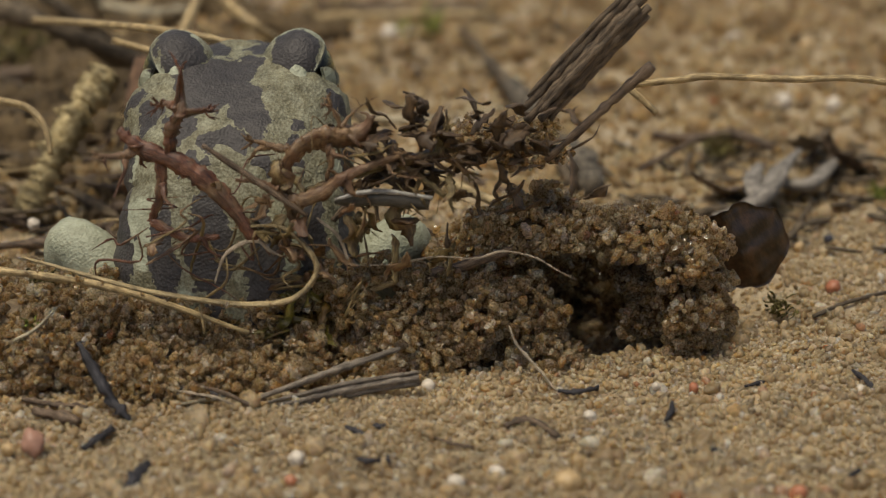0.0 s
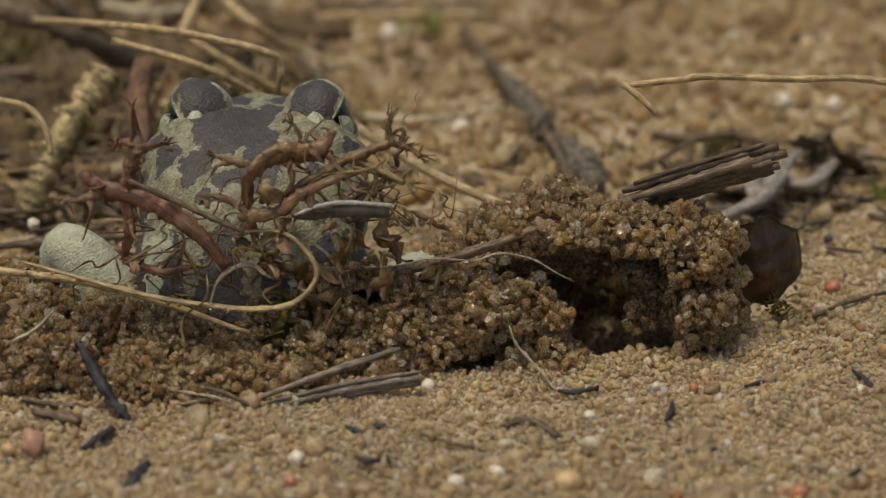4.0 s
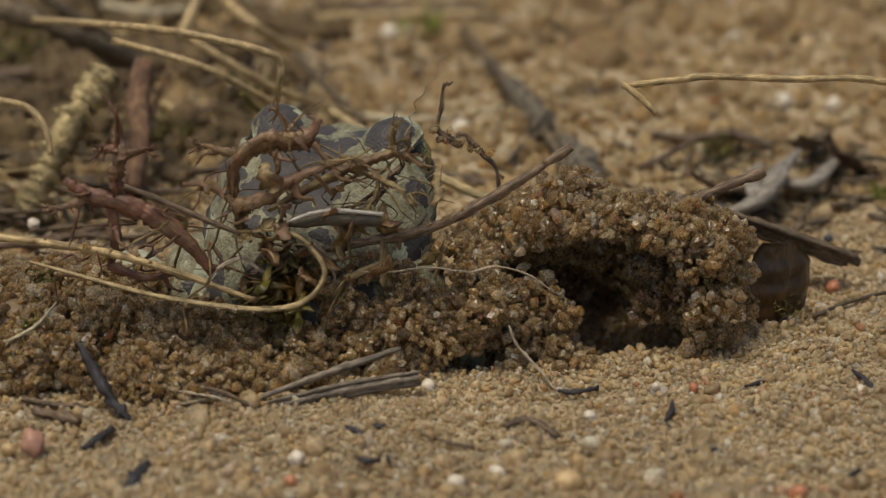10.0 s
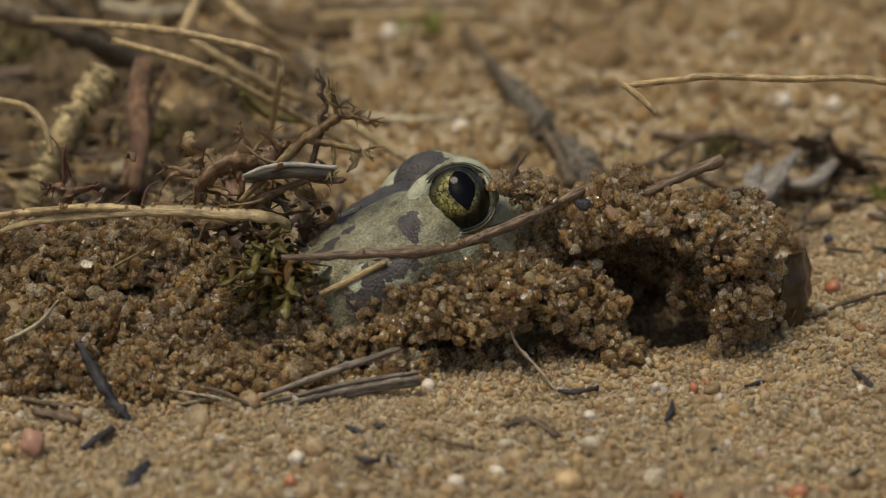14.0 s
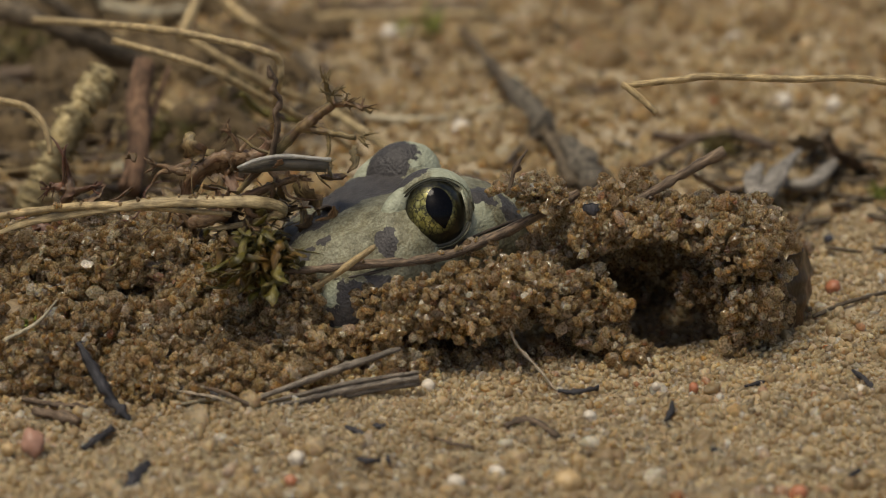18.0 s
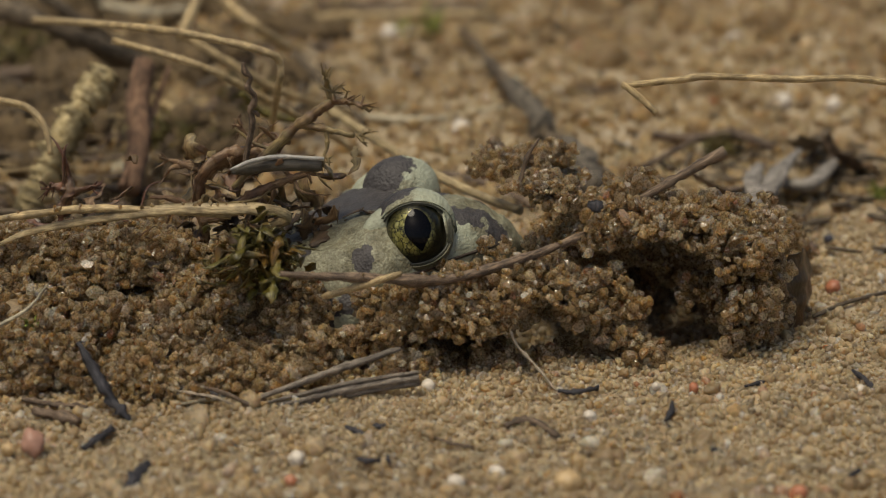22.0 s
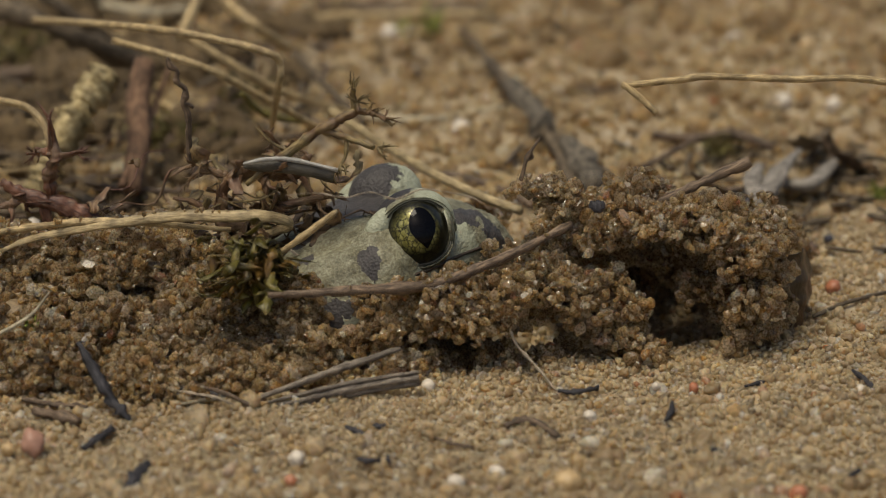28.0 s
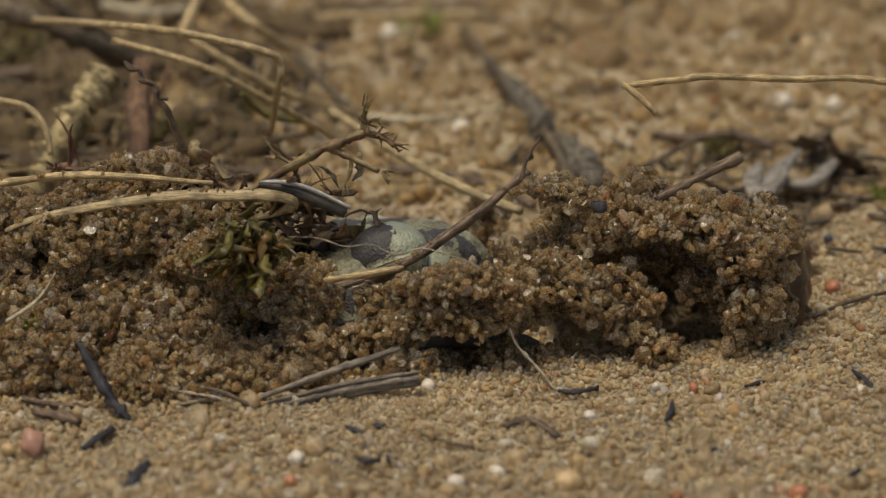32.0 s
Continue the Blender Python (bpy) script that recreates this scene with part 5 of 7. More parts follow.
dark_twig = stalk("thin_twig", [(-47.1, 1.0, 26.8), (-40.9, 1.0, 24.1), (-35.3, 0.0, 21.9), (-31.0, 0.0, 20.0)], (0.35, 0.45, 0.4, 0.3), TWIG_BROWN, "thin dark twig lying on the toad's back", "twig", origin=(-40.9, 1.0, 24.1))
husk = stalk("seed_husk", [(-31.3, 13.0, 26.7), (-28.2, 13.0, 27.3), (-24.0, 12.0, 28.0), (-18.1, 12.0, 27.6)], (0.5, 1.1, 1.2, 1.2, 1.0), HUSK, "pale grey boat-shaped seed husk", "husk", sides=12, rough=0.04, flat=0.95, origin=(-24.8, 12.0, 27.6))
stalk("rim", [np.array(q) - (-24.8, 12.0, 27.6) for q in ((-31.3, 11.5, 27.4), (-28.0, 11.3, 28.7), (-23.9, 11.0, 29.3), (-17.7, 11.0, 28.8))], (0.2, 0.34, 0.34, 0.28), HUSK_RIM, "pale rim", parent=husk, rough=0.06)
curl = stalk("curled_straw", [(-59.7, 1.0, 14.8), (-54.3, -1.0, 14.0), (-42.6, -3.0, 11.4), (-33.8, -4.0, 10.1), (-26.6, -4.0, 9.4), (-20.6, -4.0, 10.4), (-17.4, -3.0, 14.3), (-19.8, -2.0, 18.4), (-23.4, -1.0, 20.1), (-29.4, 0.0, 19.4)],
             (0.3, 0.6, 0.75, 0.85, 0.9, 0.9, 0.85, 0.7, 0.55, 0.3), STRAW_TAN, "flat tan straw curled over at one end", "straw", rough=0.05, flat=0.5, origin=(-28.3, -3.0, 9.0))
long_straw = stalk("long_straw", [(-68.1, 4.0, 17.9), (-58.1, 2.0, 17.4), (-48.3, 0.0, 16.6), (-38.7, -1.0, 14.2), (-26.3, -2.0, 9.9)], (0.55, 0.6, 0.6, 0.55, 0.35), STRAW, "long dry yellow straw lying over the sand heap", "straw", origin=(-44.5, 1.0, 15.2))
cross_stick = stalk("brown_stick", [(-24.5, 3.0, 15.1), (-14.8, 2.0, 17.4), (-1.9, 2.0, 20.3), (7.7, 3.0, 25.1), (18.2, 5.0, 31.4)], (0.4, 0.7, 0.85, 0.8, 0.65), TWIG_FIBRE, "long dark brown twig lying across the toad's face", "twig", rough=0.12, origin=(-1.9, 2.0, 20.3))


def sand_on(ob, line, anchor, off, count, seed):
    """Single grains of sand clinging to a straw or stick."""
    g = np.random.default_rng(seed)
    run = smooth_line(line, 8) - np.array(anchor)
    for i in range(count):
        x, y, z = run[int(g.integers(2, len(run) - 2))] + np.array(off) + g.normal(size=3) * (0.4, 0.12, 0.12)
        d = float(g.uniform(0.6, 1.15))
        part("grain", DAMP_GRAINS[i % len(DAMP_GRAINS)], ob).matrix_local = at(x, y, z, *g.uniform(0, 360, 3)) @ Matrix.Diagonal((d, d, d, 1))


sand_on(curl, [(-59.7, 1.0, 14.8), (-54.3, -1.0, 14.0), (-42.6, -3.0, 11.4), (-33.8, -4.0, 10.1), (-26.6, -4.0, 9.4), (-20.6, -4.0, 10.4)], (-28.3, -3.0, 9.0), (0, -0.6, -0.1), 12, 5)
sand_on(long_straw, [(-68.1, 4.0, 17.9), (-58.1, 2.0, 17.4), (-48.3, 0.0, 16.6), (-38.7, -1.0, 14.2), (-26.3, -2.0, 9.9)], (-44.5, 1.0, 15.2), (0, -0.35, 0.5), 8, 6)
sand_on(cross_stick, [(-24.5, 3.0, 15.1), (-14.8, 2.0, 17.4), (-1.9, 2.0, 20.3), (7.7, 3.0, 25.1), (18.2, 5.0, 31.4)], (-1.9, 2.0, 20.3), (0, -0.3, 0.7), 6, 7)
short_straw = stalk("short_straw", [(-19.3, 2.0, 11.8), (-14.4, 2.0, 15.2), (-9.8, 2.0, 18.6)], (0.45, 0.55, 0.4), STRAW, "short broken straw beside the toad's jaw", "straw", origin=(-14.4, 2.0, 15.2))
sprout = branching("dark_sprout", (10.3, 10.0, 25.3), [([(9.6, 10.0, 23.6), (10.1, 10.0, 25.5), (10.4, 10.0, 26.9), (11.2, 10.0, 28.3), (12.3, 10.0, 30.0)], (0.4, 0.35, 0.45, 0.3, 0.15)), ([(10.6, 10.0, 26.7), (11.2, 10.0, 27.2), (10.9, 10.0, 27.9)], (0.3, 0.25, 0.15))],
                   [], TWIG_BROWN, "thin dark withered sprout", "sprout", 9)
root_up = branching("thin_root", (-31.0, 14.0, 29.6), [([(-26.2, 14.0, 42.0), (-26.0, 14.0, 40.7), (-25.2, 14.0, 39.8), (-25.6, 14.0, 38.3), (-24.7, 14.0, 37.1), (-24.9, 14.0, 35.8), (-25.4, 14.0, 34.9), (-25.1, 14.0, 32.8), (-25.8, 14.0, 29.6), (-26.4, 14.0, 26.3)], (0.4, 0.9, 0.5, 0.85, 0.55, 0.95, 0.7, 0.85, 0.8, 0.7)), ([(-25.4, 14.0, 34.9), (-24.5, 14.0, 34.4), (-24.1, 14.0, 33.9)], (0.5, 0.6, 0.3))], [], TWIG_BROWN, "thin knobbly brown rootlet standing up from the litter", "root", 11, wide=1.0)
curly_root = branching("curly_root", (8.3, 22.0, 20.1), [([(8.6, 22.0, 18.6), (8.3, 22.0, 20.4), (8.1, 22.0, 22.2), (7.4, 22.0, 23.7), (6.0, 22.0, 24.9), (5.4, 22.0, 26.0), (4.4, 22.0, 26.7), (3.5, 22.0, 27.9), (2.5, 22.0, 28.1), (1.8, 22.0, 27.0), (0.7, 22.0, 27.6), (-0.5, 22.0, 28.4), (-0.8, 22.0, 29.7), (-0.2, 22.0, 32.3), (0.0, 22.0, 34.9), (0.4, 22.0, 36.0)], (0.45, 0.55, 0.45, 0.6, 0.8, 0.5, 0.9, 0.45, 0.6, 1.0, 1.1, 0.8, 0.5, 0.6, 0.4, 0.5)), ([(0.4, 22.0, 36.0), (0.9, 22.0, 35.8), (1.5, 22.0, 36.2)], (0.6, 0.45, 0.25)),
                                                      ([(-0.7, 22.0, 29.8), (-1.3, 22.0, 29.2), (-2.0, 22.0, 28.8)], (0.6, 0.7, 0.4))], [], TWIG_FIBRE, "curly brown rootlet with grains of sand stuck to it", "root", 17, wide=1.0)
for i, (x, z, d) in enumerate([(-1.2, 29.0, 1.5), (0.6, 27.2, 1.7), (1.9, 26.9, 1.5), (-0.3, 27.4, 1.3), (1.0, 28.9, 1.2), (2.6, 27.2, 1.1), (5.2, 25.7, 1.4), (6.9, 25.3, 1.5), (4.2, 26.1, 1.2), (8.8, 21.6, 1.0)]):
    part("grain", DAMP_GRAINS[i % 10], curly_root).matrix_local = at(x - 8.3, -0.4, z - 20.1, 40 * i, 25 * i, 70 * i) @ Matrix.Diagonal((d * 1.25, d * 1.25, d * 1.25, 1))
hair = branching("root_hair", (-4.1, 20.0, 32.4), [([(-5.6, 20.0, 28.4), (-5.3, 20.0, 29.2), (-4.6, 20.0, 30.4), (-4.9, 20.0, 31.4), (-4.0, 20.0, 32.6), (-4.2, 20.0, 33.7), (-2.8, 20.0, 35.0), (-2.4, 20.0, 36.4), (-1.2, 20.0, 37.2), (-0.6, 20.0, 38.3), (-0.8, 20.0, 39.6), (0.9, 20.0, 41.3)], (0.22, 0.16, 0.2, 0.14, 0.18, 0.13, 0.13, 0.12))],
                 [], ROOT, "hair-thin pale rootlet standing in the litter", "root", 19, wide=1.0)
thread = stalk("root_thread", [(-12.3, -1.0, 15.9), (-6.7, -1.0, 16.1), (-1.1, -1.0, 17.2), (4.5, -2.0, 17.3), (8.4, -2.0, 18.4), (12.8, -2.0, 17.5), (16.0, -2.0, 15.6), (18.8, -2.0, 14.1)], (0.07, 0.11, 0.12, 0.12, 0.07), ROOT, "fine white root thread over the sand", "root", origin=(3.7, -2.0, 17.1), rough=0.25)
face_thread = stalk("root_thread", [(-21.9, -3.0, 27.0), (-17.6, -3.0, 27.4), (-13.7, -3.0, 26.7), (-10.1, -3.0, 27.5), (-6.6, -3.0, 26.5), (-3.1, -3.0, 27.9), (0.5, -3.0, 27.5), (4.0, -3.0, 26.7), (6.1, -3.0, 25.4)], (0.05, 0.09, 0.08, 0.1, 0.08, 0.06), ROOT, "fine pale root thread lying over the toad's head", "root", origin=(-8.2, -3.0, 27.0), rough=0.25)
forked_root = branching("forked_root", (-24.2, -1.0, 19.3), [([(-32.3, -1.0, 13.3), (-30.6, -1.0, 17.6), (-26.6, -1.0, 19.7), (-24.2, -1.0, 18.0), (-22.6, -1.0, 17.2)], (0.15, 0.3, 0.35, 0.25, 0.1)), ([(-17.8, 0.0, 22.7), (-14.7, 0.0, 19.8), (-13.2, -1.0, 15.9)], (0.12, 0.25, 0.15))],
                        [], ROOT, "pale forked rootlets in the litter", "root", 13)


def tangle(name, anchor, n, spread, r, mat, label, seed):
    """A loose tangle of rootlets and dead stalks."""
    g = np.random.default_rng(seed)
    ob = thing(name, anchor, label, "roots")
    for _ in range(n):
        c = g.normal(size=3) * np.array(spread) * 0.5
        d = g.normal(size=3) * np.array((1, 0.35, 0.5))
        d *= g.uniform(2.5, 7) / np.linalg.norm(d)
        e = g.normal(size=3) * 1.9
        rr = r * g.uniform(0.5, 1.5)
        part("rootlet", joined("rootlet", [tube_arrays([c - d, c - d * 0.3 + e, c + d * 0.4 - e * 0.6, c + d], (rr * 0.5, rr, rr * 0.9, rr * 0.3), 6, 4, 0.18, 1.0, int(g.integers(1e6)))], mat), ob)
    return ob


root_tangle = tangle("root_tangle", (-25.2, 2.0, 16.5), 20, (17, 4, 7), 0.2, LICHEN_TAN, "dark brown tangle of rootlets on the toad's back", 21)
red_tangle = tangle("root_tangle", (-39.0, 3.0, 17.0), 10, (14, 4, 6), 0.18, LICHEN_RED, "red-brown tangle of rootlets on the toad's back", 22)
grey_tangle = tangle("root_tangle", (-11.6, 3.0, 18.7), 16, (10, 4, 6), 0.17, LICHEN_TAN, "grey tangle of rootlets on the toad's back", 23)


def leaf_bits(name, anchor, n, spread, mat, label, seed):
    """Small curled scraps of dead leaf."""
    g = np.random.default_rng(seed)
    ob = thing(name, anchor, label, "leaf litter")
    for k in range(n):
        c = g.normal(size=3) * np.array(spread) * 0.5
        d = g.normal(size=3)
        d *= g.uniform(1.4, 3.6) / np.linalg.norm(d)
        w = g.uniform(0.6, 1.5)
        part("leaf_scrap", joined("leaf_scrap", [tube_arrays([c - d, c - d * 0.3 + g.normal(size=3) * 0.5, c + d * 0.4 + g.normal(size=3) * 0.5, c + d], (w * 0.4, w, w * 0.9, w * 0.3), 9, 4, 0.22, 0.22, int(g.integers(1e6)))], mat), ob)
    return ob


scraps_brown = leaf_bits("leaf_scraps", (-25.0, 0.0, 19.8), 24, (22, 4, 10), LICHEN_BROWN, "brown scraps of dead leaf on the toad's back", 31)
scraps_grey = leaf_bits("leaf_scraps", (-17.9, 0.0, 19.8), 18, (20, 4, 8), LICHEN_TAN, "grey-brown scraps of dead leaf on the toad's back", 32)
leaf_mat = leaf_bits("leaf_scraps", (-7.4, 1.0, 30.3), 95, (16, 5, 6.5), MOULD_LEAF, "brown mat of rotting leaf scraps shed by the toad", 33)
crumbs = sand_heap("sand_crumbs", (-14.8, 1.0, 15.2), [(-18.1, 3.0, 11.8, 4, 3, 2.2), (-11.6, 3.0, 13.6, 4, 3, 2.4), (-6.8, 3.0, 11.8, 4, 3, 2.4), (-24.6, 2.0, 9.6, 4, 3, 2), (-14.9, 1.0, 8.4, 4, 3.2, 2.8), (-10.6, 1.0, 8.0, 4, 3.2, 2.8), (-7.2, 2.0, 9.4, 4, 3.2, 3)], "crumbs of damp sand sticking to the litter", seed=91, lumps=1.6)
foot_crumbs = sand_heap("sand_crumbs", (-1.1, -5.0, 9.8), [(-3.9, -4.0, 9.2, 4, 3.5, 2.6), (-0.7, -5.0, 10.1, 4.5, 3.5, 3), (2.5, -4.0, 9.4, 4, 3.5, 3)], "crumbs of damp sand pushed up by the toad's forefoot", seed=95, lumps=1.6)
moss_clump = tuft("moss_clump", (-23.8, 3.0, 13.6), 150, 6.0, MOSS_CLUMP, "olive green and rust-brown clump of moss", 77, (1, 0.6, 0.9), 1.9, -0.45)
chip = plate("charred_chip", (20.7, 6.0, 22.4), 1.15, 0.85, TWIG_BLACK, "small black charred chip lying on the heap", "charcoal", (20, 15, 10), 0.2, 0.9, 4)
thick_twig = thing("thick_twig", (20.4, 9.0, 43.7), "thick grey-brown twig split into strands, thrown aside by the digging", "twig")
for dx, dy, dz, r, cut in ((0, 0, 0, 1.15, 1.0), (0.8, -0.4, -0.7, 1.0, 0.88), (-0.8, 0.3, 0.7, 0.95, 0.93), (0.2, -0.8, -0.2, 0.8, 0.8), (1.3, -0.3, -1.2, 0.7, 0.8), (-1.3, 0.2, 1.2, 0.6, 0.78)):
    stalk("strand", [(np.array(q) - (20.4, 9.0, 43.7)) * cut + 1.25 * np.array((dx, dy, dz)) for q in ((11.8, 9.0, 34.1), (17.3, 9.0, 40.4), (22.8, 9.0, 46.6), (28.9, 9.0, 53.1))], (r * 0.5, r * 0.8, r * 0.78, r * 0.6), TWIG_SPLIT, parent=thick_twig, rough=0.14)
front_straw = stalk("thin_straw", [(-63.0, -6.0, 5.5), (-60.1, -5.0, 6.3), (-57.6, -4.0, 7.4), (-54.9, -3.0, 9.9)], (0.28, 0.3, 0.28, 0.15), STRAW_PALE, "thin pale straw sticking out of the sand bank", "straw", origin=(-58.4, -5.0, 7.4))
thin_stick = stalk("thin_stick", [(14.7, 9.0, 28.2), (22.2, 9.0, 35.3), (26.1, 9.0, 39.1), (29.6, 9.0, 42.4)], (0.5, 0.7, 0.75, 0.9), TWIG_FIBRE, "thin brown stick thrown aside by the digging", "stick", rough=0.1, origin=(22.2, 9.0, 35.3))
flung = sand_heap("sand_clod", (8.4, 40.0, 23.6), [(5.8, 40.0, 24.3, 5, 4, 3.2), (10.2, 40.0, 25.5, 5, 4, 3.2), (12.8, 40.0, 22.7, 4, 4, 3)], "clod of damp sand flung up by the toad's hind foot", seed=81)


# ---- what moves ----
def motions():
    walk(toad, [
        (0, at(-30.5, 20.6, 19.3, 0, -14, 92)), (0.6, at(-32.5, 21.2, 19.8, -2, -16, 92)), (1, at(-28.0, 19.3, 18.8, 0, -10, 92)), (1.6, at(-26.9, 18.7, 14.5, 0, -8, 92)), (2, at(-27.7, 18.7, 14.7, 0, -8, 92)),
        (3, at(-26.3, 18.7, 13.9, 0, -8, 92)), (3.5, at(-29.4, 18.7, 14.0, 0, -8, 92)), (5.5, at(-22.0, 16.8, 8.2, 4, -8, 78)), (6.5, at(-21.7, 16.8, 8.8, 4, -8, 78)), (7, at(-23.3, 17.7, 11.0, 4, -10, 80)),
        (7.5, at(-21.0, 16.7, 10.5, 3, -8, 78)), (8, at(-19.3, 16.4, 11.0, 2, -8, 76)), (8.5, at(-19.7, 16.4, 9.4, 2, -8, 76)), (10.5, at(-19.9, 16.4, 8.9, 2, -8, 76)), (11, at(-18.9, 16.5, 10.9, 3, -8, 76)),
        (11.5, at(-19.8, 16.5, 9.4, 3, -8, 76)), (12, at(-19.6, 16.3, 9.6, 5, -8, 72)), (12.2, at(-19.5, 15.8, 9.7, 5, -8, 69)), (12.4, at(-21.0, 14.8, 9.3, 5, -8, 62)), (12.55, at(-22.2, 15.4, 8.5, 4, -8, 50)), (12.7, at(-20.0, 19.4, 6.5, 2, -8, 27)), (12.85, at(-17.9, 18.1, 6.0, -2, -9, 19)), (13, at(-16.3, 17.4, 5.3, -5, -10, 16)), (13.2, at(-14.8, 17.3, 5.1, -7, -10, 15)), (13.5, at(-12.3, 15.5, 3.9, -15, -11, 15)),
        (14, at(-12.1, 15.5, 3.9, -15, -11, 15)), (14.5, at(-15.9, 17.1, 3.1, -8, -11, 15)), (18, at(-16.5, 17.8, 3.4, -5, -11, 15)), (18.5, at(-16.0, 17.8, 2.8, -5, -11, 15)), (19, at(-16.4, 17.8, 4.5, -5, -11, 15)),
        (19.5, at(-18.6, 18.4, 2.6, -1, -8, 15)), (20, at(-18.6, 18.4, 2.4, -1, -8, 15)), (21, at(-18.5, 18.4, 2.4, -1, -8, 15)), (21.5, at(-18.5, 18.9, 2.4, -1, -8, 13)), (22, at(-18.8, 20.0, 0.9, -3, -10, 8)),
        (22.5, at(-18.6, 19.7, 1.2, -3, -10, 9)), (23, at(-18.5, 16.6, 1.4, -10, -6, 14)), (23.5, at(-18.1, 16.4, -0.5, -11, -10, 15)), (25.5, at(-18.1, 16.4, -0.1, -11, -10, 15)), (27.5, at(-20.5, 17.0, 0.9, -7, -10, 16)),
        (28, at(-19.3, 17.2, 0.4, -6, -10, 16)), (28.5, at(-17.9, 16.8, 0.8, -8, -11, 16)), (29, at(-17.6, 16.9, 1.9, -8, -12, 16)), (29.5, at(-19.5, 16.9, -0.7, -8, -12, 16)), (30, at(-18.2, 16.9, -0.9, -8, -12, 16)),
        (30.5, at(-18.2, 16.9, -0.9, -8, -12, 16)), (31, at(-17.9, 16.9, -1.1, -8, -12, 16)), (31.5, at(-18.1, 16.9, -1.1, -8, -12, 16)), (32, at(-21.6, 18.2, -5.2, -5, -16, 16))])
    bend = [(0, -52, 0, 0), (3.5, -55, 0, 0), (5.5, -56, 0, 0), (12.05, -58, 0, 0), (12.3, -78, 0, 4), (12.6, -82, -10, 7), (13.0, -78, -25, 7), (32, -78, -25, 7)]
    walk(toad_torso_part, [(t, at(NECK[0], NECK[1] + s, NECK[2] - 0.4 * s, 0, p, y)) for t, p, y, s in bend])
    for s, leg in toad_forelegs.items():
        rest = [(0, (0, -8, -12)), (3.5, (0, -8, -12)), (5.5, (-2, -14.5, -2)), (12.2, (-2, -14.5, -2)), (12.7, (10, -10.5, -12)), (14.5, (10, -10.5, -14)), (28.8, (10, -10.5, -14)), (29.4, (14.5, -17.5, 2.8)), (31.5, (14.5, -17.5, 2.8)), (32, (18, -17.5, 3.4))]
        walk(leg, [(t, at(x, -s * y if s > 0 else y, z, 0, 0, 0)) for t, (x, y, z) in rest])
    for s, leg in toad_hind_legs.items():
        walk(leg, [(t, at(k, s * 0.5 * k, k) if s > 0 else at(0.3 * k, -0.15 * k, 0.2 * k)) for t, k in ((0, 0), (1, 1.6), (1.6, 3.6), (2, 4.2), (3.5, 4.6), (5.5, 3.0), (12.2, 2.5), (12.6, 0), (32, 0))])
    # blinking: how far the lids are shut, 0 to 1
    shut = [(0, 0.6), (12.35, 0.6), (12.7, 0.95), (12.9, 0.9), (13.0, 0.6), (13.2, 0.05), (13.4, 0.0), (19.1, 0.0), (19.5, 0.7), (20.0, 0.82), (20.5, 0.5), (21.0, 0.35), (21.5, 0.7), (22.0, 0.15),
            (22.5, 0.1), (22.8, 0.8), (23.1, 0.8), (23.5, 0.0), (29.0, 0.05), (29.5, 0.75), (30.0, 0.6), (31.5, 0.55), (32.0, 1.2)]
    drawn_in = [(0, 0), (22.6, 0), (22.9, 2.4), (23.2, 2.4), (23.5, 0.8), (27.5, 0.5), (29.1, 0), (29.5, 3.2), (31.5, 3.2), (32, 3.6)]
    for s, (eye, upper, lower, swelling, turn) in eye_parts.items():
        c = Vector(EYE_AT[s])
        base = turn.to_matrix().to_4x4()
        rows = [[], [], [], []]
        for t, k in shut:
            sunk = Matrix.Translation((c + k * Vector((0, -s * 1.5, -1.3))) * MM) @ base
            if s > 0:
                sunk = Matrix.Translation((0, 0, -MM * float(np.interp(t, *zip(*drawn_in))))) @ sunk
            ahead = -s * 42 if t < 12.5 else 0
            rows[0].append((t, sunk @ pose(0, 0, 0, 0, 0, ahead)))
            rows[3].append((t, sunk))
            rows[1].append((t, sunk @ pose(0, 0, 0, -s * 46 * k)))
            rows[2].append((t, sunk @ pose(0, 0, 0, s * 64 * k)))
        walk(eye, rows[0]), walk(upper, rows[1]), walk(lower, rows[2]), walk(swelling, rows[3])

    walk(heap_crest, [(0, at(12.4, 13.0, 17.8)), (0.5, at(13.4, 13.0, 18.3)), (1, at(14.4, 13.0, 18.6)), (3.5, at(14.3, 13.0, 18.6)), (5.5, at(15.3, 13.0, 19.4)), (7.5, at(15.5, 13.0, 19.6)), (8, at(16.7, 13.0, 20.1)), (11.5, at(16.6, 13.0, 20.0)), (12, at(17.9, 13.0, 20.5)),
                      (12.5, at(18.2, 13.0, 20.4)), (13, at(20.0, 13.0, 18.8)), (13.5, at(22.5, 13.0, 19.7)), (14, at(24.5, 13.0, 20.4)), (14.5, at(25.6, 13.0, 19.7)), (21, at(25.7, 13.0, 19.7)), (21.5, at(26.4, 13.0, 19.8)), (32, at(26.4, 13.0, 19.8))])
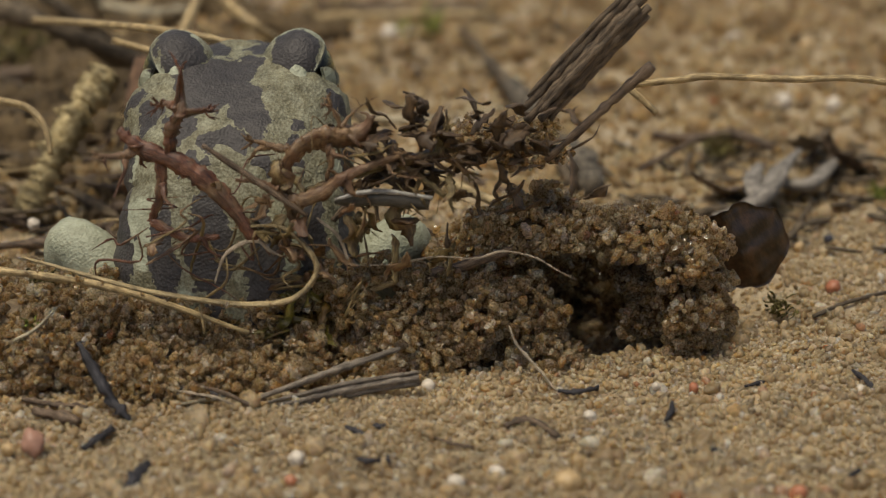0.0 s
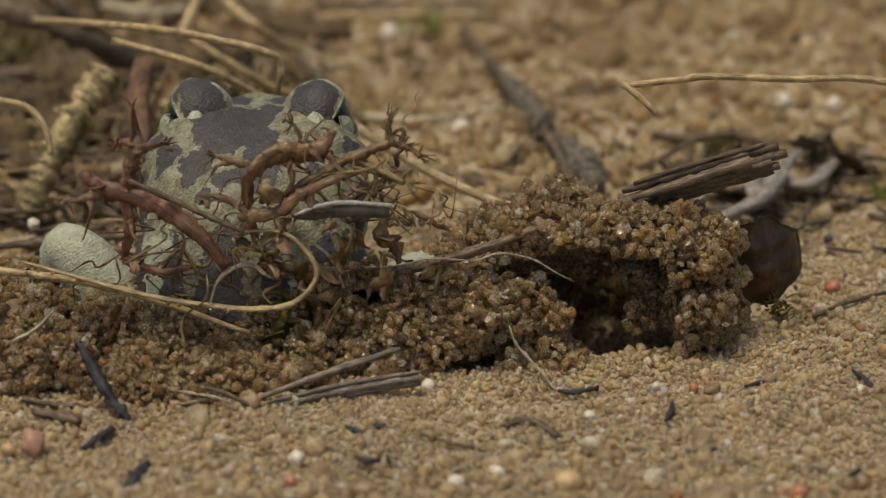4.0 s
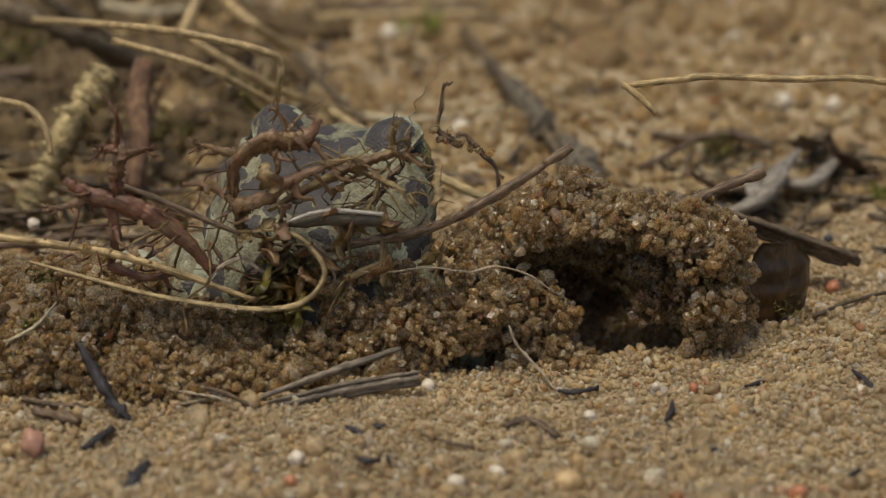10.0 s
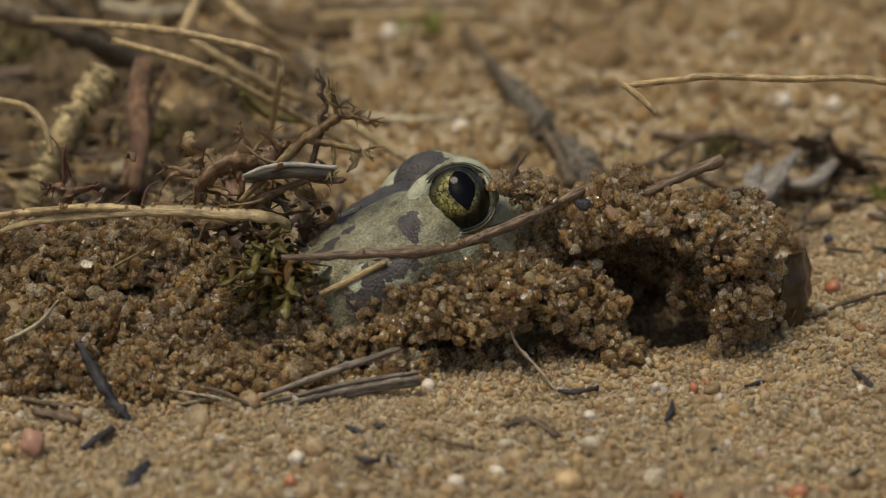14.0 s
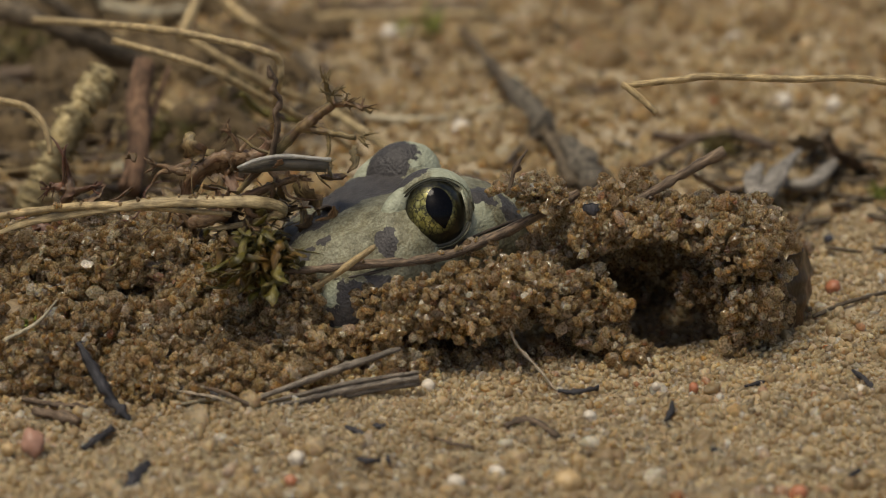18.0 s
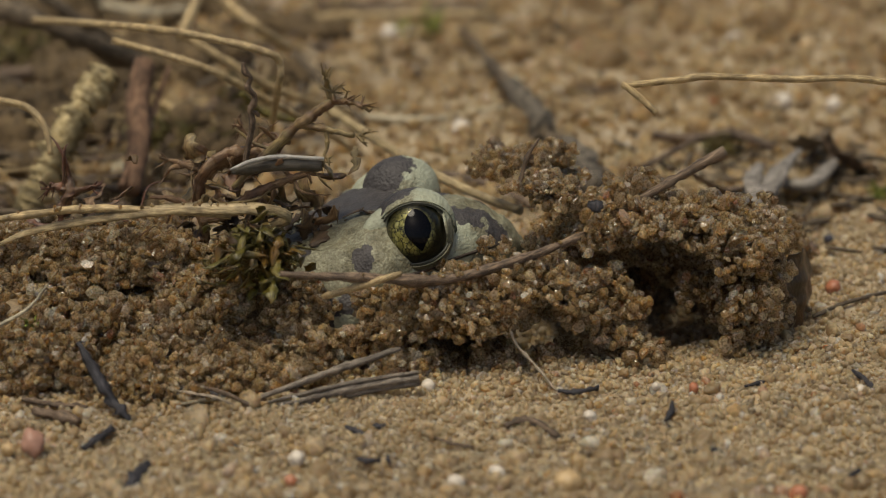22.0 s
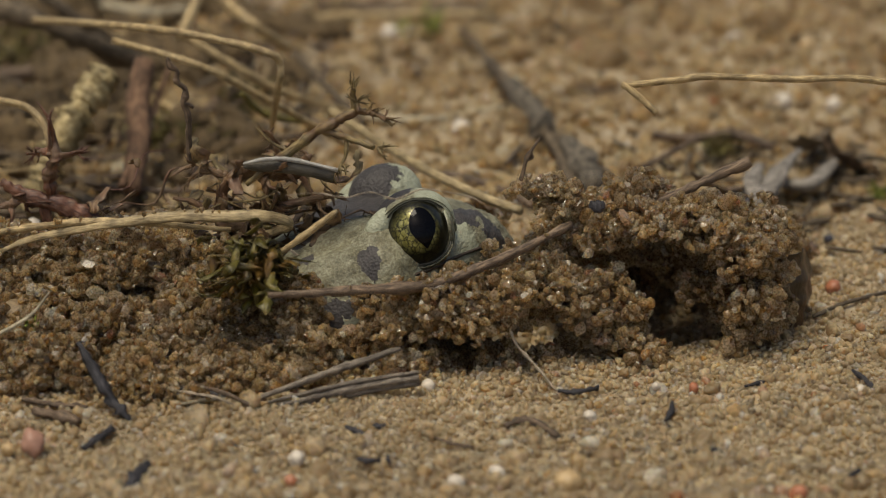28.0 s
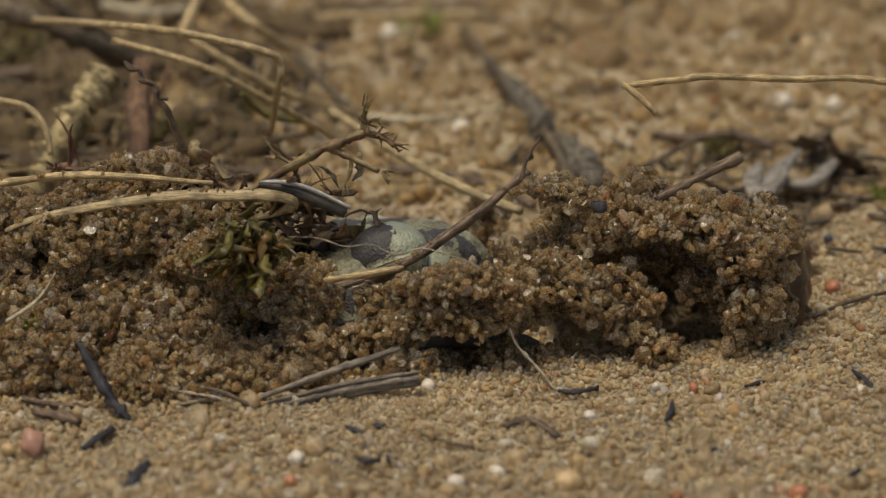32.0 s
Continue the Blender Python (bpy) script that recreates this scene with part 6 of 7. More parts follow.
    walk(heap_right, [(0, at(39.6, 10.0, 5.5)), (0.5, at(40.4, 10.0, 6.0)), (1, at(41.1, 10.0, 6.2)), (3.5, at(41.3, 10.0, 6.2)), (5.5, at(41.8, 10.0, 6.5)), (7.5, at(41.9, 10.0, 6.5)), (8, at(42.6, 10.0, 6.7)), (11.5, at(42.6, 10.0, 6.7)), (12, at(43.1, 10.0, 6.8)),
                      (12.5, at(43.4, 10.0, 6.8)), (13, at(44.9, 10.0, 6.8)), (13.5, at(45.9, 10.0, 7.2)), (14, at(46.5, 10.0, 7.2)), (14.5, at(48.0, 10.0, 7.0)), (21, at(48.0, 10.0, 7.0)), (27.5, at(48.4, 10.0, 7.0)), (32, at(48.4, 10.0, 7.0))])
    walk(heap_hanging, [(0, at(29.3, 12.0, -1.3)), (1, at(30.2, 12.0, -0.2)), (3.5, at(30.2, 12.0, -0.2)), (5.5, at(30.5, 12.0, 0.4)), (8.5, at(31.0, 12.0, 1.0)), (11.5, at(31.0, 12.0, 1.0)), (12, at(31.6, 12.0, 1.8)), (13, at(34.4, 12.0, 2.1)),
                        (13.5, at(35.9, 12.0, 3.1)), (14, at(36.6, 12.0, 4.0)), (14.5, at(37.7, 12.0, 4.1)), (32, at(37.8, 12.0, 4.4))])
    walk(heap_front, [(0, at(9.0, 5.0, 9.1)), (1, at(9.4, 5.0, 8.7)), (3.5, at(9.4, 5.0, 8.7)), (5.5, at(9.9, 5.0, 8.9)), (8, at(10.3, 5.0, 8.9)), (12, at(10.8, 5.0, 8.9)), (12.5, at(10.6, 5.0, 9.0)), (13, at(12.2, 5.0, 9.2)), (13.5, at(14.5, 5.0, 10.1)), (14, at(17.6, 5.0, 10.5)),
                      (14.5, at(18.1, 5.0, 10.1)), (18.5, at(18.1, 5.0, 10.1)), (19, at(18.7, 5.0, 10.1)), (19.5, at(19.8, 5.0, 10.4)), (21, at(19.7, 5.0, 10.2)), (21.5, at(20.5, 5.0, 10.4)), (25.5, at(20.7, 5.0, 10.2)), (28.5, at(20.9, 5.0, 10.2)), (29, at(21.5, 5.0, 10.5)),
                      (29.5, at(22.0, 5.0, 10.9)), (31.5, at(22.0, 5.0, 10.9)), (32, at(22.5, 5.0, 11.0))])
    walk(heap_fill, [(0, at(-5.4, 12.0, -5.1)), (3.5, at(-5.4, 12.0, -5.1)), (8, at(-4.1, 12.0, -4.2)), (12.1, at(-3.7, 12.0, -4.2)), (12.5, at(-3.2, 8.0, 1.1)), (13, at(-1.6, 7.0, 5.9)), (13.5, at(0.9, 7.0, 6.4)), (14, at(4.1, 7.0, 7.0)), (14.5, at(4.8, 7.0, 6.7)), (19, at(5.3, 7.0, 6.7)), (21.5, at(6.9, 7.0, 7.0)), (25.5, at(7.1, 7.0, 6.8)), (29.5, at(7.9, 7.0, 6.4)), (32, at(8.4, 7.0, 6.6))])
    walk(heap_top, [(0, at(-44.3, 24.0, 2.0)), (12, at(-44.3, 24.0, 2.0)), (12.6, at(-43.7, 22.0, 11.0)), (29.1, at(-43.7, 22.0, 11.0)), (29.5, at(-42.9, 20.0, 20.5)), (31.5, at(-42.8, 20.0, 20.3)), (32, at(-42.6, 20.0, 21.3))])
    walk(heap_left, [(0, at(-48.6, 15.0, 5.5)), (3.5, at(-48.6, 15.0, 5.5)), (8, at(-48.2, 15.0, 5.9)), (12.1, at(-47.8, 15.0, 6.2)), (12.5, at(-45.6, 15.0, 10.9)), (12.9, at(-45.4, 15.0, 11.4)), (14.5, at(-45.4, 15.0, 11.4)), (29, at(-45.1, 15.0, 11.4)), (29.5, at(-44.9, 15.0, 15.7)), (31.5, at(-44.9, 15.0, 15.5)), (32, at(-44.7, 15.0, 16.6))])
    walk(heap_middle, [(0, at(-10.9, 1.0, 3.0)), (3.5, at(-10.9, 1.0, 3.8)), (5.5, at(-10.6, 1.0, 4.6)), (12.1, at(-10.3, 1.0, 4.8)), (12.3, at(-9.6, 1.0, 6.4)), (12.6, at(-8.4, 1.0, 7.0)), (13.2, at(-6.0, 1.0, 7.2)), (14.5, at(-5.8, 1.0, 7.6)), (19, at(-5.8, 1.0, 7.7)), (23, at(-5.8, 1.0, 7.7)), (29.2, at(-5.8, 1.0, 7.7)), (32, at(-5.4, 1.0, 8.0))])

    walk(antler, [(0, at(-0.7, 2.0, 31.3, 0, 28)), (1, at(0.5, 2.0, 34.0, 0, 28)), (2, at(-1.1, 2.0, 32.1, 0, 25)), (3, at(-3.1, 2.0, 33.2, 0, 22)), (3.5, at(-7.4, 2.0, 32.9, 0, 18)), (5.5, at(-7.6, 3.0, 32.9, 0, 14)), (6.5, at(-7.3, 3.0, 33.4, 0, 14)), (7, at(-9.4, 3.0, 36.8, 0, 12)), (7.5, at(-7.4, 3.0, 35.1, 0, 14)), (8, at(-6.3, 3.0, 35.1, 0, 16)),
                  (9, at(-7.1, 3.0, 31.4, 0, 18)), (10.5, at(-7.1, 3.0, 31.2, 0, 18)), (11, at(-6.3, 3.0, 32.6, 0, 18)), (12, at(-5.1, 3.0, 32.0, 0, 18)), (12.5, at(-10.9, 6.0, 33.3, 0, 8)), (13, at(-15.0, 12.0, 32.1, 0, -2)), (13.5, at(-15.4, 13.0, 32.9, 0, 0)), (14, at(-15.0, 14.0, 33.2, 0, 2)), (14.5, at(-16.0, 15.0, 34.9, 0, 0)),
                  (18.5, at(-15.9, 15.0, 34.7, 0, 0)), (19, at(-15.8, 15.0, 35.4, 0, 0)), (20, at(-16.7, 15.0, 35.2, 0, 2)), (22.5, at(-15.3, 15.0, 35.1, 0, 2)), (23, at(-13.3, 15.0, 30.8, 0, 14)), (25.5, at(-12.5, 15.0, 32.2, 0, 12)), (28, at(-12.6, 15.0, 33.7, 0, 9)), (29, at(-12.8, 15.0, 34.4, 0, 8)), (30, at(-13.2, 15.0, 34.2, 0, 6)), (31.5, at(-13.0, 15.0, 34.2, 0, 6)), (32, at(-11.4, 15.0, 30.4, 0, 16))])
    walk(arch, [(0, at(-21.5, 1.0, 30.8)), (1, at(-20.2, 1.0, 31.6)), (2, at(-21.3, 1.0, 30.2)), (3, at(-21.5, 1.0, 29.1)), (3.5, at(-24.1, 1.0, 28.7)), (5.5, at(-30.1, 2.0, 28.4)), (6.5, at(-29.9, 2.0, 28.9)), (7, at(-31.6, 2.0, 32.4)), (7.5, at(-29.3, 2.0, 30.7)), (8, at(-28.4, 2.0, 31.9)), (9, at(-29.0, 2.0, 30.0)), (10.5, at(-29.0, 2.0, 29.9)),
                (11, at(-28.0, 2.0, 31.5)), (11.5, at(-28.5, 2.0, 30.0)), (12, at(-26.3, 2.0, 31.2)), (12.5, at(-31.5, 5.0, 28.9)), (13, at(-36.8, 12.0, 23.3)), (13.5, at(-36.2, 14.0, 23.3)), (14, at(-35.3, 16.0, 22.1)), (14.5, at(-36.5, 17.0, 22.1)), (19, at(-37.1, 17.0, 22.1)), (22.5, at(-34.4, 17.0, 22.9)), (23, at(-33.1, 17.0, 22.9)), (25.5, at(-32.7, 17.0, 22.3)), (28, at(-32.0, 18.0, 21.3, 0, 8)), (29.5, at(-30.4, 18.0, 18.7, 0, 15)), (32, at(-29.6, 18.0, 17.8, 0, 18))])
    walk(red_branch, [(0, at(-32.9, 1.0, 26.6, 0, 8)), (0.6, at(-34.7, 1.0, 29.9, 0, 8)), (1, at(-31.7, 1.0, 24.9, 0, 8)), (2, at(-35.4, 1.0, 23.5, 0, 5)), (3, at(-32.8, 1.0, 23.0, 0, 4)), (3.5, at(-35.0, 1.0, 22.4, 0, 2)), (5.5, at(-41.2, 1.0, 21.1)), (6.5, at(-40.9, 1.0, 22.0)), (7, at(-41.5, 1.0, 24.9)), (7.5, at(-40.0, 1.0, 22.8)), (8, at(-38.6, 1.0, 23.0)), (8.5, at(-40.0, 1.0, 22.3)),
                      (9, at(-39.7, 1.0, 21.1)), (10.5, at(-39.8, 1.0, 21.0)), (11, at(-39.0, 1.0, 23.8)), (11.5, at(-39.3, 1.0, 21.8)), (12, at(-37.7, 1.0, 21.6)), (12.3, at(-39.6, 3.0, 21.1)), (12.6, at(-48.1, 12.0, 17.2)), (13, at(-50.1, 18.0, 9.7)), (22, at(-50.1, 18.0, 9.7)), (23, at(-52.0, 19.0, 15.2)), (28, at(-52.1, 19.0, 14.8)), (29.5, at(-49.3, 20.0, 12.6)), (32, at(-49.4, 20.0, 12.2))])
    walk(dark_twig, [(0, at(-27.8, -2.0, 30.1, 0, 12)), (1, at(-28.6, -2.0, 27.6, 0, 8)), (3, at(-27.9, -2.0, 26.8, 0, 8)), (3.5, at(-33.4, -2.0, 26.4, 0, 4)), (5.5, at(-40.5, -2.0, 25.1)), (6.5, at(-40.4, -2.0, 25.9)), (7, at(-41.0, -2.0, 28.8)), (8, at(-38.1, -2.0, 26.8)), (10.5, at(-38.2, -2.0, 25.4)), (12, at(-37.2, -2.0, 25.5)), (12.5, at(-46.4, 6.0, 21.5)), (13, at(-48.9, 20.0, 13.3, 0, 12)), (32, at(-48.1, 20.0, 12.6, 0, 14))])
    walk(husk, [(0, at(-8.6, -1.0, 25.6, 0, 4)), (1, at(-7.4, -1.0, 26.6, 0, 2)), (2, at(-8.2, -1.0, 26.0, 0, 0)), (3, at(-8.9, -1.0, 25.8, 0, -6)), (3.5, at(-12.6, -1.0, 23.8, 0, -2)), (5.5, at(-15.4, -1.0, 24.5, 0, 0)), (6.5, at(-14.9, -1.0, 25.0)), (7, at(-16.1, -1.0, 27.0)), (7.5, at(-14.5, -1.0, 25.8)), (8, at(-14.6, -1.0, 24.7)), (8.5, at(-15.4, -1.0, 22.7)), (10.5, at(-15.4, -1.0, 22.7)), (11, at(-14.5, -1.0, 26.3)), (11.5, at(-14.4, -1.0, 23.2)),
                (12, at(-12.8, -1.0, 23.8)), (12.5, at(-19.1, 3.0, 23.5, 0, 4)), (13, at(-23.6, 10.0, 23.1, 0, 3)), (13.5, at(-22.8, 11.0, 24.5)), (14, at(-22.4, 12.0, 25.3)), (14.5, at(-22.6, 12.0, 26.4)), (18, at(-23.2, 12.0, 26.5)), (18.5, at(-24.3, 12.0, 26.8)), (19, at(-24.8, 12.0, 27.5)), (20, at(-24.5, 12.0, 26.4)), (22.5, at(-24.0, 12.0, 26.4, 0, -2)), (23, at(-22.3, 12.0, 24.0, 0, 22)), (25.5, at(-22.0, 12.0, 23.5, 0, 27)), (27.5, at(-22.4, 12.0, 25.7, 0, 12)), (29, at(-22.4, 12.0, 26.2, 0, 6)), (30, at(-21.6, 12.0, 25.7, 0, 4)), (31.5, at(-21.6, 12.0, 25.7, 0, 5)), (32, at(-20.4, 12.0, 21.9, 0, 22))])
    walk(curl, [(0, at(-28.6, -3.0, 10.7)), (3.5, at(-28.6, -3.0, 10.3)), (5.5, at(-28.3, -3.0, 9.0)), (7, at(-27.5, -3.0, 9.8)), (12, at(-27.5, -3.0, 10.2)), (12.2, at(-27.5, -2.0, 11.2, -10, 2)), (12.3, at(-28.8, 0.0, 13.4, -45, 4)), (12.4, at(-30.9, 3.0, 17.9, -85, 6)), (12.5, at(-32.2, 5.0, 19.3, -108, 6)), (13, at(-33.1, 6.0, 20.0, -110, 5)), (14.5, at(-33.3, 6.0, 20.4, -110, 4)),
                (19, at(-33.8, 6.0, 22.1, -110, 0)), (20, at(-33.6, 6.0, 21.6, -110, 0)), (23, at(-33.1, 6.0, 20.7, -110, 0)), (25.5, at(-32.9, 6.0, 20.6, -110, 0)), (28.5, at(-33.0, 6.0, 19.7, -110, 0)), (29, at(-33.0, 6.0, 20.2, -110, 0)), (29.5, at(-32.8, 6.0, 22.1, -110, 0)), (31.5, at(-32.8, 6.0, 21.9, -110, 0)), (32, at(-32.2, 6.0, 22.9, -110, 0))])
    walk(long_straw, [(0, at(-45.8, 1.0, 11.3)), (3.5, at(-45.8, 1.0, 11.3)), (6, at(-45.0, 1.0, 11.7)), (7, at(-44.9, 1.0, 15.2)), (9, at(-44.6, 1.0, 16.2)), (12, at(-44.4, 1.0, 16.4)), (12.5, at(-45.9, 8.0, 21.1, 0, -12)), (13, at(-47.8, 10.0, 20.4, 0, -14)), (14.5, at(-48.6, 10.0, 20.7, 0, -14)), (19, at(-49.4, 10.0, 20.9, 0, -16)), (25.5, at(-49.4, 10.0, 19.2, 0, -16)), (29, at(-49.8, 12.0, 18.1, 0, -16)), (29.5, at(-52.2, 14.0, 23.7, 0, -16)), (32, at(-52.2, 14.0, 24.2, 0, -16))])
    walk(cross_stick, [(0, at(-7.6, 4.0, 11.4, 0, 14)), (3.5, at(-7.6, 4.0, 12.3, 0, 14)), (5.5, at(-6.8, 3.0, 16.6, 0, 14)), (6.5, at(-6.6, 3.0, 16.8, 0, 14)), (7, at(-6.0, 3.0, 18.7, 0, 8)), (7.5, at(-4.3, 2.0, 19.9, 0, 4)), (8, at(-2.1, 2.0, 20.6)), (10.5, at(-1.9, 2.0, 20.3)), (11, at(-3.1, 2.0, 19.5, 0, 6)), (11.5, at(-3.1, 2.0, 19.5, 0, 6)), (12, at(-1.5, 2.0, 20.8, 0, 2)), (12.5, at(-0.7, 2.0, 21.1, 0, 2)), (13, at(-1.3, 6.5, 13.7, 0, 14.8, 17)), (13.5, at(-0.9, 1.5, 16.8, 0, 14.8, 17)), (14, at(-0.1, 1.5, 17.5, 0, 14.8, 17)),
                       (14.5, at(-0.3, 6.5, 14.7, 0, 12.5, 17)), (18.5, at(-0.3, 6.5, 14.5, 0, 12.5, 17)), (19, at(-0.1, 6.5, 15.2, 0, 11.5, 17)), (19.5, at(-0.7, 6.5, 13.3, 0, 11.5, 17)), (21.5, at(-0.7, 6.5, 13.3, 0, 11.5, 17)), (22, at(-0.3, -1.5, 13.9, 0, 20.5, 17)), (22.5, at(-0.3, -1.5, 13, 0, 20.5, 17)), (23, at(-1.1, -1.5, 13.2, 0, 14.5, 17)), (25.5, at(-2.1, -1.5, 13.4, 0, 14.5, 17)), (28, at(-1.9, -1.5, 13.2, 0, 14.5, 17)), (29, at(-1.6, -1.5, 14.4, 0, 12.5, 17)), (29.5, at(-2.1, 1.5, 14.9, 0, 13, 17)), (31.5, at(-1.8, 1.5, 14.9, 0, 13, 17)), (32, at(-6.2, 8.0, 12.6, 0, -5, 6))])
    walk(short_straw, [(0, at(-11.6, 2.0, 10.5, 0, 15)), (5.5, at(-12.4, 2.0, 12.2, 0, 15)), (9, at(-12.8, 1.0, 13.7, 0, 12)), (12, at(-12.4, 1.0, 13.4, 0, 12)), (12.5, at(-12.0, 1.0, 12.6, 0, 5)), (13, at(-14.9, 2.0, 9.6, 0, 8)), (14, at(-13.1, 2.0, 12.6, 0, 8)), (14.5, at(-14.3, 2.0, 14.6)), (18.5, at(-14.2, 2.0, 14.3)), (19, at(-14.4, 2.0, 15.2)), (20, at(-13.1, 2.0, 11.7, 0, 3)), (21.5, at(-13.4, 2.0, 11.7, 0, 4)), (22, at(-11.2, -5.0, 14.4, 0, 18)), (22.5, at(-10.4, -5.0, 13.6, 0, 20)), (23, at(-10.6, -5.0, 13.1, 0, 16)),
                       (25.5, at(-10.2, -5.0, 11.8, 0, 13)), (27.5, at(-18.4, 3.0, 18.3, 0, -2)), (28, at(-19.5, 3.0, 19.1, 0, -2)), (29, at(-19.0, 3.0, 18.7, 0, 2)), (29.5, at(-16.0, 3.0, 17.7, 0, 6)), (31.5, at(-15.6, 3.0, 17.7, 0, 8)), (32, at(-11.2, 2.0, 13.4, 0, 26))])
    walk(sprout, [(0, at(1.3, 14.0, 12.0, 0, -30)), (12, at(7.8, 14.0, 14.0, 0, -35)), (12.6, at(7.0, 12.0, 18.0, 0, -20)), (13, at(3.7, 10.0, 24.8, 0, -10)), (14, at(9.9, 10.0, 24.2)), (19, at(10.3, 10.0, 25.3)), (22.5, at(11.9, 10.0, 26.6)), (32, at(11.9, 10.0, 26.6))])
    walk(root_up, [(0, at(-18.2, 9.0, 24.3, 0, 30)), (7, at(-15.0, 9.0, 24.3, 0, 30)), (12, at(-15.0, 9.0, 24.3, 0, 30)), (12.6, at(-20.0, 12.0, 23.3, 0, 20)), (13.2, at(-22.5, 14.0, 26.1, 0, 6)), (14, at(-23.7, 14.0, 28.5, 0, 4)), (14.5, at(-28.9, 14.0, 28.5, 0, 0)), (18, at(-29.8, 14.0, 28.5)), (19, at(-31.0, 14.0, 29.6)), (22.5, at(-33.5, 14.0, 28.9)), (25.5, at(-33.5, 14.0, 28.9)), (27.5, at(-41.1, 16.0, 28.5, 0, -10)), (28.5, at(-42.6, 16.0, 27.9, 0, -14)), (29.5, at(-43.1, 16.0, 25.9, 0, -32)), (32, at(-43.4, 16.0, 27.9, 0, -32))])
    walk(front_straw, [(0, at(-58.4, -5.0, 7.4)), (6, at(-58.4, -5.0, 7.4)), (8, at(-57.9, -5.0, 8.1, 0, -4)), (12.2, at(-57.7, -5.0, 8.4, 0, -6)), (12.6, at(-57.4, -5.0, 8.7, 0, -6)), (14.5, at(-57.4, -5.0, 8.7, 0, -6)), (18.5, at(-57.5, -5.0, 8.9, 0, -6)), (19, at(-58.7, -5.0, 11.0, 0, -8)), (25.5, at(-58.6, -5.0, 10.6, 0, -8)), (28.5, at(-58.3, -5.0, 9.8, 0, -8)), (29.5, at(-57.4, -5.0, 11.0, 0, -12)), (32, at(-57.2, -5.0, 12.3, 0, -14))])
    walk(curly_root, [(0, at(2.0, 24.0, 8.0, 0, -20)), (3.5, at(2.0, 24.0, 8.0, 0, -20)), (5.5, at(6.4, 22.0, 17.7, 0, -14)), (6.5, at(6.4, 22.0, 17.7, 0, -14)), (7.5, at(5.7, 22.0, 19.8, 0, -8)), (8, at(8.0, 22.0, 20.1)), (12, at(8.3, 22.0, 20.0)), (12.5, at(8.0, 24.0, 15.0, 0, -10)), (13, at(6.0, 26.0, 2.0, 0, -20)), (32, at(6.0, 26.0, 0.0, 0, -20))])
    walk(hair, [(0, at(-8.0, 24.0, 14.0)), (5.5, at(-7.0, 20.0, 29.4)), (7.5, at(-5.0, 20.0, 31.0)), (8, at(-4.1, 20.0, 32.4)), (12, at(-4.1, 20.0, 32.4)), (12.6, at(-8.0, 24.0, 14.0)), (32, at(-8.0, 24.0, 6.0))])
    walk(thread, [(0, at(3.7, -2.0, 17.1)), (3.5, at(3.7, -2.0, 17.0)), (6, at(1.3, -2.0, 15.4, 0, 2)), (9, at(2.5, -2.0, 15.2, 0, 4)), (12, at(2.9, -2.0, 14.9, 0, 4)), (12.6, at(3.7, 0.0, 13.0, 0, 4)), (13.2, at(6.2, 5.0, 7.6, 0, 6)), (32, at(7.9, 6.0, 6.7, 0, 6))])
    walk(face_thread, [(0, at(-30.0, 14.0, 8.0)), (13, at(-26.0, 14.0, 9.0)), (22.6, at(-24.0, 14.0, 12.0)), (23.2, at(-7.4, -3.0, 26.7, 0, 4)), (25.5, at(-7.4, -3.0, 27.0, 0, 2)), (28, at(-8.2, -3.0, 27.0)), (29, at(-7.5, -3.0, 28.0)), (29.5, at(-6.3, -3.0, 21.5, 0, 6)), (31.5, at(-6.3, -3.0, 21.2, 0, 8)), (32, at(-8.2, -3.0, 19.0, 0, 8))])
    walk(forked_root, [(0, at(-24.2, -1.0, 19.3)), (1, at(-22.6, -1.0, 17.6)), (3.5, at(-24.3, -1.0, 15.9)), (5.5, at(-26.7, 0.0, 15.5)), (12, at(-25.9, 0.0, 16.4)), (12.6, at(-28.2, 8.0, 11.7)), (32, at(-29.2, 10.0, 10.9))])
    walk(moss_clump, [(0, at(-19.4, 3.0, 6.6)), (3.5, at(-19.9, 3.0, 6.2)), (7, at(-21.7, 2.0, 12.2)), (12, at(-22.5, 2.0, 12.2)), (12.5, at(-18.7, -1.0, 15.9)), (13, at(-23.2, 1.0, 14.3)), (14.5, at(-24.1, 2.0, 14.6)), (19, at(-26.0, 2.0, 16.7)), (22.5, at(-25.9, 2.0, 16.9)), (25.5, at(-26.4, 2.0, 16.3)), (28.5, at(-26.7, 0.0, 15.5)), (29.5, at(-26.5, -2.0, 19.2)), (32, at(-27.3, -2.0, 19.2))])
    walk(root_tangle, [(0, at(-22.7, 1.0, 17.7)), (1, at(-21.2, 1.0, 16.0)), (3.5, at(-24.4, 1.0, 15.2)), (5.5, at(-27.7, 2.0, 16.5)), (7, at(-27.6, 2.0, 18.6)), (8, at(-25.2, 2.0, 18.2)), (10.5, at(-25.2, 2.0, 17.4)), (12, at(-24.4, 2.0, 18.2)), (12.5, at(-24.4, 2.0, 17.4)), (13, at(-29.2, 10.0, 10.9)), (32, at(-30.4, 14.0, 9.4))])
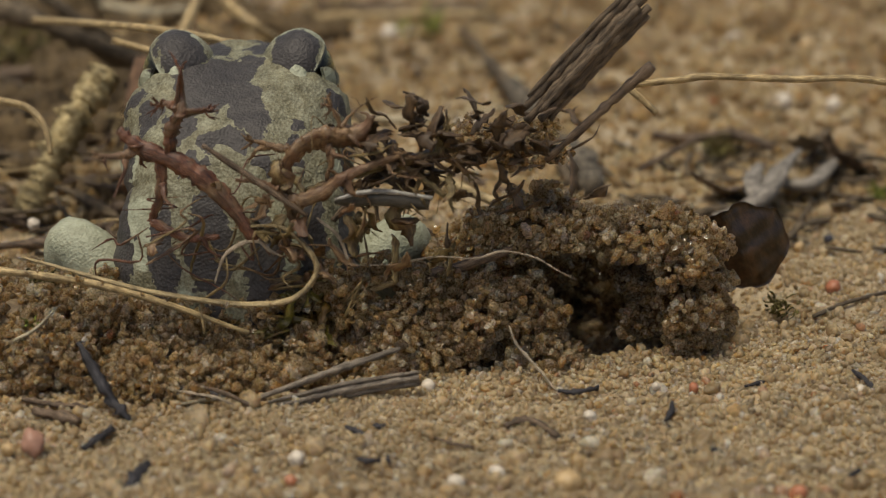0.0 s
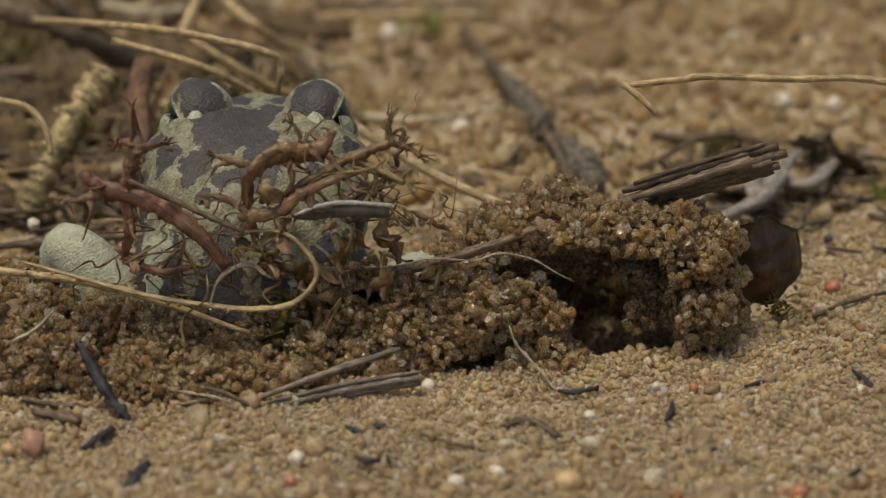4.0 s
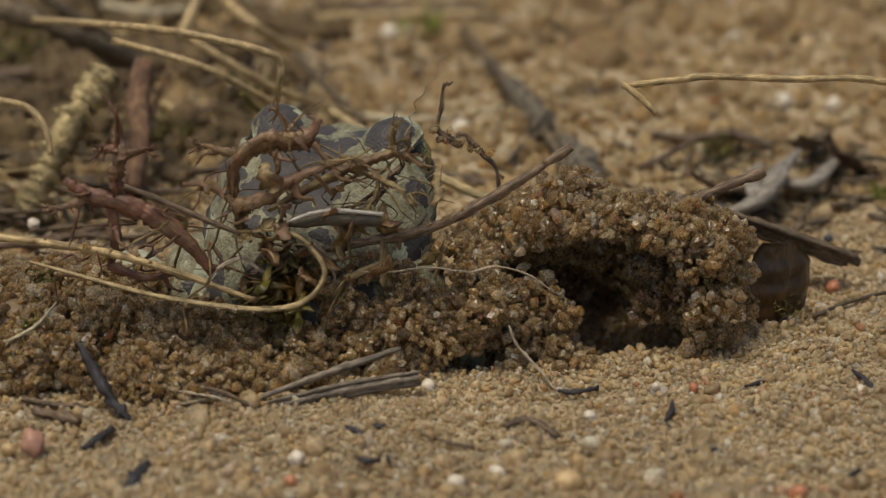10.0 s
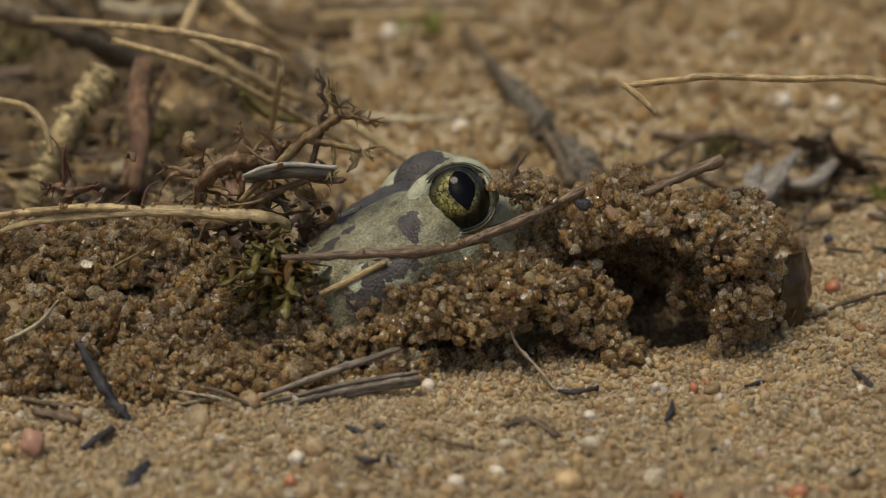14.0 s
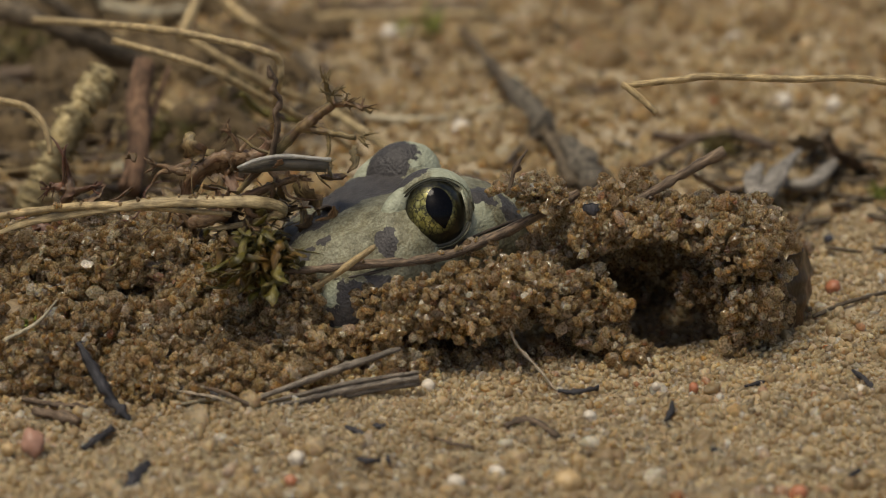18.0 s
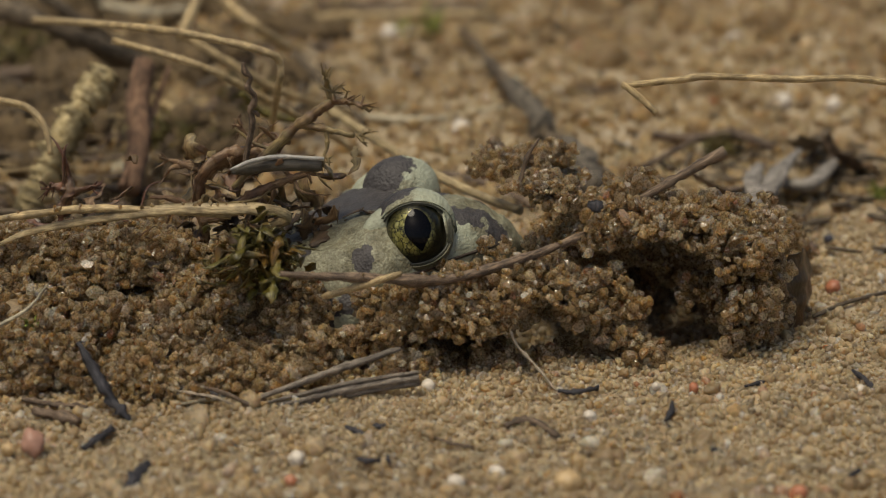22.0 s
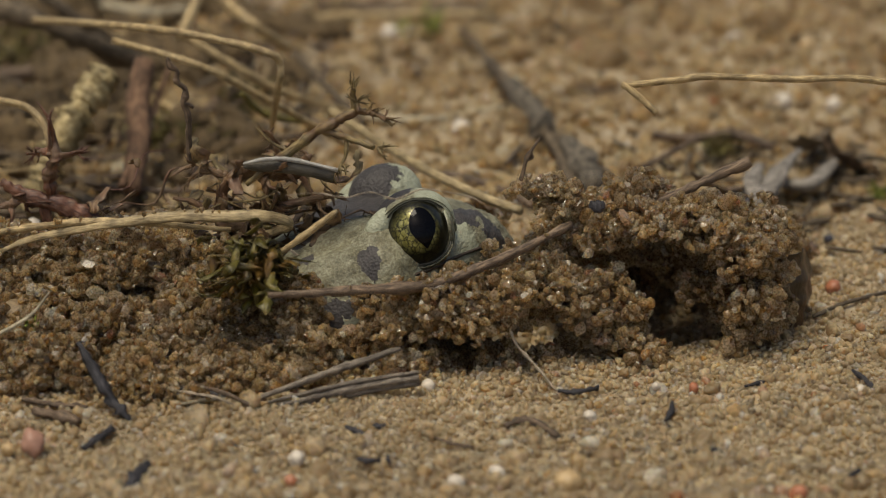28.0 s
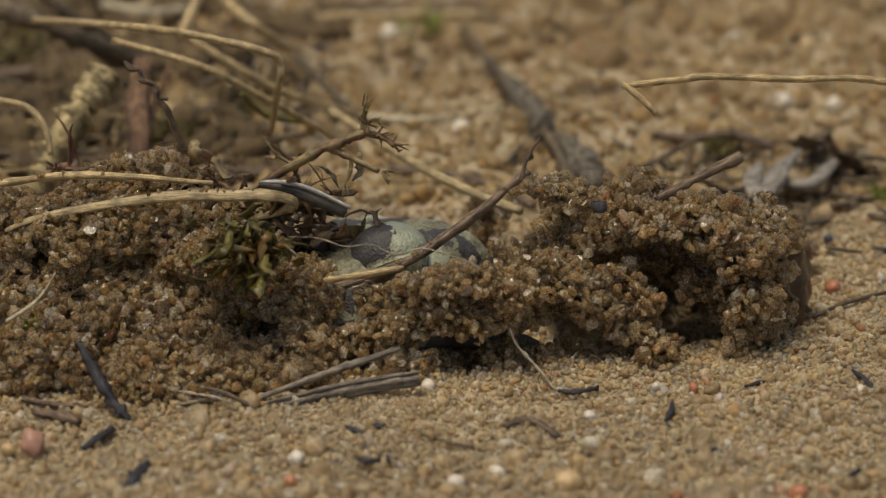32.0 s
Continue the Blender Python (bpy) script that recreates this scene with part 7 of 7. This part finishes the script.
    walk(red_tangle, [(0, at(-36.3, 2.0, 20.8)), (1, at(-35.7, 2.0, 17.4)), (3.5, at(-38.1, 2.0, 17.4)), (5.5, at(-43.8, 3.0, 17.0)), (7, at(-44.5, 3.0, 19.6)), (8, at(-42.9, 3.0, 18.7)), (12, at(-42.2, 3.0, 17.9)), (12.5, at(-50.4, 10.0, 17.1)), (13, at(-52.8, 20.0, 10.8)), (22.5, at(-52.8, 20.0, 10.8)), (23, at(-53.4, 20.0, 15.7)), (28.5, at(-53.4, 20.0, 15.7)), (29.5, at(-51.7, 20.0, 17.1)), (32, at(-51.7, 20.0, 17.1))])
    walk(grey_tangle, [(0, at(-8.3, 3.0, 28.9)), (1, at(-6.7, 3.0, 28.9)), (3.5, at(-8.3, 3.0, 26.3)), (5.5, at(-11.5, 3.0, 28.9)), (7, at(-11.4, 3.0, 31.4)), (8, at(-10.7, 3.0, 30.5)), (10.5, at(-11.5, 3.0, 28.0)), (12, at(-10.7, 3.0, 28.9)), (12.5, at(-18.1, 8.0, 25.5)), (13, at(-26.2, 16.0, 17.1)), (22.5, at(-26.6, 17.0, 17.2)), (23, at(-26.2, 17.0, 17.7)), (32, at(-25.5, 18.0, 16.4))])
    walk(scraps_brown, [(0, at(-21.0, 0.0, 21.5)), (1, at(-20.2, 0.0, 19.8)), (3.5, at(-22.7, 0.0, 18.9)), (5.5, at(-25.0, 0.0, 19.8)), (7, at(-25.0, 0.0, 21.9)), (8, at(-24.2, 0.0, 21.0)), (12, at(-23.4, 0.0, 21.0)), (12.5, at(-27.9, 6.0, 16.8)), (13, at(-31.9, 17.0, 21.6)), (22.5, at(-31.9, 17.0, 22.5)), (23, at(-31.9, 17.0, 22.5)), (29, at(-31.1, 17.0, 21.6)), (32, at(-30.3, 17.0, 19.9))])
    walk(scraps_grey, [(0, at(-14.6, 0.0, 21.5)), (1, at(-13.1, 0.0, 20.6)), (3.5, at(-15.5, 0.0, 18.9)), (5.5, at(-17.9, 0.0, 19.8)), (7, at(-17.8, 0.0, 21.9)), (8, at(-17.0, 0.0, 21.0)), (12, at(-16.2, 0.0, 21.0)), (12.5, at(-23.1, 6.0, 16.8)), (13, at(-28.6, 17.0, 20.3)), (32, at(-27.8, 17.0, 19.0))])
    walk(leaf_mat, [(0, at(1.9, 3.0, 31.2)), (0.5, at(0.7, 3.0, 30.9)), (1, at(-8.0, 5.0, 12.0)), (2, at(-9.0, 8.0, 6.0)), (12, at(-10.0, 10.0, 4.0)), (12.5, at(-16.0, 12.0, 6.0)), (13, at(-26.0, 18.0, 11.0)), (32, at(-26.0, 18.0, 11.0))])
    walk(crumbs, [(0, at(-11.6, 1.0, 14.3)), (1, at(-10.8, 1.0, 13.4)), (3.5, at(-13.2, 1.0, 13.4)), (5.5, at(-14.0, 1.0, 14.4)), (12, at(-13.2, 1.0, 14.4)), (12.5, at(-18.2, 3.0, 9.2)), (13, at(-18.4, 6.0, 5.4)), (32, at(-18.4, 6.0, 5.4))])
    spin = [Matrix.Rotation(radians(k), 4, Vector((0.67, 0, 0.745))) for k in (30, 62)]
    walk(thick_twig, [(0, at(20.4, 9.0, 43.7)), (0.2, at(11.6, 9.0, 44.5, 0, -25)), (0.4, at(7.7, 9.0, 43.3, 0, -40)), (0.6, at(10.9, 10.0, 39.2, 0, -22)), (0.8, at(22.5, 12.0, 31.0, 0, 10)), (1, at(35.7, 16.0, 24.6, 0, 26)), (3.5, at(36.5, 16.0, 24.2, 0, 26)),
                      (4.5, at(42.0, 18.0, 21.0, 0, 38) @ spin[0]), (5.5, at(50.0, 24.0, 15.5, 0, 46) @ spin[1]), (7.5, at(50.4, 24.0, 15.2, 0, 46) @ spin[1]), (8.5, at(52.6, 32.0, 8.6, 0, 68) @ spin[1]), (12, at(52.8, 32.0, 8.2, 0, 68) @ spin[1]), (13, at(42.0, 42.0, 3.0, 0, 62) @ spin[1]), (32, at(42.0, 42.0, 3.0, 0, 62) @ spin[1])])
    walk(thin_stick, [(0, at(22.2, 9.0, 35.3)), (0.3, at(18.6, 9.0, 34.9)), (0.6, at(22.3, 10.0, 32.7, 0, 6)), (1, at(33.4, 14.0, 23.9, 0, 22)), (3.5, at(33.8, 14.0, 24.2, 0, 22)), (5.5, at(42.9, 15.0, 17.5, 0, 40)), (7, at(44.5, 15.0, 17.9, 0, 40)), (8, at(37.6, 15.0, 20.6, 0, 20)), (12, at(37.6, 15.0, 20.6, 0, 20)), (13, at(30.8, 15.0, 21.4, 0, 14)), (14, at(31.6, 15.0, 22.1, 0, 18)), (14.5, at(31.6, 15.0, 22.7, 0, 12)), (19, at(32.4, 15.0, 22.4, 0, 12)), (23, at(32.4, 15.0, 22.4, 0, 12)), (27.5, at(35.6, 15.0, 21.7, 0, 18)), (32, at(34.6, 15.0, 22.1, 0, 15))])
    walk(bark_flake, [(0, at(45.9, 20.0, 11.0, 0, -30, 10)), (0.5, at(47.4, 20.0, 9.9, 0, -25, 10)), (1, at(48.1, 20.0, 9.4, 0, -22, 12)), (3.5, at(48.3, 20.0, 9.2, 0, -20, 15)), (5.5, at(50.4, 18.0, 5.8, 0, 0, 25)), (7.5, at(50.6, 18.0, 5.6, 0, 0, 28)), (8, at(51.0, 18.0, 5.5, 0, 0, 30)),
                      (12.5, at(51.2, 18.0, 5.3, 0, 0, 32)), (13, at(52.7, 18.0, 4.5, 0, 0, 50)), (14.5, at(54.2, 18.0, 4.1, 0, 0, 62)), (32, at(54.2, 18.0, 4.1, 0, 0, 62))])
    walk(foot_crumbs, [(0, at(-1.1, 2.0, -6.0)), (29.0, at(-1.1, 2.0, -6.0)), (29.4, at(-1.1, -4.0, 9.2)), (31.5, at(-1.1, -4.0, 9.2)), (32, at(0.4, -3.0, 13.2))])
    walk(chip, [(0, at(14.9, 20.0, 10.8)), (12.6, at(17.3, 18.0, 13.3)), (13, at(17.8, 12.0, 17.9)), (13.5, at(18.8, 8.0, 21.1)), (14, at(20.0, 6.0, 22.6)), (18, at(21.2, 6.0, 21.9)), (20, at(21.5, 6.0, 22.3)), (24, at(22.0, 6.0, 22.4)), (31, at(22.1, 6.0, 22.3)), (32, at(22.3, 6.0, 22.3))])
    walk(flung, [(0, at(9.9, 15.0, 28.2)), (0.3, at(8.7, 15.0, 27.5)), (0.6, at(7.9, 16.0, 24.6)), (0.8, at(8.9, 20.0, 17.1)), (1.2, at(10.2, 34.0, 6.7)), (21.5, at(10.2, 34.0, 6.7)), (21.8, at(10.6, 34.0, 15.0)), (22.1, at(14.5, 36.0, 18.9)), (22.5, at(8.4, 40.0, 23.9, 0, -20)), (22.7, at(5.9, 44.0, 20.1, 0, -40)), (22.9, at(6.0, 46.0, 5.2, 0, -60)), (23.2, at(6.4, 46.0, 3.3, 0, -60)), (32, at(6.4, 46.0, 3.3, 0, -60))])


motions()
